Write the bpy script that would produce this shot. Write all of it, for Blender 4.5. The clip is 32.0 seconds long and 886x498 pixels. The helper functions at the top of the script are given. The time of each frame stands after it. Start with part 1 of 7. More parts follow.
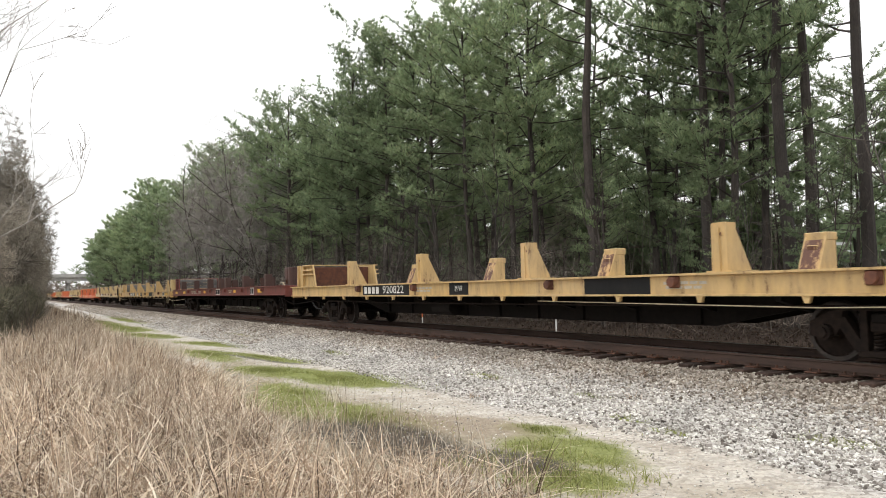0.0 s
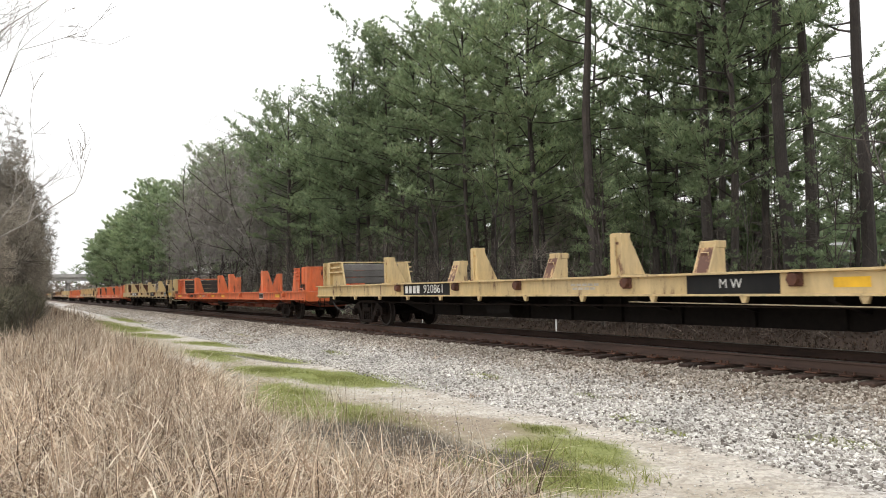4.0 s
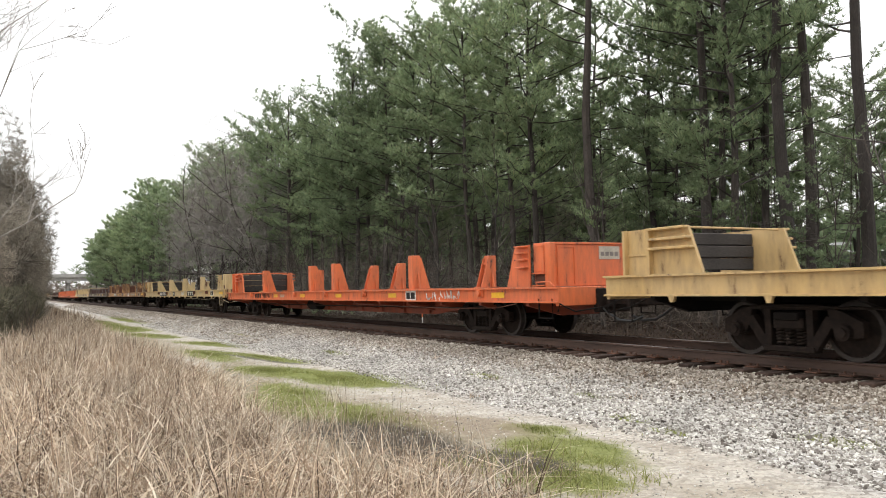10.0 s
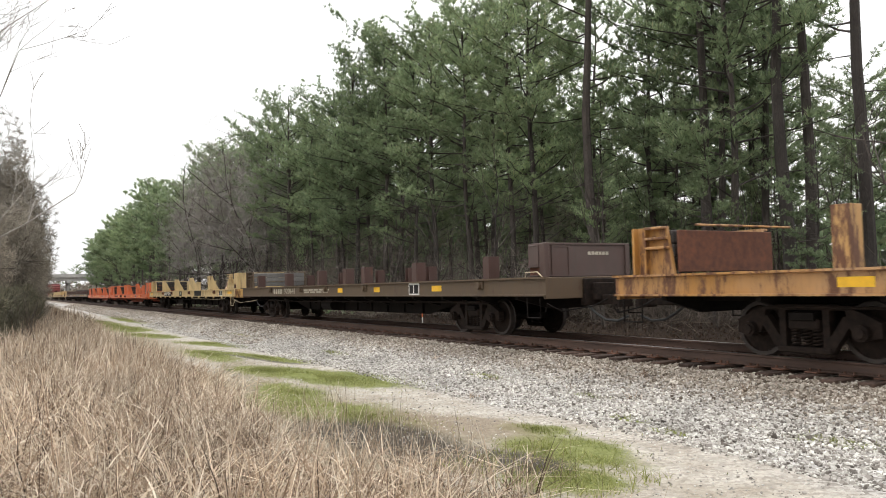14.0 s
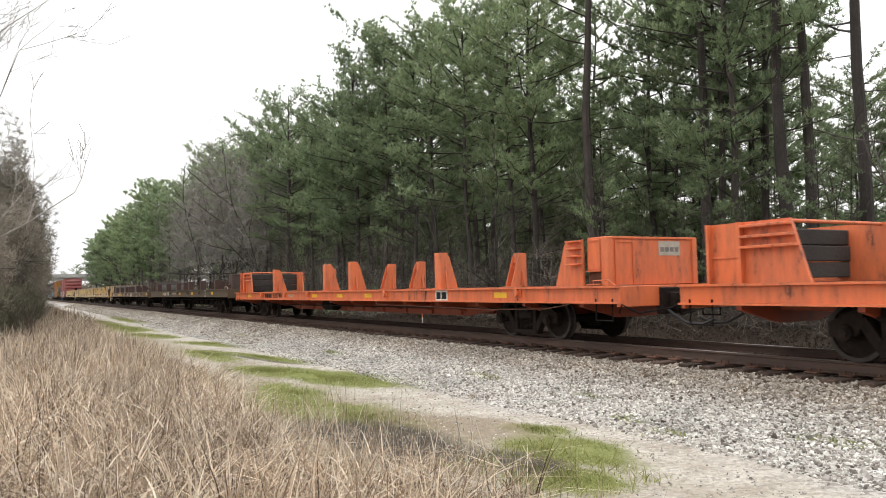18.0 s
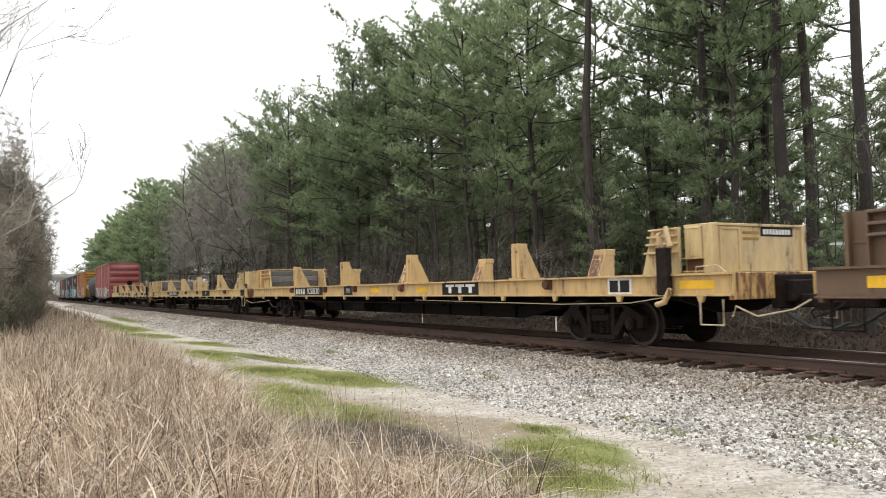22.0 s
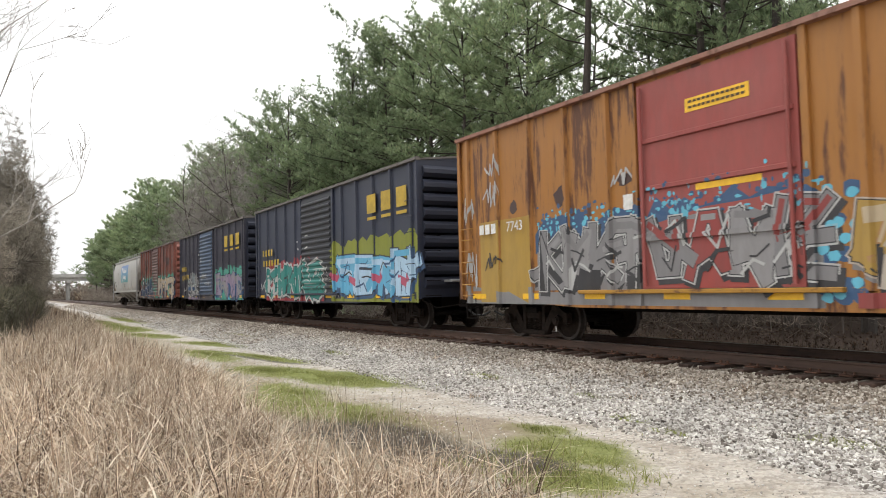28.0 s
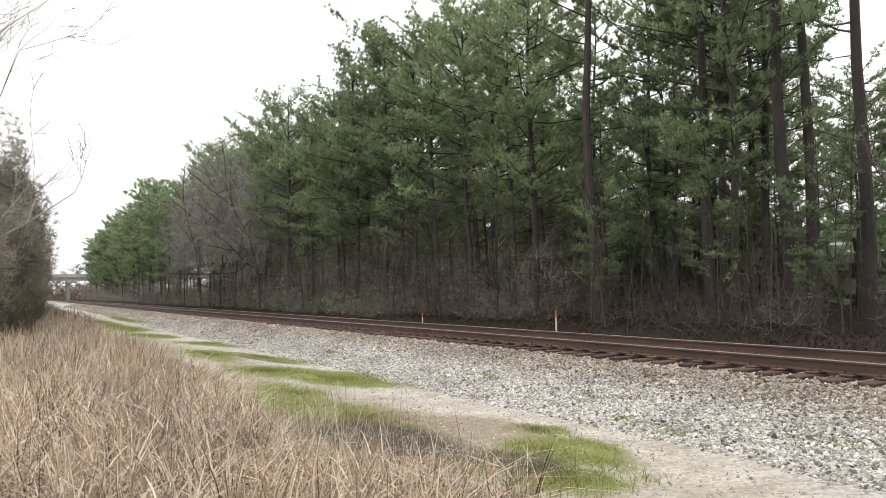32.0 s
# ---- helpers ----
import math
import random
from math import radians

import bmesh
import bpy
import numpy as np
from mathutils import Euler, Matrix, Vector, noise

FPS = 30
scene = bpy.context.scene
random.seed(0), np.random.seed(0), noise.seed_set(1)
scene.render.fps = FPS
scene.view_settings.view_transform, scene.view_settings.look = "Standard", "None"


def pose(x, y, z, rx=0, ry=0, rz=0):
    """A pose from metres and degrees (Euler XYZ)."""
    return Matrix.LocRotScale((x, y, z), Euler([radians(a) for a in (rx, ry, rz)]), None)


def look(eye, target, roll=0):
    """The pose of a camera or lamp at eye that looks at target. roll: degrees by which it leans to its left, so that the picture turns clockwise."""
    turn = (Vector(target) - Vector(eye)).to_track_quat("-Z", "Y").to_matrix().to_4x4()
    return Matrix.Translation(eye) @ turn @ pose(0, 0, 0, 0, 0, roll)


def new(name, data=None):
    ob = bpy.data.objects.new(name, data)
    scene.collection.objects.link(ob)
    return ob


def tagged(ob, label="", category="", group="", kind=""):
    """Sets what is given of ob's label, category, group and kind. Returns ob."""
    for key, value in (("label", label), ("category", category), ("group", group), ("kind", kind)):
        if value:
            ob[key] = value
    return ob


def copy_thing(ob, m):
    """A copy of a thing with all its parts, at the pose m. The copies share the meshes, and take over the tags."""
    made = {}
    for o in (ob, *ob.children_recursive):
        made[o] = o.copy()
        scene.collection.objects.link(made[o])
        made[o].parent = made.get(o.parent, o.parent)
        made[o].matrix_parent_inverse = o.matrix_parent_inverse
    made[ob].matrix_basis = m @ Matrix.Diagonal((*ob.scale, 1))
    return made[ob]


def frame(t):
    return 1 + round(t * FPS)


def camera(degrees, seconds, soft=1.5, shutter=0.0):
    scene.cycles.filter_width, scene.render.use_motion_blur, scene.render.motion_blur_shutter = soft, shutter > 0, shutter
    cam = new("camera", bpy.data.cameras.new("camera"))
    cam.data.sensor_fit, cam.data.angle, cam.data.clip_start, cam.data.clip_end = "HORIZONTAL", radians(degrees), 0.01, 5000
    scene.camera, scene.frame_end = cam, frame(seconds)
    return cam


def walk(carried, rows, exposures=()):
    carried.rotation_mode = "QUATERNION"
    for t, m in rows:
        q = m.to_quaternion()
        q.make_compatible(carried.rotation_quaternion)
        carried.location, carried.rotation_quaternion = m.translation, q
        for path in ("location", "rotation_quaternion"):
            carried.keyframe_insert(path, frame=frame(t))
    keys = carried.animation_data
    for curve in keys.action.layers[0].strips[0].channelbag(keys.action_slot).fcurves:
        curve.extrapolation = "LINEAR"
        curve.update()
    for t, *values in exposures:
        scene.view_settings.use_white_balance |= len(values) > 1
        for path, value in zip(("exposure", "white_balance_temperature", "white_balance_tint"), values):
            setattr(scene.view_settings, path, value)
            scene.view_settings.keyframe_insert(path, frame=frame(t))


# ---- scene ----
# World: x runs along the track in the train's direction, y towards the pine wood, z = 0 at the top of the rails.
EYE = (0.0, -10.90, 1.178)
YAW, PITCH, ROLL = radians(30.02), radians(2.885), 1.345
AIM = (EYE[0] - math.cos(YAW) * math.cos(PITCH), EYE[1] + math.sin(YAW) * math.cos(PITCH), EYE[2] + math.sin(PITCH))
cam = camera(61.48, 32.0, soft=0.95, shutter=0.05)
walk(cam, [(0, look(EYE, AIM, -ROLL)), (32, look(EYE, AIM, -ROLL))], [(0, 0.0), (32, 0.0)])

# ---- light: an overcast sky with a broad veiled sun ----
world = bpy.data.worlds.new("overcast_sky")
scene.world = world
world.use_nodes = True
wn = world.node_tree.nodes
wl = world.node_tree.links
sky = wn.new("ShaderNodeTexSky")
sky.sky_type = "NISHITA"
sky.sun_disc = False
sky.sun_elevation, sky.sun_rotation = radians(70), radians(200)
sky.dust_density, sky.air_density = 4.0, 1.0
grey = wn.new("ShaderNodeHueSaturation")
grey.inputs["Saturation"].default_value = 0.06
wl.new(sky.outputs[0], grey.inputs["Color"])
veil = wn.new("ShaderNodeMix")
veil.data_type = "RGBA"
veil.inputs[0].default_value = 0.85
wl.new(grey.outputs[0], veil.inputs[6])
# a cloud deck, brighter overhead than at the horizon
spot = wn.new("ShaderNodeTexCoord")
height = wn.new("ShaderNodeSeparateXYZ")
wl.new(spot.outputs["Generated"], height.inputs[0])
deck_light = wn.new("ShaderNodeMapRange")
deck_light.inputs[1].default_value, deck_light.inputs[2].default_value = 0.0, 1.0
deck_light.inputs[3].default_value, deck_light.inputs[4].default_value = 7.6, 16.0
wl.new(height.outputs[2], deck_light.inputs[0])
wl.new(deck_light.outputs[0], veil.inputs[7])
wl.new(veil.outputs[2], wn["Background"].inputs["Color"])
wn["Background"].inputs["Strength"].default_value = 0.15
sun = new("sun", bpy.data.lights.new("sun", "SUN"))
sun.data.energy, sun.data.angle, sun.data.color = 0.6, radians(30), (1.0, 0.985, 0.96)
sun.matrix_world = look((-15, -25, 80), (0, 0, 0))
# ---- materials ----
def nodes_of(name):
    m = bpy.data.materials.new(name)
    m.use_nodes = True
    t = m.node_tree
    return m, t.nodes, t.links, t.nodes["Principled BSDF"]


def noise_node(n, l, scale, detail=4.0, rough=0.6, coord="Object", stretch=None):
    c = n.new("ShaderNodeTexCoord")
    x = n.new("ShaderNodeTexNoise")
    x.inputs["Scale"].default_value, x.inputs["Detail"].default_value, x.inputs["Roughness"].default_value = scale, detail, rough
    if stretch:
        k = n.new("ShaderNodeMapping")
        k.inputs["Scale"].default_value = stretch
        l.new(c.outputs[coord], k.inputs[0])
        l.new(k.outputs[0], x.inputs["Vector"])
    else:
        l.new(c.outputs[coord], x.inputs["Vector"])
    return x


def ramp(n, l, src, stops):
    r = n.new("ShaderNodeValToRGB")
    e = r.color_ramp.elements
    while len(e) < len(stops):
        e.new(0.5)
    for k, (p, c) in zip(e, stops):
        k.position, k.color = p, (*c, 1) if len(c) == 3 else c
    l.new(src, r.inputs[0])
    return r.outputs[0]


def mixed(n, l, fac, a, b, blend="MIX"):
    m = n.new("ShaderNodeMix")
    m.data_type, m.blend_type = "RGBA", blend
    for k, v in ((0, fac), (6, a), (7, b)):
        if isinstance(v, (int, float)):
            m.inputs[k].default_value = v
        elif isinstance(v, tuple):
            m.inputs[k].default_value = (*v, 1)
        else:
            l.new(v, m.inputs[k])
    return m.outputs[2]


def bumped(n, l, b, src, strength, dist=0.01):
    k = n.new("ShaderNodeBump")
    k.inputs["Strength"].default_value, k.inputs["Distance"].default_value = strength, dist
    l.new(src, k.inputs["Height"])
    l.new(k.outputs[0], b.inputs["Normal"])


def vary(n, l, col, amount=0.25):
    """Each object its own lightness."""
    o = n.new("ShaderNodeObjectInfo")
    r = ramp(n, l, o.outputs["Random"], [(0, (1 - amount,) * 3), (1, (1 + amount,) * 3)])
    return mixed(n, l, 1.0, col, r, "MULTIPLY")


def plain(name, a, b=None, scale=6.0, rough=0.8, metal=0.0, bump=0.2, dist=0.01, stretch=None, random=0.0, detail=5.0):
    m, n, l, p = nodes_of(name)
    b = b or tuple(c * 0.6 for c in a)
    x = noise_node(n, l, scale, detail, 0.65, stretch=stretch)
    y = noise_node(n, l, scale * 0.17, 3)
    c = mixed(n, l, ramp(n, l, x.outputs[0], [(0.32, (0, 0, 0)), (0.68, (1, 1, 1))]), a, b)
    c = mixed(n, l, 0.55, c, ramp(n, l, y.outputs[0], [(0.3, (0.62,) * 3), (0.7, (1.25,) * 3)]), "MULTIPLY")
    if random:
        c = vary(n, l, c, random)
    l.new(c, p.inputs["Base Color"])
    p.inputs["Roughness"].default_value, p.inputs["Metallic"].default_value = rough, metal
    if bump:
        bumped(n, l, p, x.outputs[0], bump, dist)
    return m


def paint(name, col, rust=(0.16, 0.065, 0.03), wear=0.4, dirt=0.35, rough=0.55, streak=(1.6, 1.6, 0.35), fade=0.12):
    """Old painted steel: faded paint, runs of rust, a film of grime."""
    m, n, l, p = nodes_of(name)
    big = noise_node(n, l, 0.55, 4, 0.6)
    fine = noise_node(n, l, 3.2, 8, 0.72, stretch=streak)
    grit = noise_node(n, l, 26, 3, 0.6)
    own = n.new("ShaderNodeObjectInfo")
    far = n.new("ShaderNodeMath")
    far.operation = "MULTIPLY"
    far.inputs[1].default_value = 37.0
    l.new(own.outputs["Random"], far.inputs[0])
    for x in (big, fine, grit):
        x.noise_dimensions = "4D"
        l.new(far.outputs[0], x.inputs["W"])
    faded = tuple(min(1, c * (1 - fade) + fade * 0.75) for c in col)
    base = mixed(n, l, ramp(n, l, big.outputs[0], [(0.35, (0, 0, 0)), (0.65, (1, 1, 1))]), col, faded)
    soot = mixed(n, l, ramp(n, l, fine.outputs[0], [(0.42, (0, 0, 0)), (0.75, (dirt,) * 3)]), base, (0.06, 0.05, 0.042))
    edge = 0.76 - 0.22 * wear
    r = mixed(n, l, ramp(n, l, fine.outputs[0], [(edge, (0, 0, 0)), (edge + 0.07, (1, 1, 1))]), soot, mixed(n, l, grit.outputs[0], rust, tuple(c * 0.5 for c in rust)))
    l.new(r, p.inputs["Base Color"])
    p.inputs["Roughness"].default_value = rough
    bumped(n, l, p, fine.outputs[0], 0.12, 0.004)
    return m


M = {}
M["yellow"] = paint("yellow_paint", (0.56, 0.37, 0.145), wear=0.8, dirt=0.55, fade=0.08)
M["yellow_pale"] = paint("pale_yellow_paint", (0.59, 0.43, 0.20), wear=0.85, dirt=0.55, fade=0.08)
M["yellow_rust"] = paint("rusty_yellow_paint", (0.55, 0.33, 0.10), wear=1.4, dirt=0.6)
M["yellow_dark"] = paint("deep_yellow_paint", (0.40, 0.19, 0.04), wear=1.2, dirt=0.7)
M["orange"] = paint("orange_paint", (0.68, 0.15, 0.042), rust=(0.07, 0.028, 0.018), wear=0.8, dirt=0.6, fade=0.03)
M["redbrown"] = paint("red_brown_paint", (0.165, 0.034, 0.024), rust=(0.07, 0.026, 0.018), wear=0.9, dirt=0.6, fade=0.01)
M["brown"] = paint("dark_brown_paint", (0.07, 0.036, 0.028), rust=(0.12, 0.05, 0.03), wear=0.6, dirt=0.7, fade=0.04)
M["black_paint"] = paint("black_paint", (0.009, 0.009, 0.010), wear=0.15, dirt=0.2, fade=0.012)
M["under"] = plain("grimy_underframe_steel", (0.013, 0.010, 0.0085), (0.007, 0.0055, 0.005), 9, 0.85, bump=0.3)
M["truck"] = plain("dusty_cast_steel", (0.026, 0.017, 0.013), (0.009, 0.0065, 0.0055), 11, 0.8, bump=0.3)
M["tread"] = plain("worn_wheel_steel", (0.055, 0.042, 0.036), (0.022, 0.018, 0.016), 8, 0.6, 0.3, bump=0.1)
M["white"] = plain("white_lettering_paint", (0.78, 0.78, 0.76), (0.6, 0.59, 0.56), 14, 0.6, bump=0)
M["safety"] = plain("yellow_reflective_tape", (0.85, 0.50, 0.02), (0.72, 0.40, 0.02), 10, 0.4, bump=0)
M["timber"] = plain("weathered_dark_timber", (0.06, 0.052, 0.046), (0.025, 0.021, 0.019), 7, 0.9, bump=0.5, stretch=(0.4, 4, 8), random=0.3)
M["timber_grey"] = plain("weathered_grey_timber", (0.20, 0.19, 0.18), (0.10, 0.095, 0.09), 7, 0.9, bump=0.5, stretch=(0.4, 4, 8), random=0.3)
M["hose"] = plain("black_rubber_hose", (0.02, 0.02, 0.02), None, 8, 0.6, bump=0)
M["rail"] = plain("rusty_rail_steel", (0.105, 0.060, 0.043), (0.055, 0.034, 0.026), 5, 0.75, bump=0.2, stretch=(0.3, 3, 3))
M["rail_top"] = plain("worn_rail_head_steel", (0.33, 0.31, 0.30), (0.22, 0.19, 0.18), 3, 0.32, 0.8, bump=0.05, stretch=(0.2, 3, 3))
M["tie"] = plain("creosoted_tie_timber", (0.095, 0.056, 0.040), (0.045, 0.029, 0.022), 6, 0.9, bump=0.6, stretch=(8, 0.6, 6), random=0.35)
M["plate"] = plain("rusty_tie_plate", (0.14, 0.062, 0.036), (0.075, 0.038, 0.025), 9, 0.8, bump=0.2, random=0.3)
M["bark"] = plain("pine_bark", (0.085, 0.070, 0.061), (0.040, 0.033, 0.028), 9, 0.95, bump=0.8, dist=0.03, stretch=(4, 4, 0.8), random=0.3)
M["twig"] = plain("bare_twig_bark", (0.095, 0.078, 0.066), (0.05, 0.04, 0.034), 3, 0.9, bump=0.1, random=0.3)
M["concrete"] = plain("weathered_concrete", (0.50, 0.49, 0.46), (0.36, 0.35, 0.33), 1.3, 0.85, bump=0.15)
M["steel_grey"] = plain("galvanised_steel", (0.42, 0.43, 0.43), (0.30, 0.30, 0.30), 6, 0.5, 0.4, bump=0.05)
M["olive"] = paint("olive_brown_paint", (0.095, 0.060, 0.032), rust=(0.10, 0.042, 0.022), wear=0.8, dirt=0.5, fade=0.0)
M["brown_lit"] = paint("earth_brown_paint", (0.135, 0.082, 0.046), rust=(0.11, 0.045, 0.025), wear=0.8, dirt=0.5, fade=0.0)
for k in ("black_paint", "under", "truck"):
    M[k].node_tree.nodes["Principled BSDF"].inputs["Specular IOR Level"].default_value = 0.15
# ---- helpers for meshes ----
def part(name, bm, material, parent=None, label="", smooth=False):
    """Link a bmesh as one mesh object, under a thing or a part."""
    me = bpy.data.meshes.new(name)
    bm.to_mesh(me)
    bm.free()
    if smooth:
        for f in me.polygons:
            f.use_smooth = True
    for m in material if isinstance(material, (list, tuple)) else (material,):
        me.materials.append(m)
    ob = new(name, me)
    if parent:
        ob.parent = parent
    if label:
        tagged(ob, label)
    return ob


def again(ob, parent, m=None, name=None):
    """One more object on the same mesh."""
    o = new(name or ob.name.split(".")[0], ob.data)
    o.parent = parent
    o.matrix_basis = m if m is not None else ob.matrix_basis.copy()
    if "label" in ob.keys():
        o["label"] = ob["label"]
    return o


def thing(name, label, category, group="", m=None, kind=""):
    ob = new(name)
    ob.empty_display_size = 0.2
    if m is not None:
        ob.matrix_basis = m
    return tagged(ob, label, category, group, kind)


def box(bm, x0, x1, y0, y1, z0, z1, bevel=0.0, mi=0):
    v = [bm.verts.new((x, y, z)) for x in (x0, x1) for y in (y0, y1) for z in (z0, z1)]
    fs = [bm.faces.new([v[i] for i in q]) for q in ((0, 1, 3, 2), (4, 6, 7, 5), (0, 4, 5, 1), (2, 3, 7, 6), (0, 2, 6, 4), (1, 5, 7, 3))]
    for f in fs:
        f.material_index = mi
    if bevel:
        es = list({e for f in fs for e in f.edges})
        bmesh.ops.bevel(bm, geom=es, offset=bevel, segments=1, affect="EDGES", profile=0.5)
    return fs


def prism(bm, pts, y0, y1, axis="y", mi=0):
    """A flat outline (x, z) swept from y0 to y1; axis x sweeps (y, z) along x, axis z sweeps (x, y) upwards."""
    def at(p, d):
        return {"y": (p[0], d, p[1]), "x": (d, p[0], p[1]), "z": (p[0], p[1], d)}[axis]
    a = [bm.verts.new(at(p, y0)) for p in pts]
    b = [bm.verts.new(at(p, y1)) for p in pts]
    fs = [bm.faces.new(a), bm.faces.new(b[::-1])]
    k = len(pts)
    for i in range(k):
        fs.append(bm.faces.new((a[i], b[i], b[(i + 1) % k], a[(i + 1) % k])))
    for f in fs:
        f.material_index = mi
    bmesh.ops.recalc_face_normals(bm, faces=fs)
    return fs


def tube(bm, path, radii, sides=8, mi=0, cap=True):
    """A round bar along a path, with a radius at each point."""
    rings = []
    pts = [Vector(p) for p in path]
    if isinstance(radii, (int, float)):
        radii = [radii] * len(pts)
    radii = [float(r) for r in radii]
    for i, p in enumerate(pts):
        d = (pts[min(i + 1, len(pts) - 1)] - pts[max(i - 1, 0)]).normalized()
        s = d.cross(Vector((0, 0, 1)) if abs(d.z) < 0.9 else Vector((1, 0, 0))).normalized()
        u = s.cross(d)
        rings.append([bm.verts.new(p + radii[i] * (math.cos(a) * s + math.sin(a) * u)) for a in (2 * math.pi * j / sides for j in range(sides))])
    fs = []
    for a, b in zip(rings, rings[1:]):
        for j in range(sides):
            fs.append(bm.faces.new((a[j], a[(j + 1) % sides], b[(j + 1) % sides], b[j])))
    if cap:
        fs.append(bm.faces.new(rings[0]))
        fs.append(bm.faces.new(rings[-1][::-1]))
    for f in fs:
        f.material_index = mi
    return fs


def disc(bm, x, z, y0, y1, r, sides=20, mi=0):
    """A round slab on an axle along y."""
    return prism(bm, [(x + r * math.cos(2 * math.pi * i / sides), z + r * math.sin(2 * math.pi * i / sides)) for i in range(sides)], y0, y1, mi=mi)


def smoothstep(a, b, x):
    t = min(1.0, max(0.0, (x - a) / (b - a)))
    return t * t * (3 - 2 * t)


# ---- ground: one sheet out to the horizon ----
PROFILE = [(-5000, 4), (-400, 2), (-60, -0.3), (-14, -0.42), (-10.5, -0.46), (-8.6, -0.66), (-7.6, -0.84), (-6.6, -0.80), (-4.6, -0.70), (-3.5, -0.64), (-1.75, -0.29), (-1.42, -0.268), (-1.32, -0.252),
           (1.32, -0.236), (1.75, -0.27), (3.6, -0.62), (5.5, -0.72), (9, -0.6), (30, -0.4), (60, -0.5), (400, 2), (5000, 4)]


def ground_z(x, y):
    z = 4.0
    for (a, za), (b, zb) in zip(PROFILE, PROFILE[1:]):
        if y <= b:
            t = (y - a) / (b - a)
            z = za + (zb - za) * t
            break
    rough = 0.05 * smoothstep(2.0, 6.0, abs(y))
    return z + rough * (noise.noise((x * 0.35, y * 0.35, 1.7)) + 0.5 * noise.noise((x * 1.1, y * 1.1, 4.2)))


def spaced(near, far, step, grow):
    out = [near]
    while out[-1] < far:
        out.append(out[-1] + step)
        step *= grow
    return out


xs = sorted(set([-v for v in spaced(0.0, 5000, 0.22, 1.028)] + spaced(0.3, 5000, 0.5, 1.15)))
ys = sorted(set([-v for v in spaced(1.2, 5000, 0.16, 1.045)] + [-1.0, 0, 1.0] + spaced(1.2, 5000, 0.3, 1.09)))
gv = [(x, y, ground_z(x, y)) for x in xs for y in ys]
ny = len(ys)
gf = [(i * ny + j, (i + 1) * ny + j, (i + 1) * ny + j + 1, i * ny + j + 1) for i in range(len(xs) - 1) for j in range(ny - 1)]
gm = bpy.data.meshes.new("ground")
gm.from_pydata(gv, [], gf)
for f in gm.polygons:
    f.use_smooth = True
ground = tagged(new("ground", gm), "flat ground with gravel track, grass and leaf litter", "ground", kind="structure")
m, n, l, p = nodes_of("gravel_grass_and_litter")
geo = n.new("ShaderNodeNewGeometry")
sep = n.new("ShaderNodeSeparateXYZ")
l.new(geo.outputs["Position"], sep.inputs[0])


def math_node(op, a, b=None):
    k = n.new("ShaderNodeMath")
    k.operation = op
    for i, v in enumerate((a, b)):
        if v is None:
            continue
        if isinstance(v, (int, float)):
            k.inputs[i].default_value = v
        else:
            l.new(v, k.inputs[i])
    return k.outputs[0]


def band(a, b, src):
    k = n.new("ShaderNodeMapRange")
    k.interpolation_type = "SMOOTHSTEP"
    for i, v in ((1, a), (2, b), (3, 0.0), (4, 1.0)):
        k.inputs[i].default_value = v
    l.new(src, k.inputs[0])
    return k.outputs[0]


def world_noise(scale, detail=4, rough=0.6, stretch=(1, 1, 1)):
    k = n.new("ShaderNodeMapping")
    k.inputs["Scale"].default_value = stretch
    l.new(geo.outputs["Position"], k.inputs[0])
    x = n.new("ShaderNodeTexNoise")
    x.inputs["Scale"].default_value, x.inputs["Detail"].default_value, x.inputs["Roughness"].default_value = scale, detail, rough
    l.new(k.outputs[0], x.inputs["Vector"])
    return x.outputs[0]


stone = n.new("ShaderNodeTexVoronoi")
stone.inputs["Scale"].default_value = 24
l.new(geo.outputs["Position"], stone.inputs["Vector"])
gravel = mixed(n, l, 0.9, ramp(n, l, stone.outputs["Color"], [(0.1, (0.22, 0.20, 0.185)), (0.5, (0.43, 0.41, 0.385)), (0.9, (0.62, 0.60, 0.58))]),
               ramp(n, l, world_noise(1.3), [(0.3, (0.8, 0.8, 0.8)), (0.7, (1.15, 1.13, 1.1))]), "MULTIPLY")
tan = ramp(n, l, stone.outputs["Color"], [(0.1, (0.13, 0.10, 0.075)), (0.5, (0.29, 0.24, 0.195)), (0.9, (0.46, 0.40, 0.34))])
gravel = mixed(n, l, band(-2.9, -1.9, math_node("ADD", sep.outputs[1], math_node("MULTIPLY", math_node("SUBTRACT", world_noise(2.0), 0.5), 1.5))), gravel, tan)
sand = mixed(n, l, 0.5, ramp(n, l, world_noise(2.2, 8, 0.7), [(0.3, (0.36, 0.31, 0.25)), (0.7, (0.58, 0.54, 0.48))]),
             ramp(n, l, stone.outputs["Color"], [(0.2, (0.5, 0.5, 0.5)), (0.8, (1.1, 1.1, 1.1))]), "MULTIPLY")
wob = world_noise(0.6, 4, 0.6, (0.5, 1, 1))
yy = math_node("ADD", sep.outputs[1], math_node("MULTIPLY", math_node("SUBTRACT", wob, 0.5), 1.6))
col = mixed(n, l, band(-3.9, -4.7, yy), gravel, sand)
brown = ramp(n, l, world_noise(4.0, 6, 0.7), [(0.3, (0.20, 0.16, 0.11)), (0.7, (0.36, 0.32, 0.24))])
col = mixed(n, l, math_node("MULTIPLY", band(-4.8, -6.2, yy), band(0.34, 0.5, world_noise(0.5, 5, 0.6, (0.4, 1.5, 1)))), col, brown)
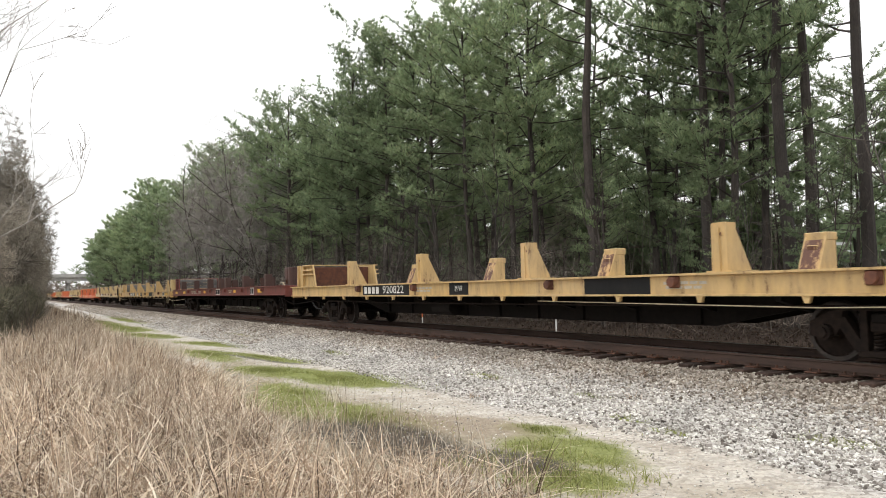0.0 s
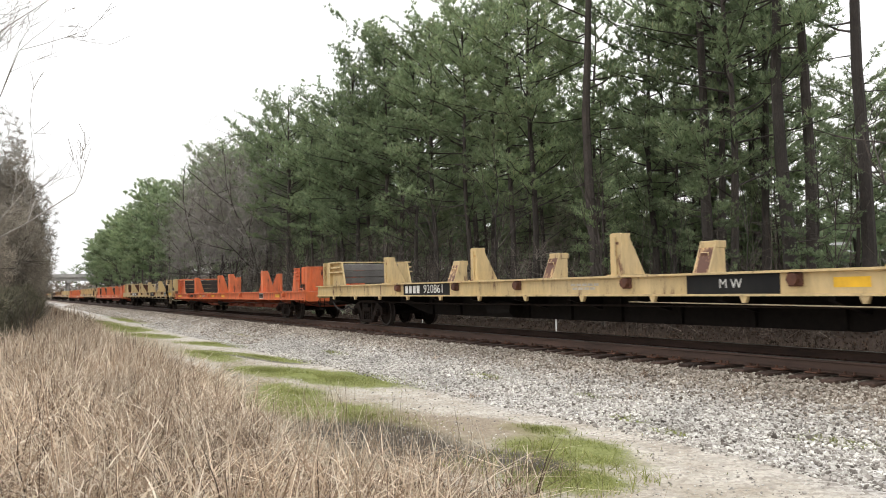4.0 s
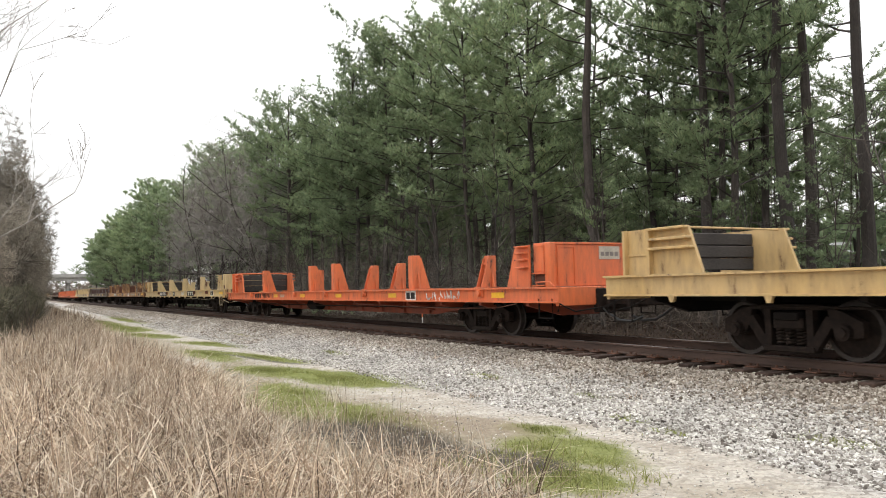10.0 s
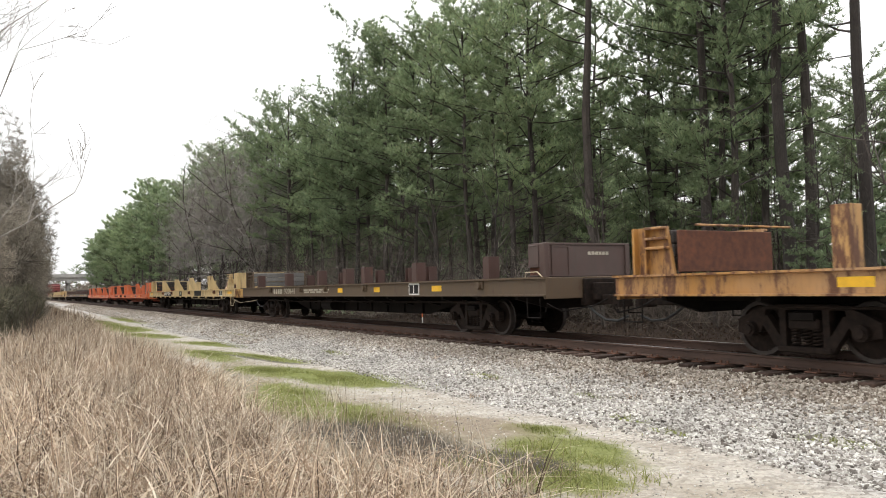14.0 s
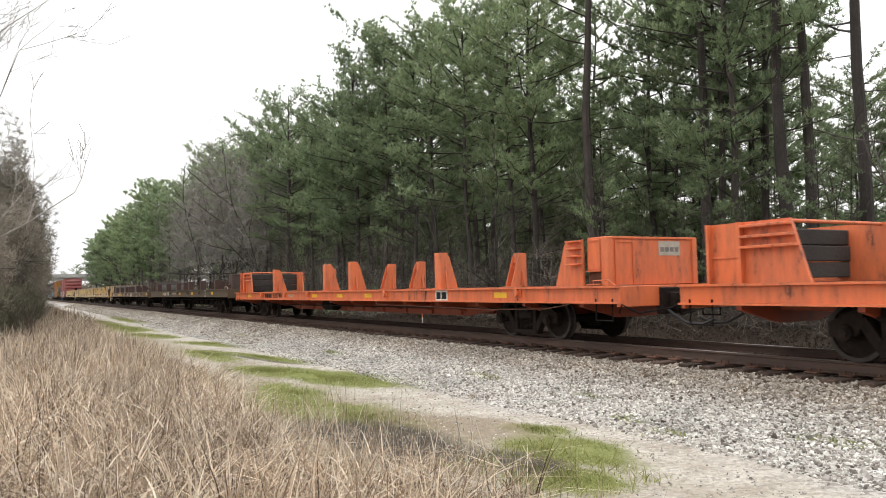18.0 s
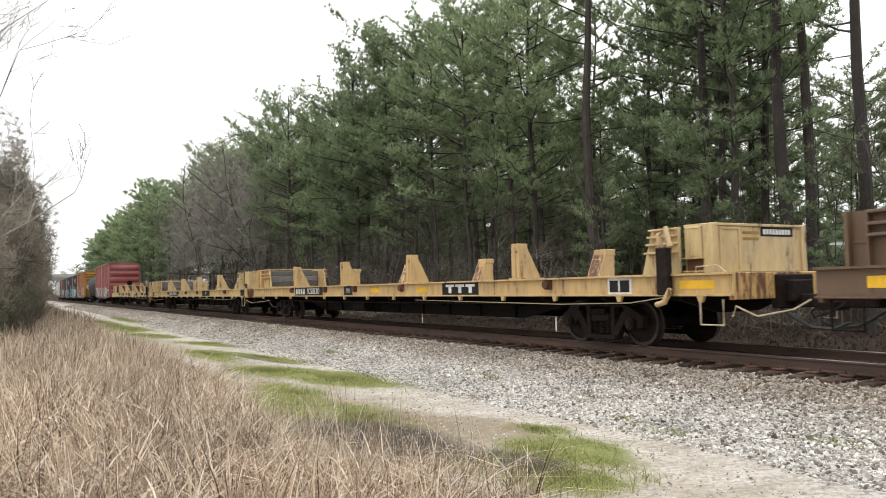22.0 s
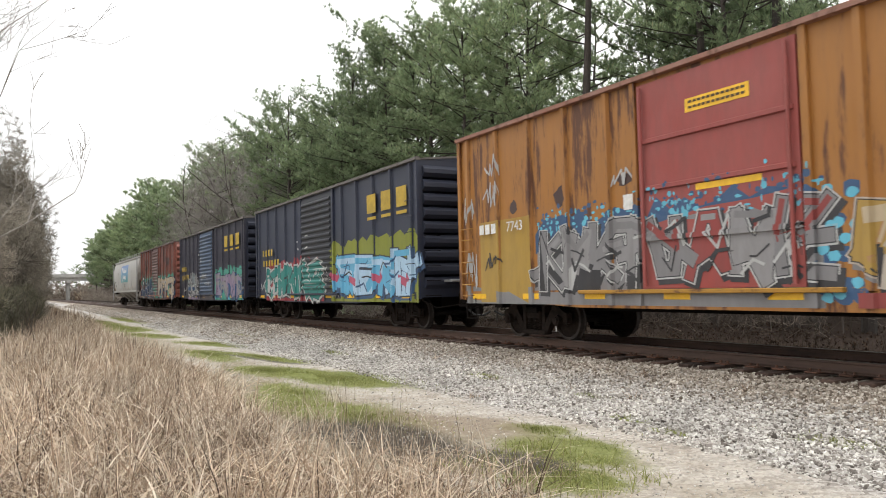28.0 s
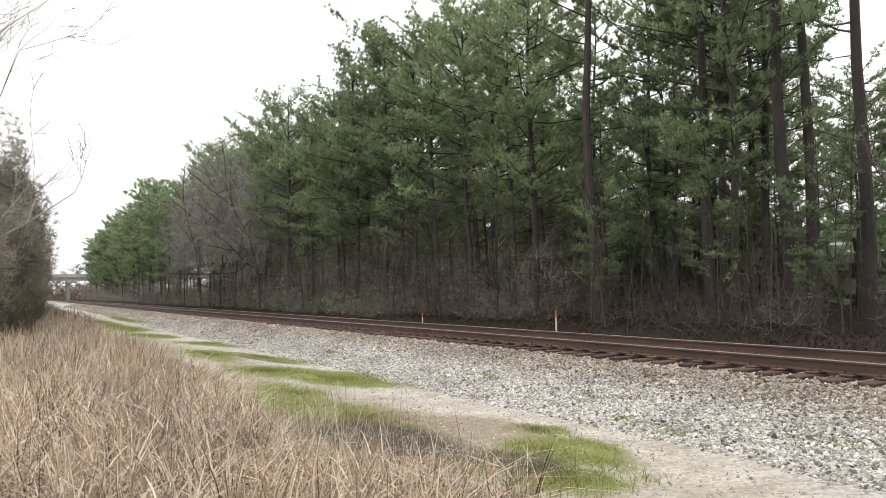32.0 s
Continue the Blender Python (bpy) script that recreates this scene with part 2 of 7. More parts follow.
green = ramp(n, l, world_noise(9, 6, 0.7), [(0.3, (0.115, 0.135, 0.035)), (0.7, (0.24, 0.255, 0.09))])
edge = math_node("MULTIPLY", math_node("SUBTRACT", world_noise(1.1, 6, 0.7, (0.6, 1.2, 1)), 0.5), 2.6)


def patch(cx, cy, rx, ry, turn=0.0, ragged=1.0):
    """An oval with a ragged edge, 1 inside."""
    dx = math_node("SUBTRACT", sep.outputs[0], cx)
    dy = math_node("SUBTRACT", sep.outputs[1], cy)
    c, s = math.cos(turn), math.sin(turn)
    a = math_node("DIVIDE", math_node("ADD", math_node("MULTIPLY", dx, c), math_node("MULTIPLY", dy, s)), rx)
    b = math_node("DIVIDE", math_node("SUBTRACT", math_node("MULTIPLY", dy, c), math_node("MULTIPLY", dx, s)), ry)
    d = math_node("SQRT", math_node("ADD", math_node("MULTIPLY", a, a), math_node("MULTIPLY", b, b)))
    return band(1.35, 0.75, math_node("ADD", d, math_node("MULTIPLY", edge, ragged * 0.8)))


GREENS = [(-15.0, -4.95, 2.3, 0.62, 0.22), (-17.6, -5.6, 1.9, 0.55, 0.15), (-11.8, -6.5, 2.4, 0.62, 0.22), (-10.6, -6.2, 0.8, 0.35, 0.2), (-14.2, -6.2, 1.3, 0.4, 0.1), (-21.0, -4.75, 3.2, 0.28, 0.15), (-23.5, -5.7, 2.6, 0.5, 0.05),
          (-28.0, -4.8, 2.6, 0.4, 0.2), (-36.5, -5.5, 3.4, 0.55, 0.15), (-45, -5.6, 5.0, 0.8, 0.1), (-58, -3.9, 9.0, 0.45, 0.0), (-52, -5.6, 9.0, 0.6, 0.0), (-6.9, -5.35, 1.0, 0.52, 0.0), (-6.0, -6.1, 0.6, 0.45, 0.4), (-7.9, -5.0, 0.6, 0.25, 0.3),
          (-12.1, -3.05, 0.55, 0.11, 0.0), (-9.0, -3.15, 0.36, 0.08, 0.0), (-7.5, -3.78, 0.36, 0.10, 0.0), (-6.6, -3.97, 0.25, 0.09, 0.0), (-4.9, -3.25, 0.55, 0.13, 0.1), (-29.8, -3.1, 2.0, 0.14, 0.0), (-19.5, -3.2, 0.9, 0.14, 0.0)]
thin_out = band(0.16, 0.44, world_noise(2.4, 6, 0.7))
for g in GREENS:
    col = mixed(n, l, math_node("MULTIPLY", math_node("MULTIPLY", patch(*g), 0.95), thin_out), col, green)
mud = ramp(n, l, world_noise(3.5, 6, 0.6), [(0.35, (0.028, 0.023, 0.019)), (0.7, (0.075, 0.062, 0.05))])
wet = math_node("MAXIMUM", patch(-9.2, -6.7, 1.9, 0.62, 0.12, 0.3), patch(-6.85, -6.1, 0.7, 0.36, 0.3, 0.4))
rut = math_node("MULTIPLY", patch(-20.6, -4.95, 3.0, 0.10, 0.15, 0.5), 0.75)
wet = math_node("MAXIMUM", wet, rut)
trodden = ramp(n, l, world_noise(6.0, 6, 0.7), [(0.3, (0.17, 0.125, 0.085)), (0.7, (0.33, 0.275, 0.205))])
col = mixed(n, l, math_node("MULTIPLY", patch(-9.3, -5.65, 1.7, 0.5, 0.3, 0.7), 0.75), col, trodden)
col = mixed(n, l, math_node("MULTIPLY", wet, 0.9), col, mud)
straw = ramp(n, l, world_noise(14, 6, 0.7), [(0.3, (0.07, 0.052, 0.036)), (0.7, (0.20, 0.155, 0.11))])
col = mixed(n, l, band(-7.9, -8.5, yy), col, straw)
# leaf litter, its colour darkened to include the shade beyond the track
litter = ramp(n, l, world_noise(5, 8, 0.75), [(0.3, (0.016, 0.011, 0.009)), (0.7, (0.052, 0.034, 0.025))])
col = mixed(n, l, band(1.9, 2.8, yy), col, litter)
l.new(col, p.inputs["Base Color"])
l.new(ramp(n, l, wet, [(0.2, (0.95, 0.95, 0.95)), (0.9, (0.72, 0.72, 0.72))]), p.inputs["Roughness"])
bumped(n, l, p, math_node("ADD", math_node("MULTIPLY", stone.outputs["Distance"], 1.0), math_node("MULTIPLY", world_noise(30, 4, 0.7), 0.6)), 0.7, 0.03)
p.inputs["Specular IOR Level"].default_value = 0.12
gm.materials.append(m)

# ---- track: two rails on ties ----
def rail_bm(y):
    bm = bmesh.new()
    prof = [(-0.070, -0.175), (0.070, -0.175), (0.070, -0.163), (0.010, -0.145), (0.010, -0.045), (0.036, -0.035), (0.036, -0.006), (0.030, -0.0), (-0.030, -0.0), (-0.036, -0.006), (-0.036, -0.035), (-0.010, -0.045), (-0.010, -0.145), (-0.070, -0.163)]
    a = [bm.verts.new((-900, y + p[0], p[1])) for p in prof]
    b = [bm.verts.new((120, y + p[0], p[1])) for p in prof]
    for i in range(len(prof)):
        f = bm.faces.new((a[i], b[i], b[(i + 1) % len(prof)], a[(i + 1) % len(prof)]))
        f.material_index = 1 if i in (6, 7, 8) else 0
    bmesh.ops.recalc_face_normals(bm, faces=bm.faces)
    return bm


track = thing("railway_track", "single railway track on wooden ties and ballast", "railway track", kind="structure")
for y in (-0.7535, 0.7535):
    part("rail", rail_bm(y), [M["rail"], M["rail_top"]], track, "rusty rail with a polished head")


def tie_bm(bm, x=0.0):
    box(bm, x - 0.115, x + 0.115, -1.30, 1.30, -0.375, -0.195, 0.012)


def plate_bm(bm):
    box(bm, -0.10, 0.10, -0.19, 0.19, -0.196, -0.172, 0.006)
    for sx in (-0.07, 0.07):
        for sy in (-0.085, 0.085):
            box(bm, sx - 0.014, sx + 0.014, sy - 0.014, sy + 0.014, -0.176, -0.135)


TIES = {}
rnd = random.Random(4)
for k in range(260):
    x = 2.0 - 0.515 * k + rnd.uniform(-0.03, 0.03)
    if "tie" not in TIES:
        bm = bmesh.new()
        tie_bm(bm)
        TIES["tie"] = part("tie", bm, M["tie"], track)
        t = TIES["tie"]
    else:
        t = again(TIES["tie"], track)
    t.matrix_basis = pose(x, rnd.uniform(-0.06, 0.04), rnd.uniform(-0.012, 0.0), 0, 0, rnd.uniform(-1.2, 1.2))
    if k < 110:
        for s in (-1, 1):
            if "plate" not in TIES:
                bm = bmesh.new()
                plate_bm(bm)
                TIES["plate"] = part("tie_plate", bm, M["plate"], track)
                q = TIES["plate"]
            else:
                q = again(TIES["plate"], track)
            q.matrix_basis = pose(x, s * 0.7535, 0)
bm = bmesh.new()
for k in range(330):
    tie_bm(bm, 2.0 - 0.515 * (260 + k))
tagged(part("far_ties", bm, M["tie"], track), kind="stuff")
# ---- loose stones, grass and woods ----
RNG = np.random.default_rng(7)


def mesh_from(name, verts, faces, material, parent=None, smooth=False):
    """A mesh from arrays: corners (n, 3), faces (m, 3 or 4)."""
    me = bpy.data.meshes.new(name)
    verts, faces = np.asarray(verts, np.float32), np.asarray(faces, np.int32)
    k = faces.shape[1]
    me.vertices.add(len(verts))
    me.vertices.foreach_set("co", verts.ravel())
    me.loops.add(faces.size)
    me.loops.foreach_set("vertex_index", faces.ravel())
    me.polygons.add(len(faces))
    me.polygons.foreach_set("loop_start", np.arange(0, faces.size, k, dtype=np.int32))
    me.polygons.foreach_set("use_smooth", np.full(len(faces), smooth))
    me.update(calc_edges=True)
    for m in material if isinstance(material, list) else [material]:
        me.materials.append(m)
    ob = new(name, me)
    if parent:
        ob.parent = parent
    return ob


def island_mat(name, stops, rough=0.85, translucent=0.0, wave=None):
    """Colour by piece, with a slow drift over the ground."""
    m, n, l, p = nodes_of(name)
    g = n.new("ShaderNodeNewGeometry")
    c = ramp(n, l, g.outputs["Random Per Island"], stops)
    x = n.new("ShaderNodeTexNoise")
    x.inputs["Scale"].default_value, x.inputs["Detail"].default_value = wave or 0.6, 3
    l.new(g.outputs["Position"], x.inputs["Vector"])
    c = mixed(n, l, 0.8, c, ramp(n, l, x.outputs[0], [(0.3, (0.66, 0.66, 0.66)), (0.7, (1.2, 1.2, 1.2))]), "MULTIPLY")
    o = n.new("ShaderNodeObjectInfo")
    c = mixed(n, l, 0.7, c, ramp(n, l, o.outputs["Random"], [(0, (0.72, 0.74, 0.72)), (1, (1.22, 1.18, 1.1))]), "MULTIPLY")
    l.new(c, p.inputs["Base Color"])
    p.inputs["Roughness"].default_value = rough
    p.inputs["Specular IOR Level"].default_value = 0.25
    if translucent:
        t = n.new("ShaderNodeBsdfTranslucent")
        l.new(c, t.inputs["Color"])
        k = n.new("ShaderNodeMixShader")
        k.inputs[0].default_value = translucent
        l.new(p.outputs[0], k.inputs[1])
        l.new(t.outputs[0], k.inputs[2])
        l.new(k.outputs[0], n["Material Output"].inputs["Surface"])
    return m


M["ballast"] = island_mat("crushed_granite", [(0.0, (0.12, 0.105, 0.095)), (0.25, (0.32, 0.295, 0.275)), (0.65, (0.51, 0.49, 0.465)), (1.0, (0.74, 0.725, 0.70))], 0.85, wave=0.9)
M["ballast_brown"] = island_mat("tan_crushed_stone", [(0.0, (0.10, 0.075, 0.058)), (0.3, (0.25, 0.21, 0.175)), (0.65, (0.40, 0.355, 0.305)), (1.0, (0.60, 0.55, 0.50))], 0.85, wave=0.9)
M["dry_grass"] = island_mat("dry_straw_grass", [(0.0, (0.045, 0.030, 0.022)), (0.4, (0.20, 0.138, 0.098)), (0.75, (0.46, 0.35, 0.265)), (1.0, (0.84, 0.74, 0.62))], 0.7, 0.3)
M["pale_straw"] = island_mat("bleached_straw", [(0.0, (0.26, 0.185, 0.13)), (0.5, (0.54, 0.43, 0.33)), (1.0, (0.88, 0.79, 0.67))], 0.65, 0.3)
M["green_grass"] = island_mat("young_green_grass", [(0.0, (0.16, 0.18, 0.05)), (0.6, (0.29, 0.31, 0.10)), (1.0, (0.44, 0.43, 0.20))], 0.7, 0.3)
M["needles"] = island_mat("pine_needles", [(0.0, (0.19, 0.25, 0.148)), (0.5, (0.32, 0.405, 0.240)), (0.9, (0.41, 0.50, 0.290)), (1.0, (0.49, 0.48, 0.30))], 0.6, 0.64, wave=0.25)
M["brush"] = island_mat("leafless_brush", [(0.0, (0.05, 0.038, 0.031)), (0.6, (0.115, 0.093, 0.078)), (1.0, (0.20, 0.168, 0.145))], 0.9, wave=0.3)
M["vine"] = island_mat("grey_vine_foliage", [(0.0, (0.17, 0.155, 0.125)), (0.6, (0.33, 0.295, 0.25)), (1.0, (0.46, 0.41, 0.36))], 0.85, 0.2, wave=0.5)

CUT_V = np.array([(x, y, z) for x in (-1, 1) for y in (-1, 1) for z in (-1, 1)]) * 0.8
CUT_F = np.array([(0, 1, 3), (0, 3, 2), (4, 6, 7), (4, 7, 5), (0, 4, 5), (0, 5, 1), (2, 3, 7), (2, 7, 6), (0, 2, 6), (0, 6, 4), (1, 5, 7), (1, 7, 3)])


def stones(name, pts, size, material, label):
    n = len(pts)
    sc = RNG.lognormal(0, 0.33, (n, 1, 1)) * size * RNG.uniform(0.6, 1.25, (n, 1, 3))
    v = CUT_V[None] * sc * RNG.uniform(0.45, 1.25, (n, 8, 3))
    b = RNG.uniform(0, 2 * np.pi, (n, 1))
    v = np.stack([v[..., 0], v[..., 1] * np.cos(b) - v[..., 2] * np.sin(b), v[..., 1] * np.sin(b) + v[..., 2] * np.cos(b)], -1)
    a = RNG.uniform(0, 2 * np.pi, (n, 1))
    x, y = v[..., 0] * np.cos(a) - v[..., 1] * np.sin(a), v[..., 0] * np.sin(a) + v[..., 1] * np.cos(a)
    v = np.stack([x, y, v[..., 2]], -1) + pts[:, None]
    f = CUT_F[None] + 8 * np.arange(n)[:, None, None]
    ob = mesh_from(name, v.reshape(-1, 3), f.reshape(-1, 3), material)
    return tagged(ob, label, "gravel", kind="stuff")


def strew(n, x0, x1, y0, y1, power=1.0):
    """Random places on the ground, denser towards x0."""
    x = x0 + (x1 - x0) * RNG.uniform(0, 1, n) ** power
    y = RNG.uniform(y0, y1, n)
    z = np.array([ground_z(a, b) for a, b in zip(x, y)])
    return np.stack([x, y, z], 1)


s1 = strew(84000, -2.6, -48, -4.4, -1.36, 1.55)
s1 = s1[(s1[:, 1] > -3.8) | (RNG.uniform(0, 1, len(s1)) < 0.5)]
s2 = np.concatenate([strew(3500, -1.5, -40, -0.66, 0.66, 1.3), strew(4200, -1.5, -42, -1.42, -0.86, 1.45)])
s3 = strew(5500, -1.0, -26, -6.8, -3.9, 1.5)
s3 = s3[np.array([min(((q[0] - g[0]) / g[2]) ** 2 + ((q[1] - g[1]) / g[3]) ** 2 for g in GREENS) > 1.0 for q in s3])]
s4 = strew(2600, -1.5, -40, 1.1, 2.7, 1.2)
brown = s1[:, 1] + RNG.normal(0, 0.35, len(s1)) > -2.35
stones("ballast_shoulder", np.concatenate([s1[brown], s2, s4]) + (0, 0, 0.005), 0.016, M["ballast_brown"], "tan crushed ballast stones beside the ties")
stones("ballast_stones", s1[~brown] + (0, 0, 0.005), 0.016, M["ballast"], "pale grey crushed ballast stones")
far_s = strew(20000, -26, -140, -3.9, -1.36, 1.35)
stones("far_ballast", far_s, 0.027, M["ballast_brown"], "tan crushed ballast stones beside the ties")
stones("road_gravel", s3 + (0, 0, 0.002), 0.0095, M["ballast"], "loose pale gravel trodden into sand")


def blades(name, pts, height, width, lean, material, label, category, seg=3, droop=0.55):
    """Grass blades: narrow bent strips."""
    n = len(pts)
    h = height * RNG.uniform(0.45, 1.15, n)
    a = RNG.uniform(0, 2 * np.pi, n)
    tilt = np.abs(RNG.normal(0, lean, n))
    d = np.stack([np.cos(a), np.sin(a), np.zeros(n)], 1)
    b = RNG.uniform(0, 2 * np.pi, n)
    side = np.stack([np.cos(b), np.sin(b), np.zeros(n)], 1)
    w = width * RNG.uniform(0.6, 1.4, n)
    bend = RNG.uniform(0.0, 1.0, n) ** 2 * droop * 2
    rows = []
    for k in range(seg + 1):
        s = k / seg
        out = (tilt * s + bend * s ** 2.2) * h
        up = h * s * (1 - 0.30 * (tilt * s + bend * s ** 2) ** 1.2)
        c = pts + d * out[:, None] + np.stack([0 * h, 0 * h, up], 1)
        ww = (w * (1 - 0.85 * s))[:, None]
        rows.append(np.stack([c - side * ww, c + side * ww], 1))
    v = np.stack(rows, 1).reshape(-1, 3)
    q = np.array([(2 * k, 2 * k + 1, 2 * k + 3, 2 * k + 2) for k in range(seg)])
    f = q[None] + (2 * (seg + 1)) * np.arange(n)[:, None, None]
    ob = mesh_from(name, v, f.reshape(-1, 4), material)
    return tagged(ob, label, category, kind="stuff")


def tall_edge(x):
    """How far the tall grass reaches towards the track."""
    e = -7.95 - 0.3 * smoothstep(-13, -9, x) - 0.45 * smoothstep(-10, -7.5, x) + 1.75 * smoothstep(-6.2, -5.3, x) + 0.15 * smoothstep(-16, -30, x) + 1.6 * smoothstep(-30, -60, x) + 0.25 * noise.noise((x * 0.9, 3.1, 0))
    return e - 1.5 * smoothstep(-5.3, -4.5, x)


def tall_places(n, x0, x1, y0, power):
    p = strew(n, x0, x1, y0, -5.5, power)
    keep = np.array([q[1] < tall_edge(q[0]) + abs(RNG.normal(0, 0.12)) and math.hypot(q[0], q[1] + 10.9) > 1.7 for q in p])
    return p[keep]


blades("dry_grass", tall_places(24000, -2.6, -16, -13.5, 1.15), 0.72, 0.0074, 0.6, M["dry_grass"], "tall dry straw-coloured grass beside the track", "grass")
blades("dry_grass_beyond", tall_places(36000, -14, -46, -17, 1.25), 0.80, 0.012, 0.40, M["dry_grass"], "tall dry straw-coloured grass beside the track", "grass")
blades("dry_grass_far", tall_places(14000, -44, -130, -20, 1.2), 0.9, 0.02, 0.2, M["dry_grass"], "tall dry straw-coloured grass beside the track", "grass")
blades("straws_beyond", tall_places(15000, -13, -44, -15, 1.3), 0.92, 0.0125, 0.45, M["pale_straw"], "pale bent straws standing over the dry grass", "grass", seg=3, droop=0.7)
blades("bent_straws", tall_places(15000, -2.8, -22, -13, 1.15), 0.82, 0.0092, 0.5, M["pale_straw"], "pale bent straws lying over the dry grass", "grass", seg=4, droop=0.9)
p = strew(900, -5.2, -11.0, -8.6, -6.6, 1.0)
blades("ditch_straws", p[RNG.uniform(0, 1, len(p)) < 0.2 + 0.6 * (p[:, 1] < -6.8)], 0.72, 0.0055, 0.42, M["pale_straw"], "sparse bent straws over the wet ditch", "grass", seg=4, droop=0.8)
p = tall_places(15000, -2.8, -16, -12.5, 1.15)
p[:, 2] += RNG.uniform(0.08, 0.52, len(p))
blades("grass_leaves", p, 0.26, 0.0075, 1.3, M["pale_straw"], "curled dry leaves on the grass stalks", "grass", seg=3, droop=1.2)
p = strew(330, -3.8, -12.5, -8.0, -6.1, 1.0)
blades("grass_stalks", p, 0.62, 0.003, 0.18, M["dry_grass"], "thin dry grass stalks at the edge of the gravel", "grass", droop=0.1)
gp = []
for cx, cy, rx, ry, turn in GREENS:
    k = int(min(7000, 2600 * rx * ry * (1.0 if cx > -20 else 0.6)))
    r, a = np.abs(RNG.normal(0, 0.62, k)), RNG.uniform(0, 2 * np.pi, k)
    x, y = r * np.cos(a) * rx, r * np.sin(a) * ry
    x, y = cx + x * math.cos(turn) - y * math.sin(turn), cy + x * math.sin(turn) + y * math.cos(turn)
    gp.append(np.stack([x, y, [ground_z(u, v) for u, v in zip(x, y)]], 1))
gp = np.concatenate(gp)
gp = gp[(((gp[:, 0] + 9.3) / 1.4) ** 2 + ((gp[:, 1] + 6.85) / 0.36) ** 2 > 1) & (((gp[:, 0] + 6.85) / 0.6) ** 2 + ((gp[:, 1] + 6.1) / 0.28) ** 2 > 1)]
gp = gp[np.array([noise.noise((q[0] * 0.9, q[1] * 1.6, 8.0)) > -0.34 for q in gp])]
blades("green_grass", gp, 0.06, 0.005, 0.8, M["green_grass"], "short fresh green grass growing on the gravel", "grass", seg=2)
p = strew(2000, -5.2, -7.4, -6.8, -5.3, 1.0)
blades("green_tussock", p[RNG.uniform(0, 1, len(p)) < 0.55], 0.13, 0.005, 0.6, M["green_grass"], "longer green grass blades at the ditch", "grass")


weeds = np.concatenate([strew(1, x, x - 0.01, y, y + 0.01) + np.stack([RNG.normal(0, 0.05, 26), RNG.normal(0, 0.05, 26), np.zeros(26)], 1) for x, y in ((-9.6, -3.0), (-8.2, -3.0), (-8.9, -2.0), (-11.6, -3.2), (-6.9, -2.1), (-14.8, -2.6), (-10.6, -4.3))])
blades("ballast_weeds", weeds, 0.16, 0.004, 0.6, M["dry_grass"], "small dead weeds growing out of the ballast", "weed", droop=0.6)


# -- pines --
def limb_path(rnd, start, out, rise, length, k=4):
    p, d, path = np.array(start, float), np.array((math.cos(out), math.sin(out), rise)), []
    for i in range(k):
        path.append(tuple(p))
        p = p + d * length / (k - 1)
        d = d + np.array((rnd.uniform(-0.25, 0.25), rnd.uniform(-0.25, 0.25), rnd.uniform(-0.05, 0.22)))
    return path


def tufts(centres, size, per, rng, width=0.16, lift=0.35):
    """Sprays of needles: narrow triangles that radiate from each centre."""
    n = len(centres)
    d = rng.normal(0, 1, (n, per, 3)) + (0, 0, lift)
    d /= np.linalg.norm(d, axis=-1, keepdims=True)
    L = size * rng.uniform(0.55, 1.2, (n, per, 1))
    s = np.cross(d, rng.normal(0, 1, (n, per, 3)))
    s /= np.linalg.norm(s, axis=-1, keepdims=True) + 1e-6
    c = np.asarray(centres)[:, None]
    tri = np.stack([c + d * L * 0.08 - s * L * width * 0.5, c + d * L * 0.08 + s * L * width * 0.5, c + d * L], 2)
    return tri.reshape(-1, 3), np.arange(n * per * 3).reshape(-1, 3)


def candles(centres, aims, size, per, rng, width, up):
    """Needle tufts: each a shuttlecock of narrow pieces about its own aim, all facing out of the tuft."""
    n = len(centres)
    a = np.asarray(aims)[:, None]
    d = rng.normal(0, 0.62, (n, per, 3)) + a
    d /= np.linalg.norm(d, axis=-1, keepdims=True)
    L = size * rng.uniform(0.6, 1.15, (n, per, 1))
    out = d - a * np.sum(d * a, -1, keepdims=True) + (0, 0, up)
    out /= np.linalg.norm(out, axis=-1, keepdims=True) + 1e-6
    s = np.cross(d, out)
    s /= np.linalg.norm(s, axis=-1, keepdims=True) + 1e-6
    c = np.asarray(centres)[:, None]
    tri = np.stack([c + d * L * 0.05 - s * L * width * 0.5, c + d * L * 0.05 + s * L * width * 0.5, c + d * L], 2)
    return tri.reshape(-1, 3), np.arange(n * per * 3).reshape(-1, 3)


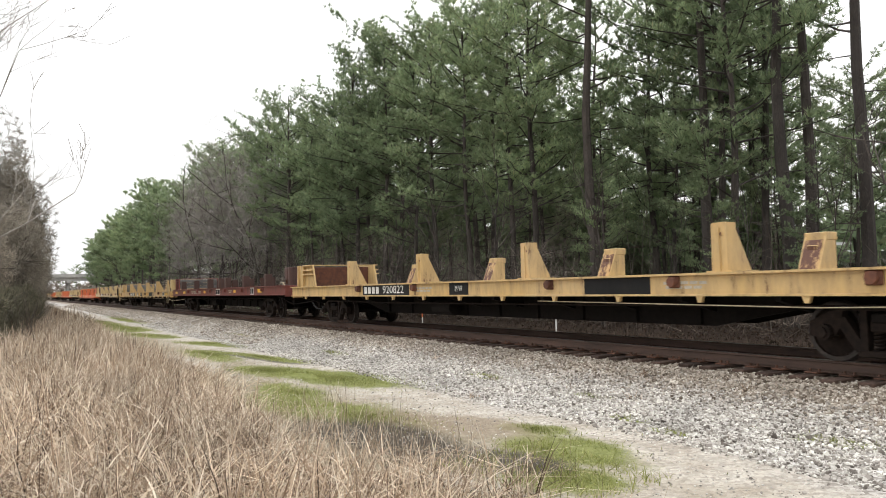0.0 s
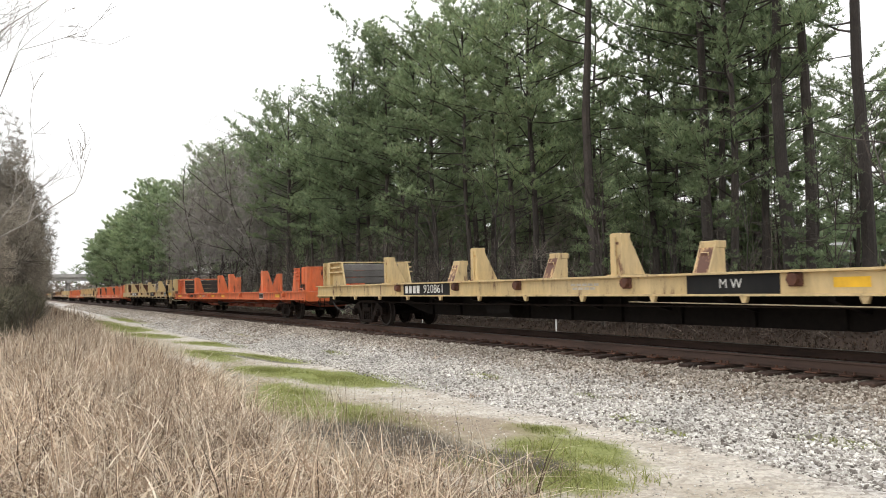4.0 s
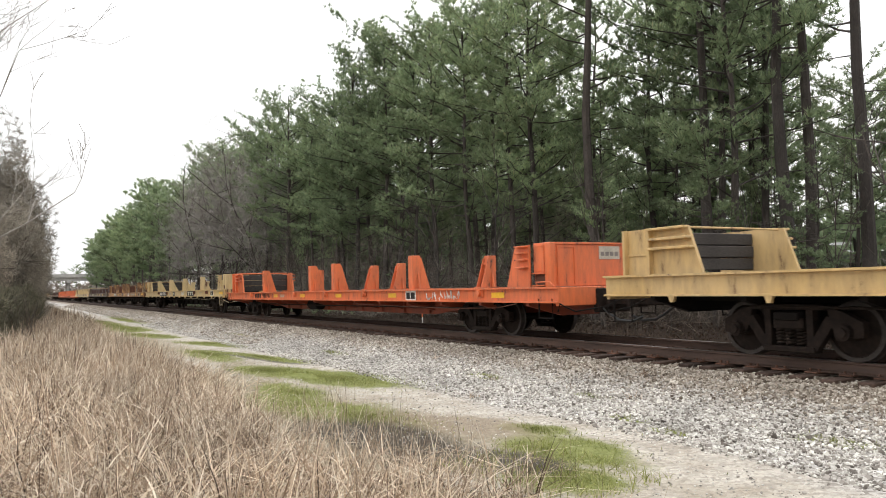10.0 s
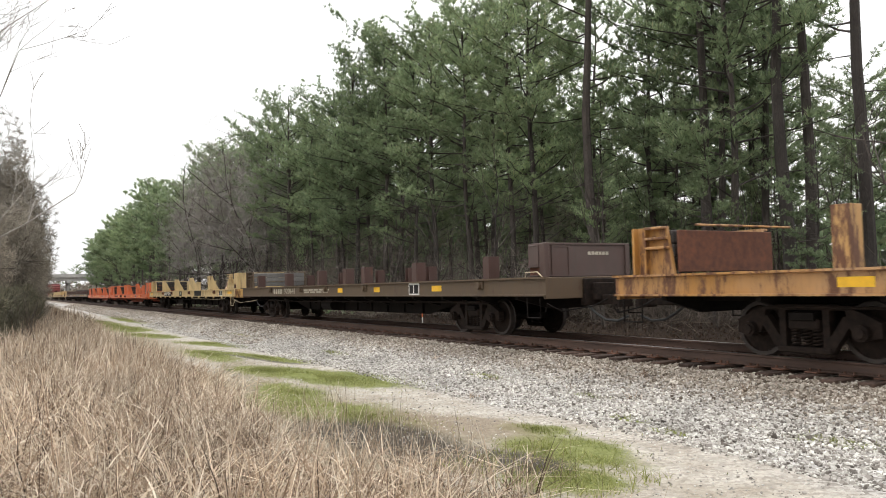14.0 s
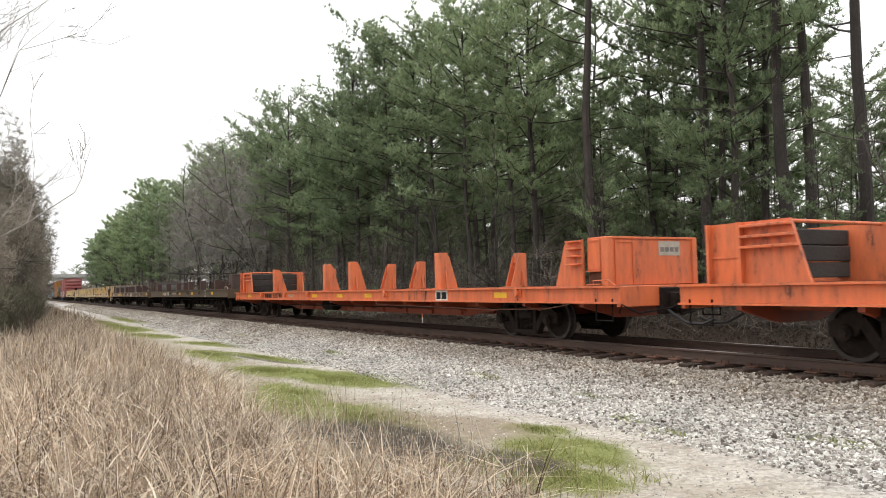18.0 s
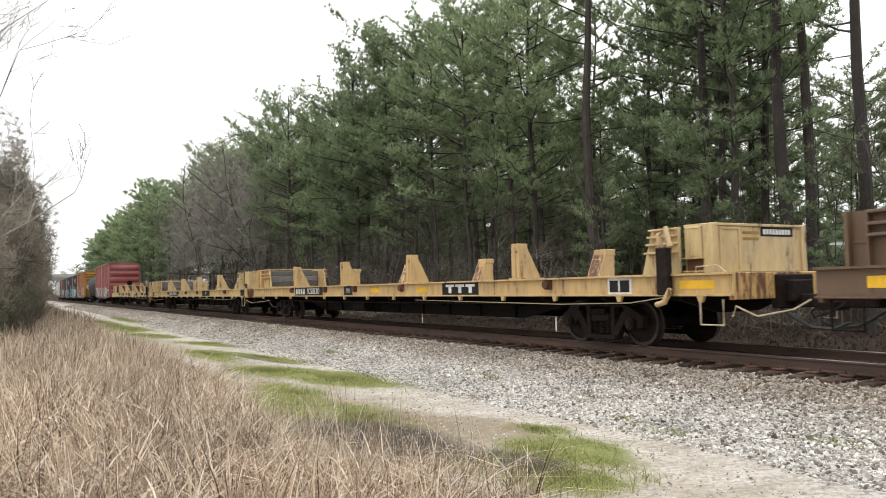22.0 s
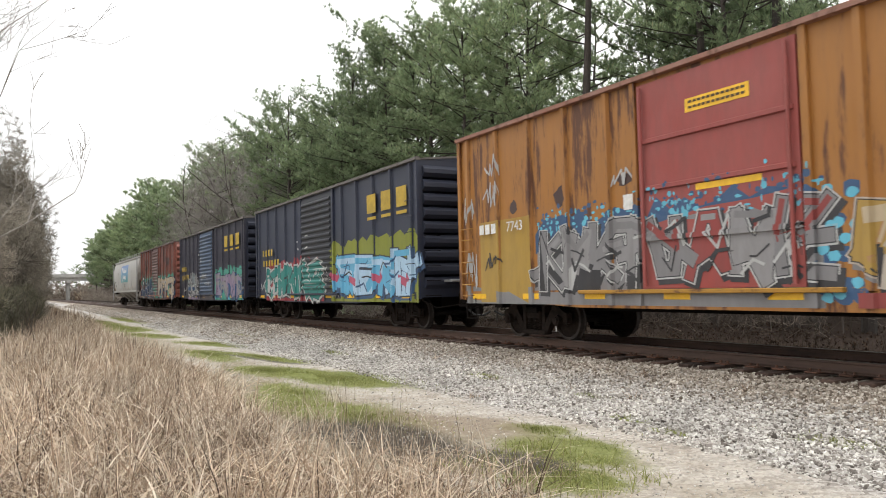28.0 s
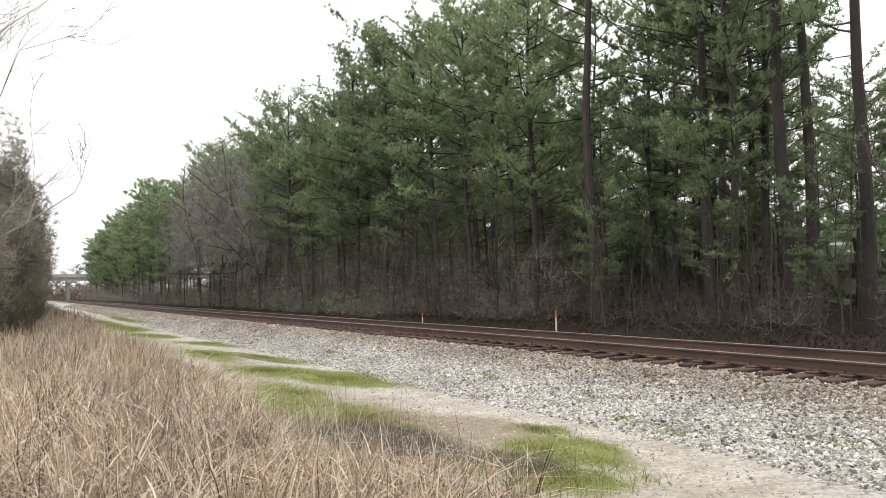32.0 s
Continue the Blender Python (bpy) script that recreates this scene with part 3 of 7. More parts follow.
def pine(seed, height, crown_from, spread, limbs, twigs, per, size, trunk_r, width=0.20, snags=10):
    """A pine: bent tapered trunk, dead stubs below, limbs that fork into twigs, upright needle tufts along the twigs."""
    rnd, rng = random.Random(seed), np.random.default_rng(seed)
    tree = thing("pine_tree", "tall dark green pine with a bare lower trunk", "tree", "pines along the track")
    bm = bmesh.new()
    lean = (rnd.uniform(-0.03, 0.03), rnd.uniform(-0.03, 0.03))
    trunk = [(lean[0] * z + 0.12 * math.sin(z * 0.5 + seed), lean[1] * z + 0.10 * math.cos(z * 0.4 + seed), z) for z in np.linspace(-0.3, height * 0.97, 9)]
    tube(bm, trunk, list(np.linspace(trunk_r, trunk_r * 0.18, 9)), 8)
    wood = bmesh.new()

    def on_trunk(z):
        k = max(0, min(7, int(z / (height * 0.97) * 8)))
        f = (z - trunk[k][2]) / (trunk[k + 1][2] - trunk[k][2])
        return [trunk[k][j] + f * (trunk[k + 1][j] - trunk[k][j]) for j in range(3)]
    for _ in range(snags):
        st = on_trunk(rnd.uniform(0.25, 1.0) * crown_from)
        tube(wood, limb_path(rnd, st, rnd.uniform(0, 6.283), rnd.uniform(-0.25, 0.2), rnd.uniform(0.7, 2.4)), [0.026, 0.018, 0.012, 0.006], 4, cap=False)
    centres, aims = [], []
    for i in range(limbs):
        s = (i + rnd.random()) / limbs
        st = on_trunk(crown_from + (height * 0.93 - crown_from) * s ** 0.9)
        reach = spread * (0.42 + 0.66 * math.sin(math.pi * (0.22 + 0.58 * s))) * rnd.uniform(0.6, 1.15) * (1.0 if s < 0.88 else 0.62)
        path = limb_path(rnd, st, rnd.uniform(0, 6.283), rnd.uniform(-0.15, 0.5) + 0.55 * s * s, reach)
        tube(wood, path, [0.045, 0.034, 0.022, 0.010], 4, cap=False)
        k = max(3, int(twigs * reach / spread))
        for u in range(k):
            q = (0.36 + 0.64 * (u + rnd.random()) / k) * 3
            a = min(2, int(q))
            g = [path[a][j] + (q - a) * (path[a + 1][j] - path[a][j]) for j in range(3)]
            head = math.atan2(path[3][1] - path[0][1], path[3][0] - path[0][0]) + rnd.uniform(-1.7, 1.7)
            long = rnd.uniform(0.5, 1.15)
            d = (math.cos(head), math.sin(head), rnd.uniform(0.1, 0.85))
            tip = [g[j] + d[j] * long for j in range(3)]
            tube(wood, [g, tip], [0.012, 0.006], 3, cap=False)
            m = int(4 + 5 * long)
            for w in range(m):
                t = (w + rnd.random()) / m
                centres.append([g[j] + d[j] * long * t + rnd.gauss(0, 0.13 if j < 2 else 0.09) for j in range(3)])
                aims.append((d[0] * 0.45 + rnd.gauss(0, 0.2), d[1] * 0.45 + rnd.gauss(0, 0.2), 0.85))
    part("trunk", bm, M["bark"], tree)
    tagged(part("branching", wood, M["bark"], tree), kind="stuff")
    v, f = candles(np.array(centres), np.array(aims), size, per, rng, width, 0.75)
    tagged(mesh_from("crown", v, f, M["needles"], tree), kind="stuff")
    return tree


PINES = [pine(11 + i, h, c, sp, li, tw, per, sz, r, 0.165) for i, (h, c, sp, li, tw, per, sz, r) in enumerate([
    (20.0, 5.6, 4.0, 46, 10, 13, 0.31, 0.20), (21.0, 7.0, 3.8, 43, 10, 13, 0.31, 0.21), (19.0, 4.8, 4.2, 46, 10, 13, 0.31, 0.19),
    (21.5, 8.4, 3.7, 36, 10, 13, 0.31, 0.22), (17.5, 3.6, 3.5, 38, 9, 13, 0.30, 0.16), (25.0, 9.5, 3.4, 22, 7, 11, 0.32, 0.25)])]
FAR_PINES = [pine(51 + i, h, c, sp, 34, 7, 8, 0.56, 0.19, 0.24, 4) for i, (h, c, sp) in enumerate([(20.5, 4.0, 3.9), (22, 6.0, 3.7), (19, 3.5, 4.0), (21, 4.5, 3.8)])]
TALL = PINES[5]


def bare_tree(seed, height, depth, label="leafless grey-brown young tree at the wood's edge", r0=0.06, thin=0.0, bark="twig"):
    rnd = random.Random(seed)
    tree = thing("bare_tree", label, "tree", "leafless trees")
    bm = bmesh.new()
    fine = bmesh.new()

    def grow(p, d, length, r, k):
        pts, q, dd = [], Vector(p), Vector(d)
        for i in range(4):
            pts.append(tuple(q))
            q = q + dd * length / 3
            dd = (dd + Vector((rnd.uniform(-0.22, 0.22), rnd.uniform(-0.22, 0.22), rnd.uniform(-0.05, 0.12)))).normalized()
        tube(bm if k >= depth - 1 else fine, pts, [max(thin, q * r) for q in (1, 0.85, 0.7, 0.5)], 5 if k >= depth - 1 else 3, cap=False)
        if k > 0:
            for i in range(rnd.choice((3, 4, 4)) if k < depth else 9):
                j = rnd.choice((1, 2, 2, 3)) if k < depth else 1 + i % 3
                b = Vector(pts[j])
                nd = (dd * 0.7 + Vector((rnd.gauss(0, 0.55), rnd.gauss(0, 0.55), rnd.gauss(0.2, 0.3)))).normalized()
                grow(b, nd, length * rnd.uniform(0.35, 0.6), r * 0.5, k - 1)
    grow((0, 0, -0.2), (rnd.uniform(-0.08, 0.08), rnd.uniform(-0.08, 0.08), 1), height * 0.72, r0, depth)
    part("trunk", bm, M[bark], tree)
    tagged(part("twig_crown", fine, M[bark], tree), kind="stuff")
    return tree


BARE = [bare_tree(31 + i, h, 3, r0=r) for i, (h, r) in enumerate([(8.5, 0.07), (6.5, 0.05), (10.5, 0.09), (5.0, 0.035), (12.5, 0.11)])]
rnd = random.Random(21)
used = set()


def plant(tree, x, y, turn=None, size=1.0):
    m = pose(x, y, ground_z(x, y), 0, 0, rnd.uniform(0, 360) if turn is None else turn)
    if tree.name not in used:
        used.add(tree.name)
        tree.matrix_basis = m
        tree.scale = (size, size, size)
        return tree
    t = copy_thing(tree, m)
    t.scale = (size, size, size)
    return t


def toward_house(x, y):
    return y > 15 and 55.8 < math.degrees(math.atan2(y + 10.9, -x)) < 63


def clear_view(p):
    """Leaves a gap towards the house behind the wood."""
    a = np.degrees(np.arctan2(p[:, 1] + 10.9, -p[:, 0]))
    return p[~((a > 57.3) & (p[:, 1] > 9.0) & (RNG.uniform(0, 1, len(p)) < 0.8))]


# marked trunks at the near end of the wood, crowns high
for x, y in ((-13.6, 12.3), (-16.6, 12.6), (-16.3, 13.6), (-25.8, 11.8), (-21.5, 14.5)):
    plant(TALL, x, y, size=rnd.uniform(0.92, 1.08))
# edge of the wood, then the rows behind it
x = -19.0
while x > -285:
    near, far = x > -27, x < -125
    y = (rnd.uniform(13, 17) if near else rnd.uniform(10.0, 12.4)) + 3.0 * smoothstep(-120, -280, x)
    plant(rnd.choice(PINES[1:4]) if near else rnd.choice(FAR_PINES if far else PINES[:5]), x, y, size=rnd.uniform(0.88, 0.99) * (1.06 if far else 1.0))
    x -= rnd.uniform(2.7, 4.2) * (1 if x > -120 else 1.5)
x = -34.0
while x > -285:
    plant(rnd.choice(FAR_PINES if x < -100 else PINES[:4]), x, rnd.uniform(14, 20) + 2.5 * smoothstep(-120, -280, x), size=rnd.uniform(0.88, 1.04))
    x -= rnd.uniform(4.0, 6.0) * (1 if x > -120 else 1.7)
for x, y, z in ((-14, 24, 0.42), (-19, 27, 0.5), (-24, 23, 0.45), (-29, 26, 0.55), (-34, 24, 0.6), (-40, 27, 0.6), (-12, 19, 0.36), (-22, 19, 0.4), (-17, 21, 0.33), (-27, 20, 0.42), (-10, 23, 0.4), (-16, 27, 0.45), (-21, 25, 0.45), (-26, 29, 0.52), (-31, 30, 0.55), (-36, 21, 0.5), (-38, 30, 0.62), (-44, 23, 0.7), (-13, 28, 0.45), (-8, 18, 0.35), (-19, 23, 0.4), (-30, 22, 0.5), (-33, 27, 0.6), (-46, 28, 0.7), (-23, 21, 0.38), (-15, 17.5, 0.3)):
    if not toward_house(x, y):
        plant(FAR_PINES[rnd.randrange(4)], x, y, size=z)
for x, y, z in ((-24, 41, 0.45), (-28, 43, 0.5), (-31, 46, 0.52), (-26, 47, 0.5), (-21, 44, 0.42), (-34, 44, 0.55)):
    plant(FAR_PINES[1], x, y, size=z)
for x, y in ((-23.2, 20), (-27.5, 22), (-21.0, 17.5)):
    plant(PINES[3], x, y, size=0.95)
for x, y in ((-19.6, 22), (-23.4, 28), (-17.2, 18.5)):
    plant(PINES[1], x, y, size=0.5)
for x, y, k in ((-46.5, 12.6, 1.06), (-53.0, 13.2, 1.1)):
    plant(PINES[0 if x > -45 else 2], x, y, size=k)
# middle storey between the tall trunks at the near end
x = -13.0
while x > -52:
    y = rnd.uniform(15.5, 28)
    if not toward_house(x, y):
        plant(PINES[rnd.choice((0, 2, 4, 4))], x, y, size=rnd.uniform(0.55, 0.9))
    x -= rnd.uniform(1.6, 2.6)
x = -50.0
while x > -285:
    plant(rnd.choice(FAR_PINES), x, rnd.uniform(21, 34), size=rnd.uniform(0.85, 1.0))
    x -= rnd.uniform(3.6, 5.5) * (1 if x > -120 else 2.0)
x = -9.0
while x > -250:
    plant(rnd.choice(BARE[:2] + BARE[3:4]) if x > -75 else rnd.choice(BARE[:4]), x, rnd.uniform(8.6, 14.5) + 3.0 * smoothstep(-120, -280, x), size=rnd.uniform(0.7, 1.1))
    x -= rnd.uniform(1.8, 3.6) * (1 if x > -90 else 2.0)
M["grey_twig"] = plain("pale_grey_twig_bark", (0.38, 0.35, 0.32), (0.26, 0.235, 0.21), 3, 0.9, bump=0.1, random=0.2)
GREY = bare_tree(45, 15.5, 3, "pale grey leafless tree in front of the pines", 0.11)
gr = np.random.default_rng(5)
gc = gr.normal(0, 1, (900, 3)) * (1.5, 1.5, 2.9) + (0, 0, 9.5)
gv2, gf2 = tufts(gc, 1.3, 7, gr, 0.028)
tagged(mesh_from("twig_crown", gv2, gf2, M["grey_twig"], GREY), kind="stuff")
for x, y, s in ((-70, 9.4, 0.95), (-77, 8.8, 1.05), (-84, 9.0, 1.1), (-93, 8.8, 1.0), (-106, 9.4, 0.9)):
    plant(GREY, x, y, size=s)


for x, y, z in ((-14.4, 10.9, 0.36), (-18.2, 10.8, 0.42), (-24.0, 10.6, 0.36)):
    plant(PINES[4], x, y, size=z)


def thicket(name, n, x0, x1, y0, y1, height, material, label, width=0.006, power=1.3, lean=0.35):
    p = strew(n, x0, x1, y0, y1, power)
    return blades(name, p, height, width, lean, material, label, "undergrowth", seg=3, droop=0.25)


def tangle(name, n, x0, x1, y0, y1, top, size, per, material, label, width=0.012, power=1.3):
    """Low twigs that cross each other: bursts of thin pieces at all heights up to the top."""
    c = strew(n, x0, x1, y0, y1, power)
    c = clear_view(c)
    n = len(c)
    lump = np.array([0.55 + 0.9 * noise.noise((q[0] * 0.23, q[1] * 0.3, 2.0)) for q in c])
    c[:, 2] += RNG.uniform(0.05, 1, n) ** 1.3 * top * np.clip(lump, 0.15, 1.3)
    v, f = tufts(c, size, per, RNG, width, 0.5)
    return tagged(mesh_from(name, v, f, material), label, "undergrowth", kind="stuff")


M["brush_pale"] = island_mat("pale_leafless_brush", [(0.0, (0.16, 0.13, 0.11)), (0.6, (0.30, 0.26, 0.225)), (1.0, (0.42, 0.37, 0.33))], 0.9, wave=0.3)
# darker brush for the edge weeds: the shade there is in the colour
M["brush_shaded"] = island_mat("dark_dead_weeds", [(0.0, (0.025, 0.019, 0.015)), (0.6, (0.06, 0.048, 0.037)), (1.0, (0.12, 0.10, 0.075))], 0.9, wave=0.3)
M["brush_mid"] = island_mat("grey_brown_twigs", [(0.0, (0.075, 0.060, 0.050)), (0.6, (0.14, 0.115, 0.096)), (1.0, (0.21, 0.178, 0.150))], 0.9, wave=0.3)
# dead leaves, with the wood's shade put into their colour
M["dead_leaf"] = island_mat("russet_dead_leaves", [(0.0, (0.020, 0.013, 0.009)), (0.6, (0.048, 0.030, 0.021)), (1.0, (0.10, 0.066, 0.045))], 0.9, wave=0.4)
tangle("undergrowth", 5200, -9, -150, 8.6, 16, 3.2, 1.0, 7, M["brush"], "brown leafless undergrowth below the pines", 0.018)
tangle("pale_undergrowth", 1700, -40, -150, 7.8, 12, 2.6, 0.9, 8, M["brush_pale"], "pale grey twigs along the wood's edge", 0.014)
tangle("edge_twigs", 2800, -27, -80, 9.2, 15, 9.5, 1.15, 8, M["brush_pale"], "hazy grey-brown twigs between the pines", 0.015, 1.1)
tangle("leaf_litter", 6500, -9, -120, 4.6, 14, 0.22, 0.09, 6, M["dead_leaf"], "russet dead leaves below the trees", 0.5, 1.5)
tangle("evergreen_shrubs", 420, -45, -110, 8.5, 13, 2.6, 0.34, 12, M["needles"], "low evergreen shrubs below the pines", 0.3)
thicket("wood_edge_weeds", 3600, -10, -160, 5.0, 8.5, 0.5, M["brush_shaded"], "dead brown weeds along the wood's edge", 0.008, 1.3, 0.6)
p = clear_view(strew(3600, -6, -160, 18, 40, 1.3))
blades("inner_thicket", p, 5.0, 0.022, 0.7, M["brush"], "dense leafless thicket inside the wood", "undergrowth", seg=3, droop=0.25)
tangle("far_undergrowth", 4200, -60, -290, 9.5, 16, 5.5, 1.5, 8, M["brush_pale"], "leafless undergrowth along the far wood", 0.03, 1.0)
tangle("deep_wood_twigs", 6500, -10, -150, 22, 42, 13.0, 1.5, 8, M["brush_mid"], "grey-brown twigs deep in the wood", 0.034, 1.2)
p = clear_view(strew(420, -9, -110, 8, 24, 1.2))
blades("saplings", p, 9.0, 0.018, 0.10, M["brush"], "thin straight saplings between the pines", "undergrowth", seg=3, droop=0.12)
c = strew(4600, -12, -170, 26, 40, 1.2)
c = clear_view(c)
c[:, 2] += RNG.uniform(0.5, 13, len(c)) * np.clip((-c[:, 0] - 25) / 40, 0.35, 1.0)
v, f = tufts(c, 1.6, 8, RNG, 0.4)
tagged(mesh_from("deep_wood_foliage", v, f, M["needles"]), "dark foliage deep in the wood", "foliage", kind="stuff")


# -- the near verge: a leafless tree and vine-hung bushes --
def bush(seed, height, radius, clumps, label, leaf="vine"):
    rng = np.random.default_rng(seed)
    b = bare_tree(seed, height * 0.85, 3, label, 0.08)
    b.name = "vine_bush"
    c = rng.normal(0, 1, (clumps, 3))
    c /= np.linalg.norm(c, axis=1)[:, None]
    c *= (rng.uniform(0.35, 1.0, (clumps, 1))) ** 0.5
    bumps = np.array([noise.noise((q[0] * 2.2 + seed, q[1] * 2.2, q[2] * 2.2)) for q in c])
    c = c * (1 + 0.45 * bumps[:, None]) * (radius, radius, height * 0.5) + (0, 0, height * 0.5)
    v, f = tufts(c, 0.42, 14, rng, 0.075)
    mesh_from("foliage", v, f, M[leaf], b)
    return b


bush_a = bush(71, 11.5, 2.4, 2600, "tall vine-hung bush with grey-brown winter foliage")
bush_b = bush(72, 8.0, 2.2, 2200, "vine-hung bush with grey-brown winter foliage")
for b, x, y, s, r in ((bush_a, -52, -11.6, 1.0, 0), (bush_b, -40, -10.9, 0.72, 40), (bush_a, -62, -10.9, 1.05, 130), (bush_b, -47, -10.7, 0.62, 200), (bush_b, -58, -10.4, 0.7, 300), (bush_a, -75, -11.0, 1.0, 80), (bush_b, -70, -10.0, 0.65, 20), (bush_b, -33, -12.3, 0.6, 100), (bush_b, -84, -10.0, 0.7, 220), (bush_a, -95, -10.8, 0.9, 10), (bush_b, -108, -10.0, 0.75, 70)):
    plant(b, x, y, r, s)
verge = bare_tree(87, 9.6, 4, "leafless tree with fine hanging twigs", 0.042, 0.006, bark="grey_twig")
plant(verge, -19.5, -12.35, 0, 1.0)
plant(verge, -24.5, -13.0, 130, 1.1)
M["olive_leaf"] = island_mat("dark_olive_leaves", [(0.0, (0.075, 0.075, 0.050)), (0.6, (0.15, 0.145, 0.10)), (1.0, (0.25, 0.225, 0.17))], 0.7, 0.25, wave=0.5)
shrub = bush(74, 2.3, 0.95, 700, "dark olive evergreen shrub standing in dry grass", "olive_leaf")
for x, y, k in ((-26, -11.5, 0.75), (-30, -11.2, 0.8), (-34.5, -10.9, 0.85), (-22.5, -11.8, 0.7), (-39, -10.6, 0.9)):
    plant(shrub, x, y, size=k)
thicket("verge_brush", 5000, -24, -90, -14.5, -10.2, 2.4, M["brush"], "tangled brown brush on the verge", 0.008, 1.1, 0.5)
tangle("distant_bank_growth", 1500, -312, -335, -35, 30, 9.0, 2.4, 9, M["brush_pale"], "leafless growth beyond the bridge", 0.13, 1.0)
far_trees = [(-330, 6, 0.55), (-345, 12, 0.7), (-360, 0, 0.5), (-350, -6, 0.5), (-330, 18, 0.8), (-318, 24, 0.9)]
for x, y, s in far_trees:
    plant(FAR_PINES[0], x, y, size=s)

# -- road bridge across the track --
bridge = thing("road_bridge", "grey concrete road bridge on column piers", "bridge")
bm = bmesh.new()
box(bm, -305, -295, -40, 60, 7.5, 7.9)
part("deck", bm, M["concrete"], bridge)
for x in (-304.2, -300, -295.8):
    bm = bmesh.new()
    box(bm, x - 0.25, x + 0.25, -40, 60, 6.4, 7.5)
    part("girder", bm, M["concrete"], bridge)
for x in (-304.8, -295.2):
    bm = bmesh.new()
    box(bm, x - 0.12, x + 0.12, -40, 60, 7.9, 8.7)
    part("parapet", bm, M["concrete"], bridge)
for y in (-8.5, 6.2, 24, -26):
    bm = bmesh.new()
    box(bm, -305, -295, y - 0.7, y + 0.7, 5.5, 6.4, 0.05)
    part("pier_cap", bm, M["concrete"], bridge)
    for x in (-303, -297):
        bm = bmesh.new()
        tube(bm, [(x, y, -1.0), (x, y, 5.5)], 0.5, 12)
        part("column", bm, M["concrete"], bridge)
thicket("bank_shrubs", 900, -288, -310, 9, 16, 3.4, M["dry_grass"], "tawny shrubs below the bridge", 0.09, 1.0, 0.4)

# -- marker stakes beside the far shoulder --
def stake(x, y, h, label, orange):
    t = thing("marker_stake", label, "stake", m=pose(x, y, ground_z(x, y), 2, 3))
    bm = bmesh.new()
    box(bm, -0.02, 0.02, -0.02, 0.02, -0.1, h * 0.72, 0.004)
    part("stake", bm, M["white"], t)
    bm = bmesh.new()
    box(bm, -0.022, 0.022, -0.022, 0.022, h * 0.72, h, 0.004)
    part("top_band", bm, M["orange"] if orange else M["white"], t, "orange painted top")


stake(-29.5, 5.0, 0.72, "white stake with an orange top beside the track", True)
stake(-20.0, 5.0, 0.98, "white stake with an orange top beside the track", True)

# -- shed and mobile home behind the wood --
house = thing("mobile_home", "white mobile home with a grey roof among the trees", "house", m=pose(-26.0, 33, -0.4, 0, 0, 14))
bm = bmesh.new()
box(bm, -5, 5, -2, 2, 0.6, 3.0)
part("wall", bm, plain("white_siding", (0.72, 0.73, 0.74), (0.62, 0.63, 0.64), 4, 0.6, bump=0.05), house)
bm = bmesh.new()
prism(bm, [(-2.3, 3.0), (2.3, 3.0), (0, 3.7)], -5.2, 5.2, "x")
part("roof", bm, M["steel_grey"], house)
for x in (-3.2, 0.4, 3.0):
    w = bmesh.new()
    box(w, x - 0.5, x + 0.5, -2.03, -1.99, 1.5, 2.4, 0.01)
    part("window", w, M["hose"], house, "dark window pane")
bm = bmesh.new()
box(bm, -4.9, 4.9, -1.9, 1.9, -0.1, 0.6)
part("skirting", bm, M["concrete"], house)
# ---- train ----
SPEED = 20.7
MOVING = []
MESH = {}


def shared(name, key, build, material, parent, m=None, label="", smooth=False):
    """A part on a mesh that is built once for each key."""
    if key not in MESH:
        bm = bmesh.new()
        build(bm)
        ob = part(name, bm, material, parent, label, smooth)
        MESH[key] = ob.data
    else:
        ob = new(name, MESH[key])
        ob.parent = parent
        if label:
            tagged(ob, label)
    if m is not None:
        ob.matrix_basis = m
    return ob


def sheet(parent, name, x0, x1, z0, z1, y, material, label="", proud=0.006):
    """A painted panel, sticker or plate on the near side of a car."""
    bm = bmesh.new()
    box(bm, x0, x1, y - proud, y - 0.001, z0, z1)
    return part(name, bm, material, parent, label)


def lettering(parent, text, x, z, y, size, material, wide=1.0, align="LEFT", label=""):
    cu = bpy.data.curves.new("lettering", "FONT")
    cu.body, cu.size, cu.align_x, cu.align_y = text, size, align, "CENTER"
    cu.extrude = 0.002
    cu.materials.append(material)
    ob = new("lettering", cu)
    ob.parent = parent
    ob.matrix_basis = pose(x, y, z, 90) @ Matrix.Diagonal((wide, 1, 1, 1))
    if label:
        tagged(ob, label)
    return ob


def bars(parent, x0, x1, z0, z1, y, material, count, name="marking", gap=0.35):
    """Plain bars in place of marks that are not lettered: one part each, small stencils joined."""
    w = (x1 - x0) / (count + (count - 1) * gap)
    bm = bmesh.new()
    for i in range(count):
        a = x0 + i * w * (1 + gap)
        box(bm, a, a + w, y - 0.004, y - 0.001, z0, z1)
        if count < 7:
            part(name, bm, material, parent)
            bm = bmesh.new()
    if count < 7:
        bm.free()
    else:
        tagged(part(name, bm, material, parent), kind="stuff")


def across(parent, name, x, y0, y1, z0, z1, material, count=1, gap=0.35, label=""):
    """Plates or plain bars on a face that looks along the track."""
    w = (y1 - y0) / (count + (count - 1) * gap)
    bm = bmesh.new()
    for i in range(count):
        a = y0 + i * w * (1 + gap)
        box(bm, x + 0.001, x + 0.006, a, a + w, z0, z1)
    return part(name, bm, material, parent, label)


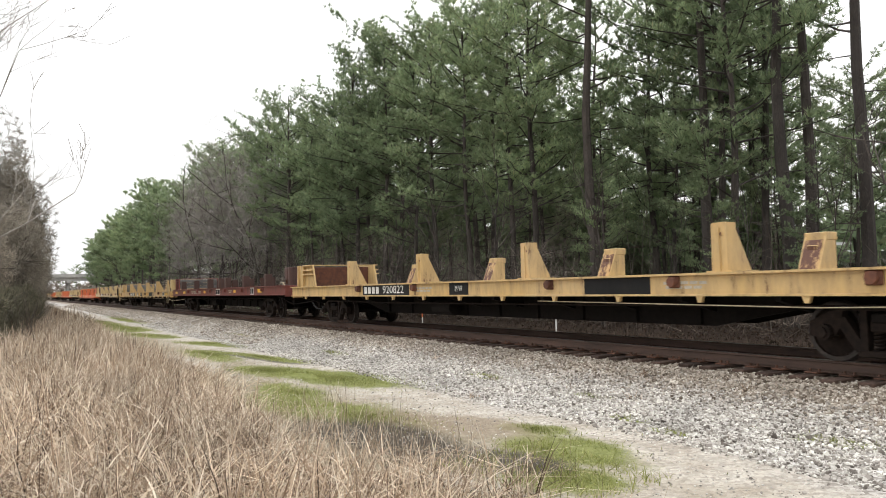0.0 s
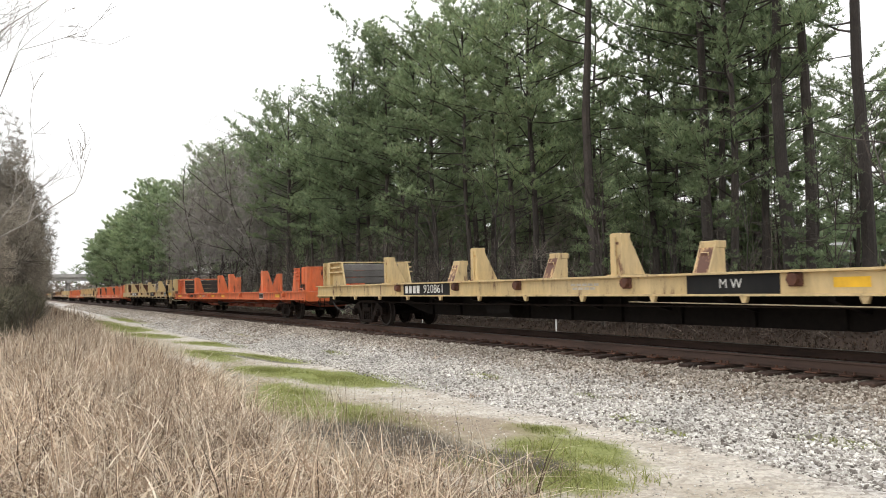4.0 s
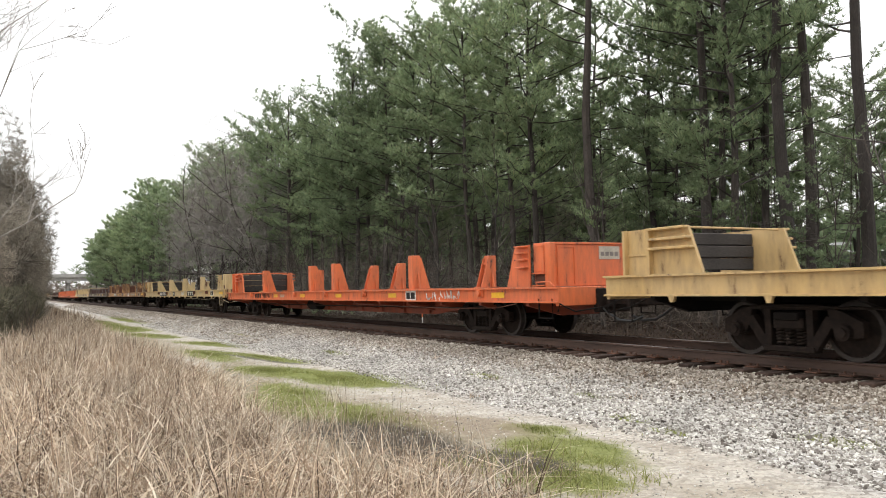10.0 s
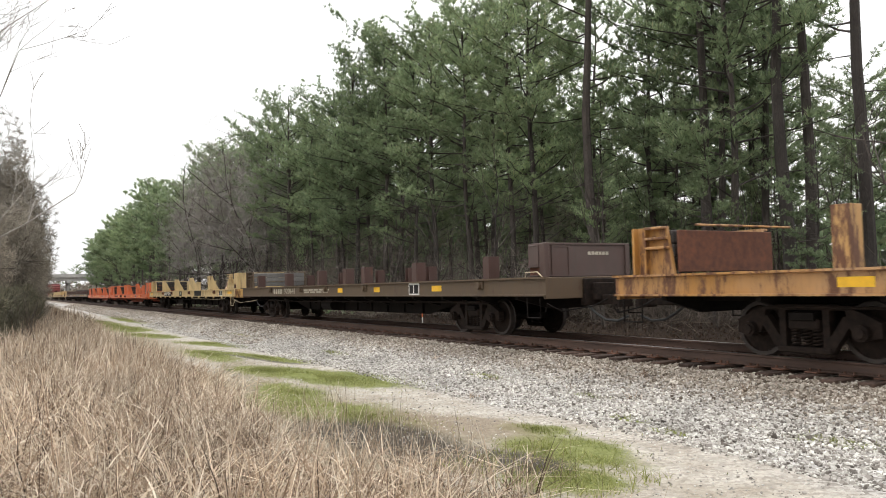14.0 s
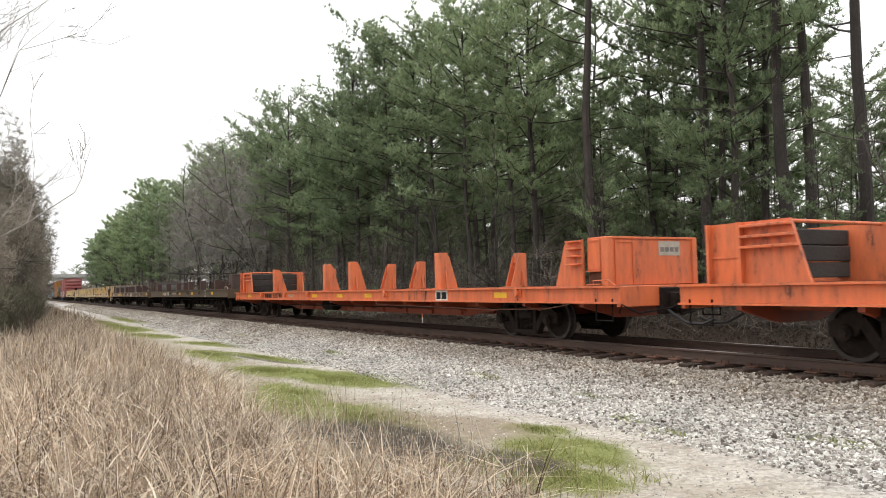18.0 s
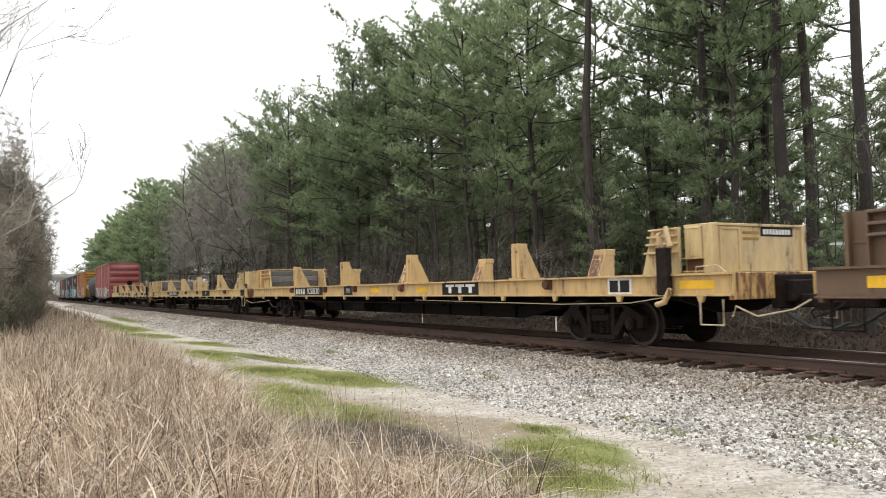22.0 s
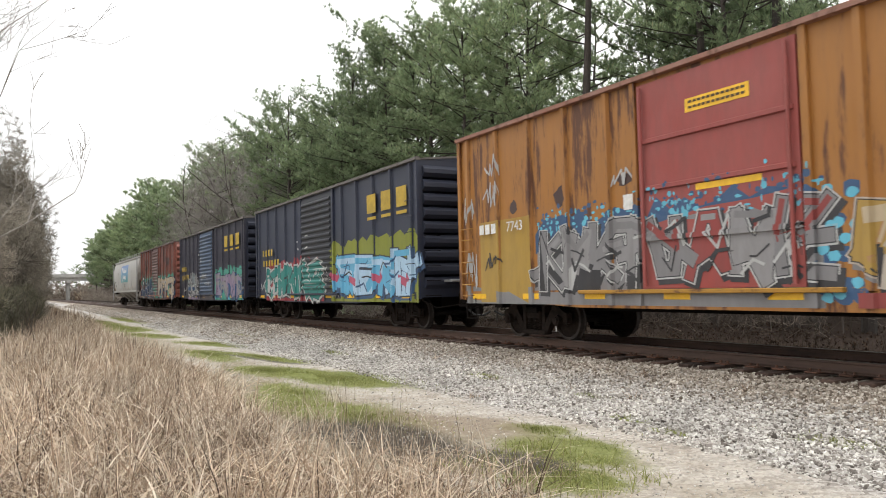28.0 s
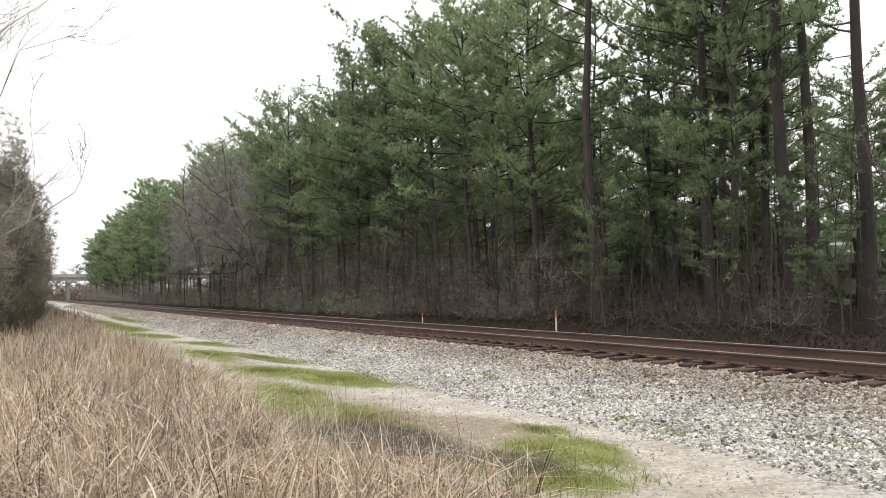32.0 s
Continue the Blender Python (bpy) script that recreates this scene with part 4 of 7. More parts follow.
# -- trucks --
def frame_bm(bm):
    """Cast side frame between two axles, seen from the side (x, z), axle line at z = 0.42."""
    y0, y1 = -0.07, 0.07
    prism(bm, [(-1.12, 0.56), (-1.12, 0.36), (-0.98, 0.34), (-0.72, 0.38), (-0.66, 0.52), (-0.62, 0.72), (0.62, 0.72), (0.66, 0.52), (0.72, 0.38), (0.98, 0.34), (1.12, 0.36), (1.12, 0.56), (0.84, 0.70), (0.5, 0.80), (-0.5, 0.80), (-0.84, 0.70)], y0, y1)
    prism(bm, [(-0.74, 0.58), (-0.60, 0.64), (-0.30, 0.20), (-0.30, 0.12), (-0.42, 0.12)], y0, y1)
    prism(bm, [(0.74, 0.58), (0.42, 0.12), (0.30, 0.12), (0.30, 0.20), (0.60, 0.64)], y0, y1)
    box(bm, -0.42, 0.42, y0 - 0.03, y1 + 0.03, 0.10, 0.19, 0.015)
    for s in (-1, 1):
        box(bm, s * 0.34 - 0.05, s * 0.34 + 0.05, y0, y1, 0.18, 0.73)
    box(bm, -0.24, 0.24, y0 - 0.02, y1, 0.44, 0.60, 0.02)


def spring_bm(bm):
    for i, x in enumerate((-0.17, 0.0, 0.17)):
        path = [(x + 0.065 * math.cos(a), 0.065 * math.sin(a), 0.19 + 0.25 * a / (10 * math.pi)) for a in (k * math.pi / 3 for k in range(31))]
        tube(bm, path, 0.016, 5)


def wheel_bm(bm, r=0.42):
    prof = [(0.0, -0.10), (0.10, -0.10), (0.13, -0.055), (r - 0.075, -0.035), (r - 0.06, -0.07), (r, -0.07), (r + 0.002, 0.03), (r + 0.026, 0.045), (r + 0.026, 0.066), (r - 0.06, 0.066), (r - 0.075, 0.02), (0.13, 0.04), (0.10, 0.08), (0.0, 0.08)]
    n = 28
    rings = []
    for rr, y in prof:
        rings.append([bm.verts.new((rr * math.cos(2 * math.pi * j / n), y, rr * math.sin(2 * math.pi * j / n))) for j in range(n)] if rr else [bm.verts.new((0, y, 0))])
    for i, (a, b) in enumerate(zip(rings, rings[1:])):
        for j in range(n):
            k = (j + 1) % n
            q = [a[j % len(a)], b[j % len(b)], b[k % len(b)], a[k % len(a)]]
            q = [v for z, v in enumerate(q) if v not in q[:z]]
            f = bm.faces.new(q)
            f.material_index = 1 if i in (4, 5, 6) else 0
    bmesh.ops.recalc_face_normals(bm, faces=bm.faces)


def truck(car, x, cap="truck", frame_mat="truck"):
    def bolster(bm):
        prism(bm, [(-1.12, 0.58), (-0.75, 0.42), (0.75, 0.42), (1.12, 0.58), (1.12, 0.68), (0.4, 0.76), (-0.4, 0.76), (-1.12, 0.68)], -0.19, 0.19, "x")
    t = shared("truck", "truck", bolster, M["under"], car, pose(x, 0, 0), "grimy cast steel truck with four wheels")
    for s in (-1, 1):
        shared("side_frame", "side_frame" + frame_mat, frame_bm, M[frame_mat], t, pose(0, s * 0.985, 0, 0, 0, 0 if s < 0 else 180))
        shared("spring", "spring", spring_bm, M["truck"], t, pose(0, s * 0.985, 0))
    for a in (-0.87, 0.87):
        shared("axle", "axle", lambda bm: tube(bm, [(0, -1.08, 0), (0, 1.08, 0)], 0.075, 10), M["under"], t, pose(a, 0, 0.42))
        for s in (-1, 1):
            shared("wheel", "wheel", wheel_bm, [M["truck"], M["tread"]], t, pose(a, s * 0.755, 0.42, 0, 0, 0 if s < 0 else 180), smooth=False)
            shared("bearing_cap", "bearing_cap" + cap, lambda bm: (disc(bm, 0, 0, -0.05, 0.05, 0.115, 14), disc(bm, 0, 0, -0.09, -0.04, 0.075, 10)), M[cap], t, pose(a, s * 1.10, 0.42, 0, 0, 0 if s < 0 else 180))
    return t


def coupler(car, x, way):
    def build(bm):
        box(bm, -0.1, 0.62, -0.09, 0.09, 0.72, 0.93, 0.02)
        prism(bm, [(0.55, -0.14), (0.80, -0.19), (0.86, -0.05), (0.74, 0.02), (0.82, 0.16), (0.70, 0.20), (0.55, 0.14)], 0.68, 0.96, "z")
    shared("coupler", "coupler", build, M["truck"], car, pose(x, 0, 0, 0, 0, 0 if way > 0 else 180))

    def hose(bm):
        pts = [(0.0, -0.32, 0.70), (0.25, -0.33, 0.55), (0.5, -0.30, 0.42), (0.78, -0.22, 0.40), (0.98, -0.12, 0.50)]
        tube(bm, pts, 0.028, 7)
    shared("air_hose", "air_hose", hose, M["hose"], car, pose(x, 0, 0, 0, 0, 0 if way > 0 else 180))


def lever(car, x, way, material="under"):
    """Uncoupling lever and sill step at a car's near corner."""
    def rod(bm):
        tube(bm, [(-0.05, -1.42, 0.62), (0.02, -1.42, 0.78), (0.12, -1.38, 0.72), (0.22, -1.2, 0.62), (0.34, -0.5, 0.70), (0.36, -0.1, 0.84)], 0.016, 6)
    shared("uncoupling_lever", "lever" + material, rod, M[material], car, pose(x, 0, 0) @ Matrix.Diagonal((way, 1, 1, 1)))

    def step(bm):
        tube(bm, [(-0.22, 0, 0.42), (-0.22, 0, 0.02), (0.22, 0, 0.02), (0.22, 0, 0.42)], 0.02, 6)
    for s in (-1, 1):
        shared("sill_step", "step" + material, step, M[material], car, pose(x - way * 0.42, s * 1.44, 0.46))


# -- flat cars --
def post_bm(bm, h, slim=False):
    """Rail-rack post at the deck's near edge: a plate facing out, a gusset sloping inwards."""
    if slim:
        box(bm, -0.13, 0.13, -0.10, -0.06, 0, h, 0.006)
        box(bm, -0.13, -0.10, -0.06, 0.20, 0, h, 0.006)
        box(bm, 0.10, 0.13, -0.06, 0.20, 0, h, 0.006)
        return
    prism(bm, [(-0.15, 0), (0.15, 0), (0.145, h * 0.97), (0.115, h), (-0.115, h), (-0.145, h * 0.97)], -0.14, -0.10)
    prism(bm, [(-0.03, 0), (0.03, 0), (0.015, h * 0.9), (-0.015, h * 0.9)], -0.165, -0.138)
    for x in (-0.135, 0.115):
        prism(bm, [(-0.10, 0), (0.42, 0), (0.42, 0.05), (0.10, h * 0.84), (0.08, h * 0.985), (-0.10, h * 0.985)], x - 0.012, x + 0.022, "x")
    box(bm, -0.14, 0.14, -0.10, 0.09, h * 0.86, h * 0.995)
    prism(bm, [(0.06, 0.02), (0.32, 0.02), (0.32, 0.06), (0.07, h * 0.80), (0.06, h * 0.84)], -0.12, 0.12, "x", 1)
    disc(bm, 0.05, h * 0.76, -0.150, -0.139, 0.03, 10, 1)
    box(bm, -0.24, 0.24, -0.17, 0.45, 0.0, 0.025)


def far_post_bm(bm, h):
    """The lower post on the far edge: a rusted sloping face between two cheeks, under a plate cap."""
    for x in (-0.20, 0.16):
        prism(bm, [(-0.10, 0), (0.40, 0), (0.14, h * 0.97), (-0.10, h * 0.97)], x, x + 0.04, "x")
    box(bm, -0.21, 0.21, -0.14, 0.16, h * 0.78, h, 0.012)
    prism(bm, [(-0.08, 0.0), (0.41, 0.0), (0.20, h * 0.80), (-0.08, h * 0.80)], -0.165, 0.165, "x", 1)
    box(bm, -0.10, 0.10, 0.18, 0.27, h * 0.50, h * 0.66, 0.01, 1)
    box(bm, -0.28, 0.28, -0.17, 0.5, 0.0, 0.025)


def orange_post_bm(bm, h):
    box(bm, -0.14, 0.14, -0.16, 0.08, 0, h, 0.012)
    for x in (-0.145, 0.115):
        prism(bm, [(0.07, 0), (0.36, 0), (0.36, 0.05), (0.12, h * 0.90), (0.07, h * 0.95)], x, x + 0.03, "x")
    prism(bm, [(-0.17, 0), (-0.17, h * 0.5), (-0.26, 0.04), (-0.26, 0)], -0.02, 0.02)
    prism(bm, [(0.17, 0), (0.26, 0), (0.26, 0.04), (0.17, h * 0.5)], -0.02, 0.02)
    for z in (0.3, 0.55, 0.72):
        box(bm, -0.13, 0.13, 0.075, 0.12, h * z, h * z + 0.06)
    box(bm, -0.22, 0.22, -0.19, 0.40, 0.0, 0.022)


def side_panel_bm(bm, h, steps, length=1.5):
    """Side of the end rack: a raked plate with rolled steps on its outer face."""
    prism(bm, [(0, 0), (length * 1.14, 0), (length * 0.95, h), (0.04, h)], -0.03, 0.03)
    box(bm, length * 0.38, length * 0.43, -0.13, -0.02, 0, h)
    box(bm, 0.0, 0.05, -0.13, -0.02, 0, h)
    box(bm, 0.0, length * 0.40, -0.05, -0.02, h * 0.42, h * 0.46)


def end_box_bm(bm, h):
    """Box across the deck near the leading end; its front plate stands at x = 0 and faces along the track."""
    box(bm, -0.55, 0.0, -1.10, 1.28, 0.0, h, 0.012)
    for y in (-1.13, 1.18):
        box(bm, -0.16, 0.045, y, y + 0.13, -0.01, h + 0.012, 0.012)
    for y0, y1 in ((-0.92, -0.885), (-0.46, -0.425)):
        box(bm, 0.0, 0.022, y0, y1, 0.05, h * 0.93)
    box(bm, 0.0, 0.022, -0.92, -0.425, h * 0.90, h * 0.94)
    box(bm, -0.55, 0.03, -1.12, 1.30, h - 0.03, h + 0.015, 0.006)
    box(bm, 0.0, 0.20, -1.05, 1.20, -0.06, -0.008)


def box_side_bm(bm, h, way):
    """Side of that box: a hinged plate above an open step well."""
    side = 1.10 if way < 0 else 1.28
    y0, y1 = sorted((way * side, way * (side + 0.045)))
    box(bm, -0.52, -0.17, y0, y1, h * 0.32, h * 0.97, 0.008)
    for z in (0.02, h * 0.30):
        a, b = sorted((way * (side - 0.01), way * (side + 0.09)))
        box(bm, -0.54, -0.14, a, b, z, z + 0.022)
    for z in (h * 0.36, h * 0.93):
        a, b = sorted((way * (side + 0.04), way * (side + 0.06)))
        box(bm, -0.47, -0.22, a, b, z, z + 0.018)


def well_bm(bm, h, way):
    side = 1.10 if way < 0 else 1.28
    y0, y1 = sorted((way * side, way * (side + 0.004)))
    box(bm, -0.52, -0.17, y0, y1, 0.045, h * 0.29)


def sill_bm(L, z0, z1, pockets):
    bm = bmesh.new()
    prism(bm, [(-1.5, z0), (-1.5, z0 + 0.03), (-1.44, z0 + 0.035), (-1.44, z1 - 0.04), (-1.52, z1 - 0.035), (-1.52, z1), (-1.38, z1), (-1.38, z0)], 0, L, "x")
    return bm


def flatcar(no, front, rear, style, color, marks=(), number="", label="", posts=(), crib="timber", hood=None, z=(0.93, 1.30), number_at=None, pole=False):
    L = front - rear
    car = thing("flat_car", label, "railway car", "cars of the train")
    z0, z1 = z
    body = M[color]
    o = -L / 2
    T = pose(o, 0, 0)
    for s in (1, -1):
        ob = part("side_sill", sill_bm(L, z0, z1, True), body, car)
        ob.matrix_basis = T if s > 0 else pose(-o, 0, 0, 0, 0, 180)
    bm = bmesh.new()
    box(bm, 0.02, L - 0.02, -1.38, 1.38, z1 - 0.06, z1 - 0.012)
    part("deck", bm, M["deck"], car, "grimy steel deck plate").matrix_basis = T
    # orange cars take a belly colour with the underside's shade in it
    belly = M["under"] if style != "orange" else M["orange_shaded"]
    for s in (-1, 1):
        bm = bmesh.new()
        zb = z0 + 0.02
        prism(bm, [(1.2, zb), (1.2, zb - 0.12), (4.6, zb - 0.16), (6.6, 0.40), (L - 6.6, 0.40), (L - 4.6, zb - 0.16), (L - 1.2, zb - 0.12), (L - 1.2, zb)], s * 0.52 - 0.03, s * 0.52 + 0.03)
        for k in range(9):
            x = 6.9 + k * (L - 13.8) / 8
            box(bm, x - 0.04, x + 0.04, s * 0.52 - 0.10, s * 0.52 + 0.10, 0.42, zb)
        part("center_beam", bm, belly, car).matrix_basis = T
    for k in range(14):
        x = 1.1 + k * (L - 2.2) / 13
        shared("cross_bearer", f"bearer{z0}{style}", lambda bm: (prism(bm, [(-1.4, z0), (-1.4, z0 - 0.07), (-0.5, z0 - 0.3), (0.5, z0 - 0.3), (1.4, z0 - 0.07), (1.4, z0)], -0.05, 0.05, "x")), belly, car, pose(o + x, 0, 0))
        if style == "yellow":
            shared("stake_lug", f"lug{color}", lambda bm: prism(bm, [(-0.07, 0.0), (0.07, 0.0), (0.03, -0.10), (-0.03, -0.10)], -0.03, 0.03), body, car, pose(o + x + 0.5, -1.46, z0))
    bm = bmesh.new()
    tube(bm, [(3.0, -1.1, z0 - 0.16), (L * 0.3, -1.12, z0 - 0.20), (L * 0.6, -1.1, z0 - 0.18), (L - 3, -1.1, z0 - 0.15)], 0.022, 6)
    part("brake_pipe", bm, M["truck"], car).matrix_basis = T
    if style in ("yellow", "orange"):
        bm = bmesh.new()
        tube(bm, [(L * 0.60, -1.40, z0 - 0.10), (L * 0.72, -1.42, z0 - 0.13), (L * 0.84, -1.42, z0 - 0.16), (L - 2.2, -1.43, z0 - 0.12), (L - 1.35, -1.50, z0 - 0.02)], 0.010, 6)
        part("brake_rod", bm, M["sand_rail"] if style == "yellow" else M["rust"], car, "thin brake rod").matrix_basis = T
    bm = bmesh.new()
    tube(bm, [(L * 0.40, -0.85, 0.62), (L * 0.40 + 0.95, -0.85, 0.62)], 0.2, 14)
    part("air_tank", bm, M["under"], car).matrix_basis = T
    for x in (3.42, L - 3.42):
        truck(car, o + x)
    for x, w in ((0.0, -1), (L, 1)):
        coupler(car, o + x, w)
        lever(car, o + x, w, "under" if style != "yellow" else ("sand_rail" if w > 0 else "under"))
        bm = bmesh.new()
        box(bm, -0.06, 0.02, -1.44, 1.44, z0 - 0.06, z1 - 0.01, 0.01)
        part("end_sill", bm, body if w < 0 or style in ("orange", "brown") else M["yellow_rust"], car).matrix_basis = pose(o + x - (0.03 if w > 0 else -0.07), 0, 0)
    # posts on both edges of the deck
    for u in posts:
        for s in (1, -1):
            h = {"yellow": 0.78, "orange": 0.93, "brown": 0.52, "slim": 0.86}[style]
            if style == "orange":
                build, key = (lambda bm: orange_post_bm(bm, h)), "post_orange"
            elif style == "yellow":
                build, key = (lambda bm: post_bm(bm, h)), "post" + color
            else:
                build, key = (lambda bm: post_bm(bm, h, True)), "post" + style
            mat = [body, M["post_rust"]] if style == "yellow" else M["brown_post"] if style == "brown" else (M["slim_post"] if style == "slim" else body)
            if style == "yellow" and s < 0:
                shared("rail_post", "far" + key, lambda bm: far_post_bm(bm, 0.66), mat, car, pose(o + u + 0.02, 1.22, z1, 0, 0, 180))
                continue
            shared("rail_post", key, build, mat, car, pose(o + u, -1.22 * s, z1, 0, 0, 0 if s > 0 else 180))
    # end rack over the trailing end
    hz = {"yellow": 0.80, "orange": 0.93, "brown": 0.72, "slim": 0.82}[style]
    steps = (0.55, 0.75, 0.97) if style != "orange" else (0.58, 0.75, 0.92)
    inset = 0.5 if style == "orange" else 0.38
    if crib:
        for s in (1, -1):
            m = pose(o + inset, -1.24 * s, z1) if s > 0 else pose(o + inset, 1.24, z1) @ Matrix.Diagonal((1, -1, 1, 1))
            shared("rack_side", f"rack_side{style}{color}", lambda bm: side_panel_bm(bm, hz, steps, 1.5 if style in ("yellow", "orange") else 0.75), body, car, m)
            ln = 1.5 if style in ("yellow", "orange") else 0.75
            for q in steps:
                shared("rack_step", f"rack_step{style}{color}{q}", lambda bm: box(bm, ln * 0.42, ln * (0.95 + 0.19 * (1 - q)), -0.15, -0.02, hz * q - 0.022, hz * q + 0.022, 0.008), body, car, m)
        wood = M["timber_grey"] if crib == "grey" else M["timber"]
        if crib == "rust":
            bm = bmesh.new()
            box(bm, 0.95, 1.02, -1.2, 1.2, 0.03, hz * 0.9, 0.01)
            part("rack_plate", bm, M["rust"], car, "rusted steel plate").matrix_basis = pose(o + inset - 0.08, 0, z1)
        for k in range(3):
            shared("rack_timber", f"timber{crib}{style}", lambda bm: box(bm, 0, 0.24, -1.2, 1.2, 0, hz * 0.27, 0.015), wood, car, pose(o + inset + 0.54 + 0.02 * (k % 2), 0.0, z1 + 0.06 + k * hz * 0.285))
        bm = bmesh.new()
        tube(bm, [(1.38, -1.22, hz * 0.97), (1.38, 1.22, hz * 0.97)], 0.03 if style == "orange" else 0.02, 8)
        part("rack_bar", bm, body, car).matrix_basis = pose(o + inset - 0.08, 0, z1)
    # box over the leading end, its lettered plate facing along the track
    hood = hood or color
    fx = o + L - (0.66 if style != "brown" else 0.45)
    shared("end_box", f"end_box{hood}{hz}", lambda bm: end_box_bm(bm, hz), M[hood], car, pose(fx, 0, z1), "steel box with a rust-streaked front plate")
    for w in (-1, 1):
        shared("side_plate", f"box_side{hood}{hz}{w}", lambda bm: box_side_bm(bm, hz, w), M[hood], car, pose(fx, 0, z1))
        shared("step_well", f"well{hz}{w}", lambda bm: well_bm(bm, hz, w), M["rust"], car, pose(fx, 0, z1), "rusty step well")
        if style == "brown":
            continue
        bm = bmesh.new()
        y0, y1 = sorted((w * 1.19, w * 1.23))
        prism(bm, [(-1.42, 0), (-0.56, 0), (-0.56, hz * 0.985), (-1.10 if style == "orange" else -1.18, hz * 0.93)], y0, y1)
        part("step_panel", bm, M[hood], car).matrix_basis = pose(fx, 0, z1)
        y0, y1 = sorted((w * 1.22, w * 1.34))
        for q in (0.46, 0.64, 0.80, 0.95):
            back = -1.42 + q * 0.25 if style != "orange" else -1.0
            shared("rack_step", f"end_step{hood}{hz}{q}{w}", lambda bm: box(bm, back + 0.03, -0.60, y0, y1, hz * q - 0.016, hz * q + 0.016, 0.005), M[hood], car, pose(fx, 0, z1))
    bm = bmesh.new()
    tube(bm, [(L - 0.72, -1.42, 0.0), (L - 0.72, -1.42, 0.10), (L - 0.30, -1.42, 0.11), (L - 0.14, -1.42, 0.0)], 0.013, 6)
    part("grab_rail", bm, M["sand_rail"] if style != "orange" else body, car).matrix_basis = pose(o, 0, z1)
    # draft pocket and striker at the leading end
    bm = bmesh.new()
    box(bm, -0.10, 0.06, -0.45, 0.45, z0 - 0.22, z1 - 0.05, 0.02)
    box(bm, 0.05, 0.18, -0.26, 0.26, z0 - 0.12, z1 - 0.14, 0.02)
    part("draft_pocket", bm, M["truck"], car, "grimy brown draft pocket").matrix_basis = pose(o + L, 0, 0)
    face = fx + 0.002
    if style == "orange":
        across(car, "paper_label", face, 0.25, 0.85, z1 + hz * 0.62, z1 + hz * 0.93, M["faint"], 1, 0.0, "pale worn paper label")
        across(car, "label_print", face + 0.006, 0.30, 0.80, z1 + hz * 0.70, z1 + hz * 0.80, M["stencil_grey"], 4, 0.4)
    elif style == "yellow":
        rnd = random.Random(no + 50)
        a = rnd.choice((0.12, 0.30, 0.42))
        across(car, "number_plate", face, a, 0.98, z1 + hz * (0.76 if a < 0.2 else 0.58), z1 + hz * 0.96, M["black_paint"], 1, 0.0, "small black lettered plate")
        across(car, "plate_marks", face + 0.008, a + 0.06, 0.90, z1 + hz * 0.80, z1 + hz * 0.91, M["white"], 9, 0.35)
        for k in range(2):
            across(car, "stencilling", face, -0.34, min(a, 0.5) - 0.05, z1 + hz * (0.80 - 0.13 * k), z1 + hz * (0.86 - 0.13 * k), M["stencil_gold"], 7, 0.3)
    else:
        across(car, "stencilling", face, 0.1, 0.7, z1 + hz * 0.66, z1 + hz * 0.76, M["faint"], 6, 0.3)
    # brake stand on the near corner
    if pole:
        bm = bmesh.new()
        box(bm, L - 1.42, L - 1.16, -1.60, -1.47, z0 + 0.02, z1 + hz * 0.55, 0.02)
        part("brake_stand", bm, M["truck"], car, "grimy hand brake stand").matrix_basis = T
        bm = bmesh.new()
        tube(bm, [(L - 1.45, -1.56, z0 - 0.14), (L - 1.25, -1.60, z0 - 0.10), (L - 1.12, -1.58, z0 + 0.12)], 0.05, 8)
        tube(bm, [(L - 1.34, -1.54, z1 + hz * 0.5), (L - 1.36, -1.56, z1 + hz * 0.82), (L - 1.20, -1.56, z1 + hz * 0.95), (L - 1.10, -1.58, z1 + hz * 0.55)], 0.045, 8)
        part("brake_housing", bm, M["rusty_sand"], car, "rusty cream brake housing and chain guide").matrix_basis = T
    # painted marks on the side
    zc, hh = (z0 + z1) / 2, (z1 - z0) * 0.44
    y = -1.44
    for a, b, kind in marks:
        if kind == "panel":
            sheet(car, "black_panel", o + a, o + b, zc - hh, zc + hh, y, M["black_paint"], "black painted panel")
        elif kind == "mw":
            sheet(car, "black_panel", o + a, o + b, zc - hh, zc + hh, y, M["black_paint"], "black painted panel")
            lettering(car, "M W", o + (a + b) / 2, zc, y - 0.008, hh * 1.25, M["white"], min(1.0, (b - a) / 1.1), "CENTER")
        elif kind == "ttx":
            sheet(car, "black_panel", o + a, o + b, zc - hh, zc + hh, y, M["black_paint"], "black painted panel")
            for k in range(3):
                w = (b - a) * 0.24
                x0 = o + a + (b - a) * (0.11 + 0.28 * k)
                bars(car, x0, x0 + w, zc + hh * 0.28, zc + hh * 0.66, y - 0.007, M["white"], 1)
                bars(car, x0 + w * 0.33, x0 + w * 0.67, zc - hh * 0.66, zc + hh * 0.30, y - 0.0065, M["white"], 1)
        elif kind == "plate":
            sheet(car, "data_plate", o + a, o + b, zc - hh, zc + hh * 0.9, y, M["white"], "white-bordered data plate")
            ob = sheet(car, "plate_field", o + a + 0.05, o + b - 0.05, zc - hh + 0.05, zc + hh * 0.9 - 0.05, y - 0.006, M["black_paint"])
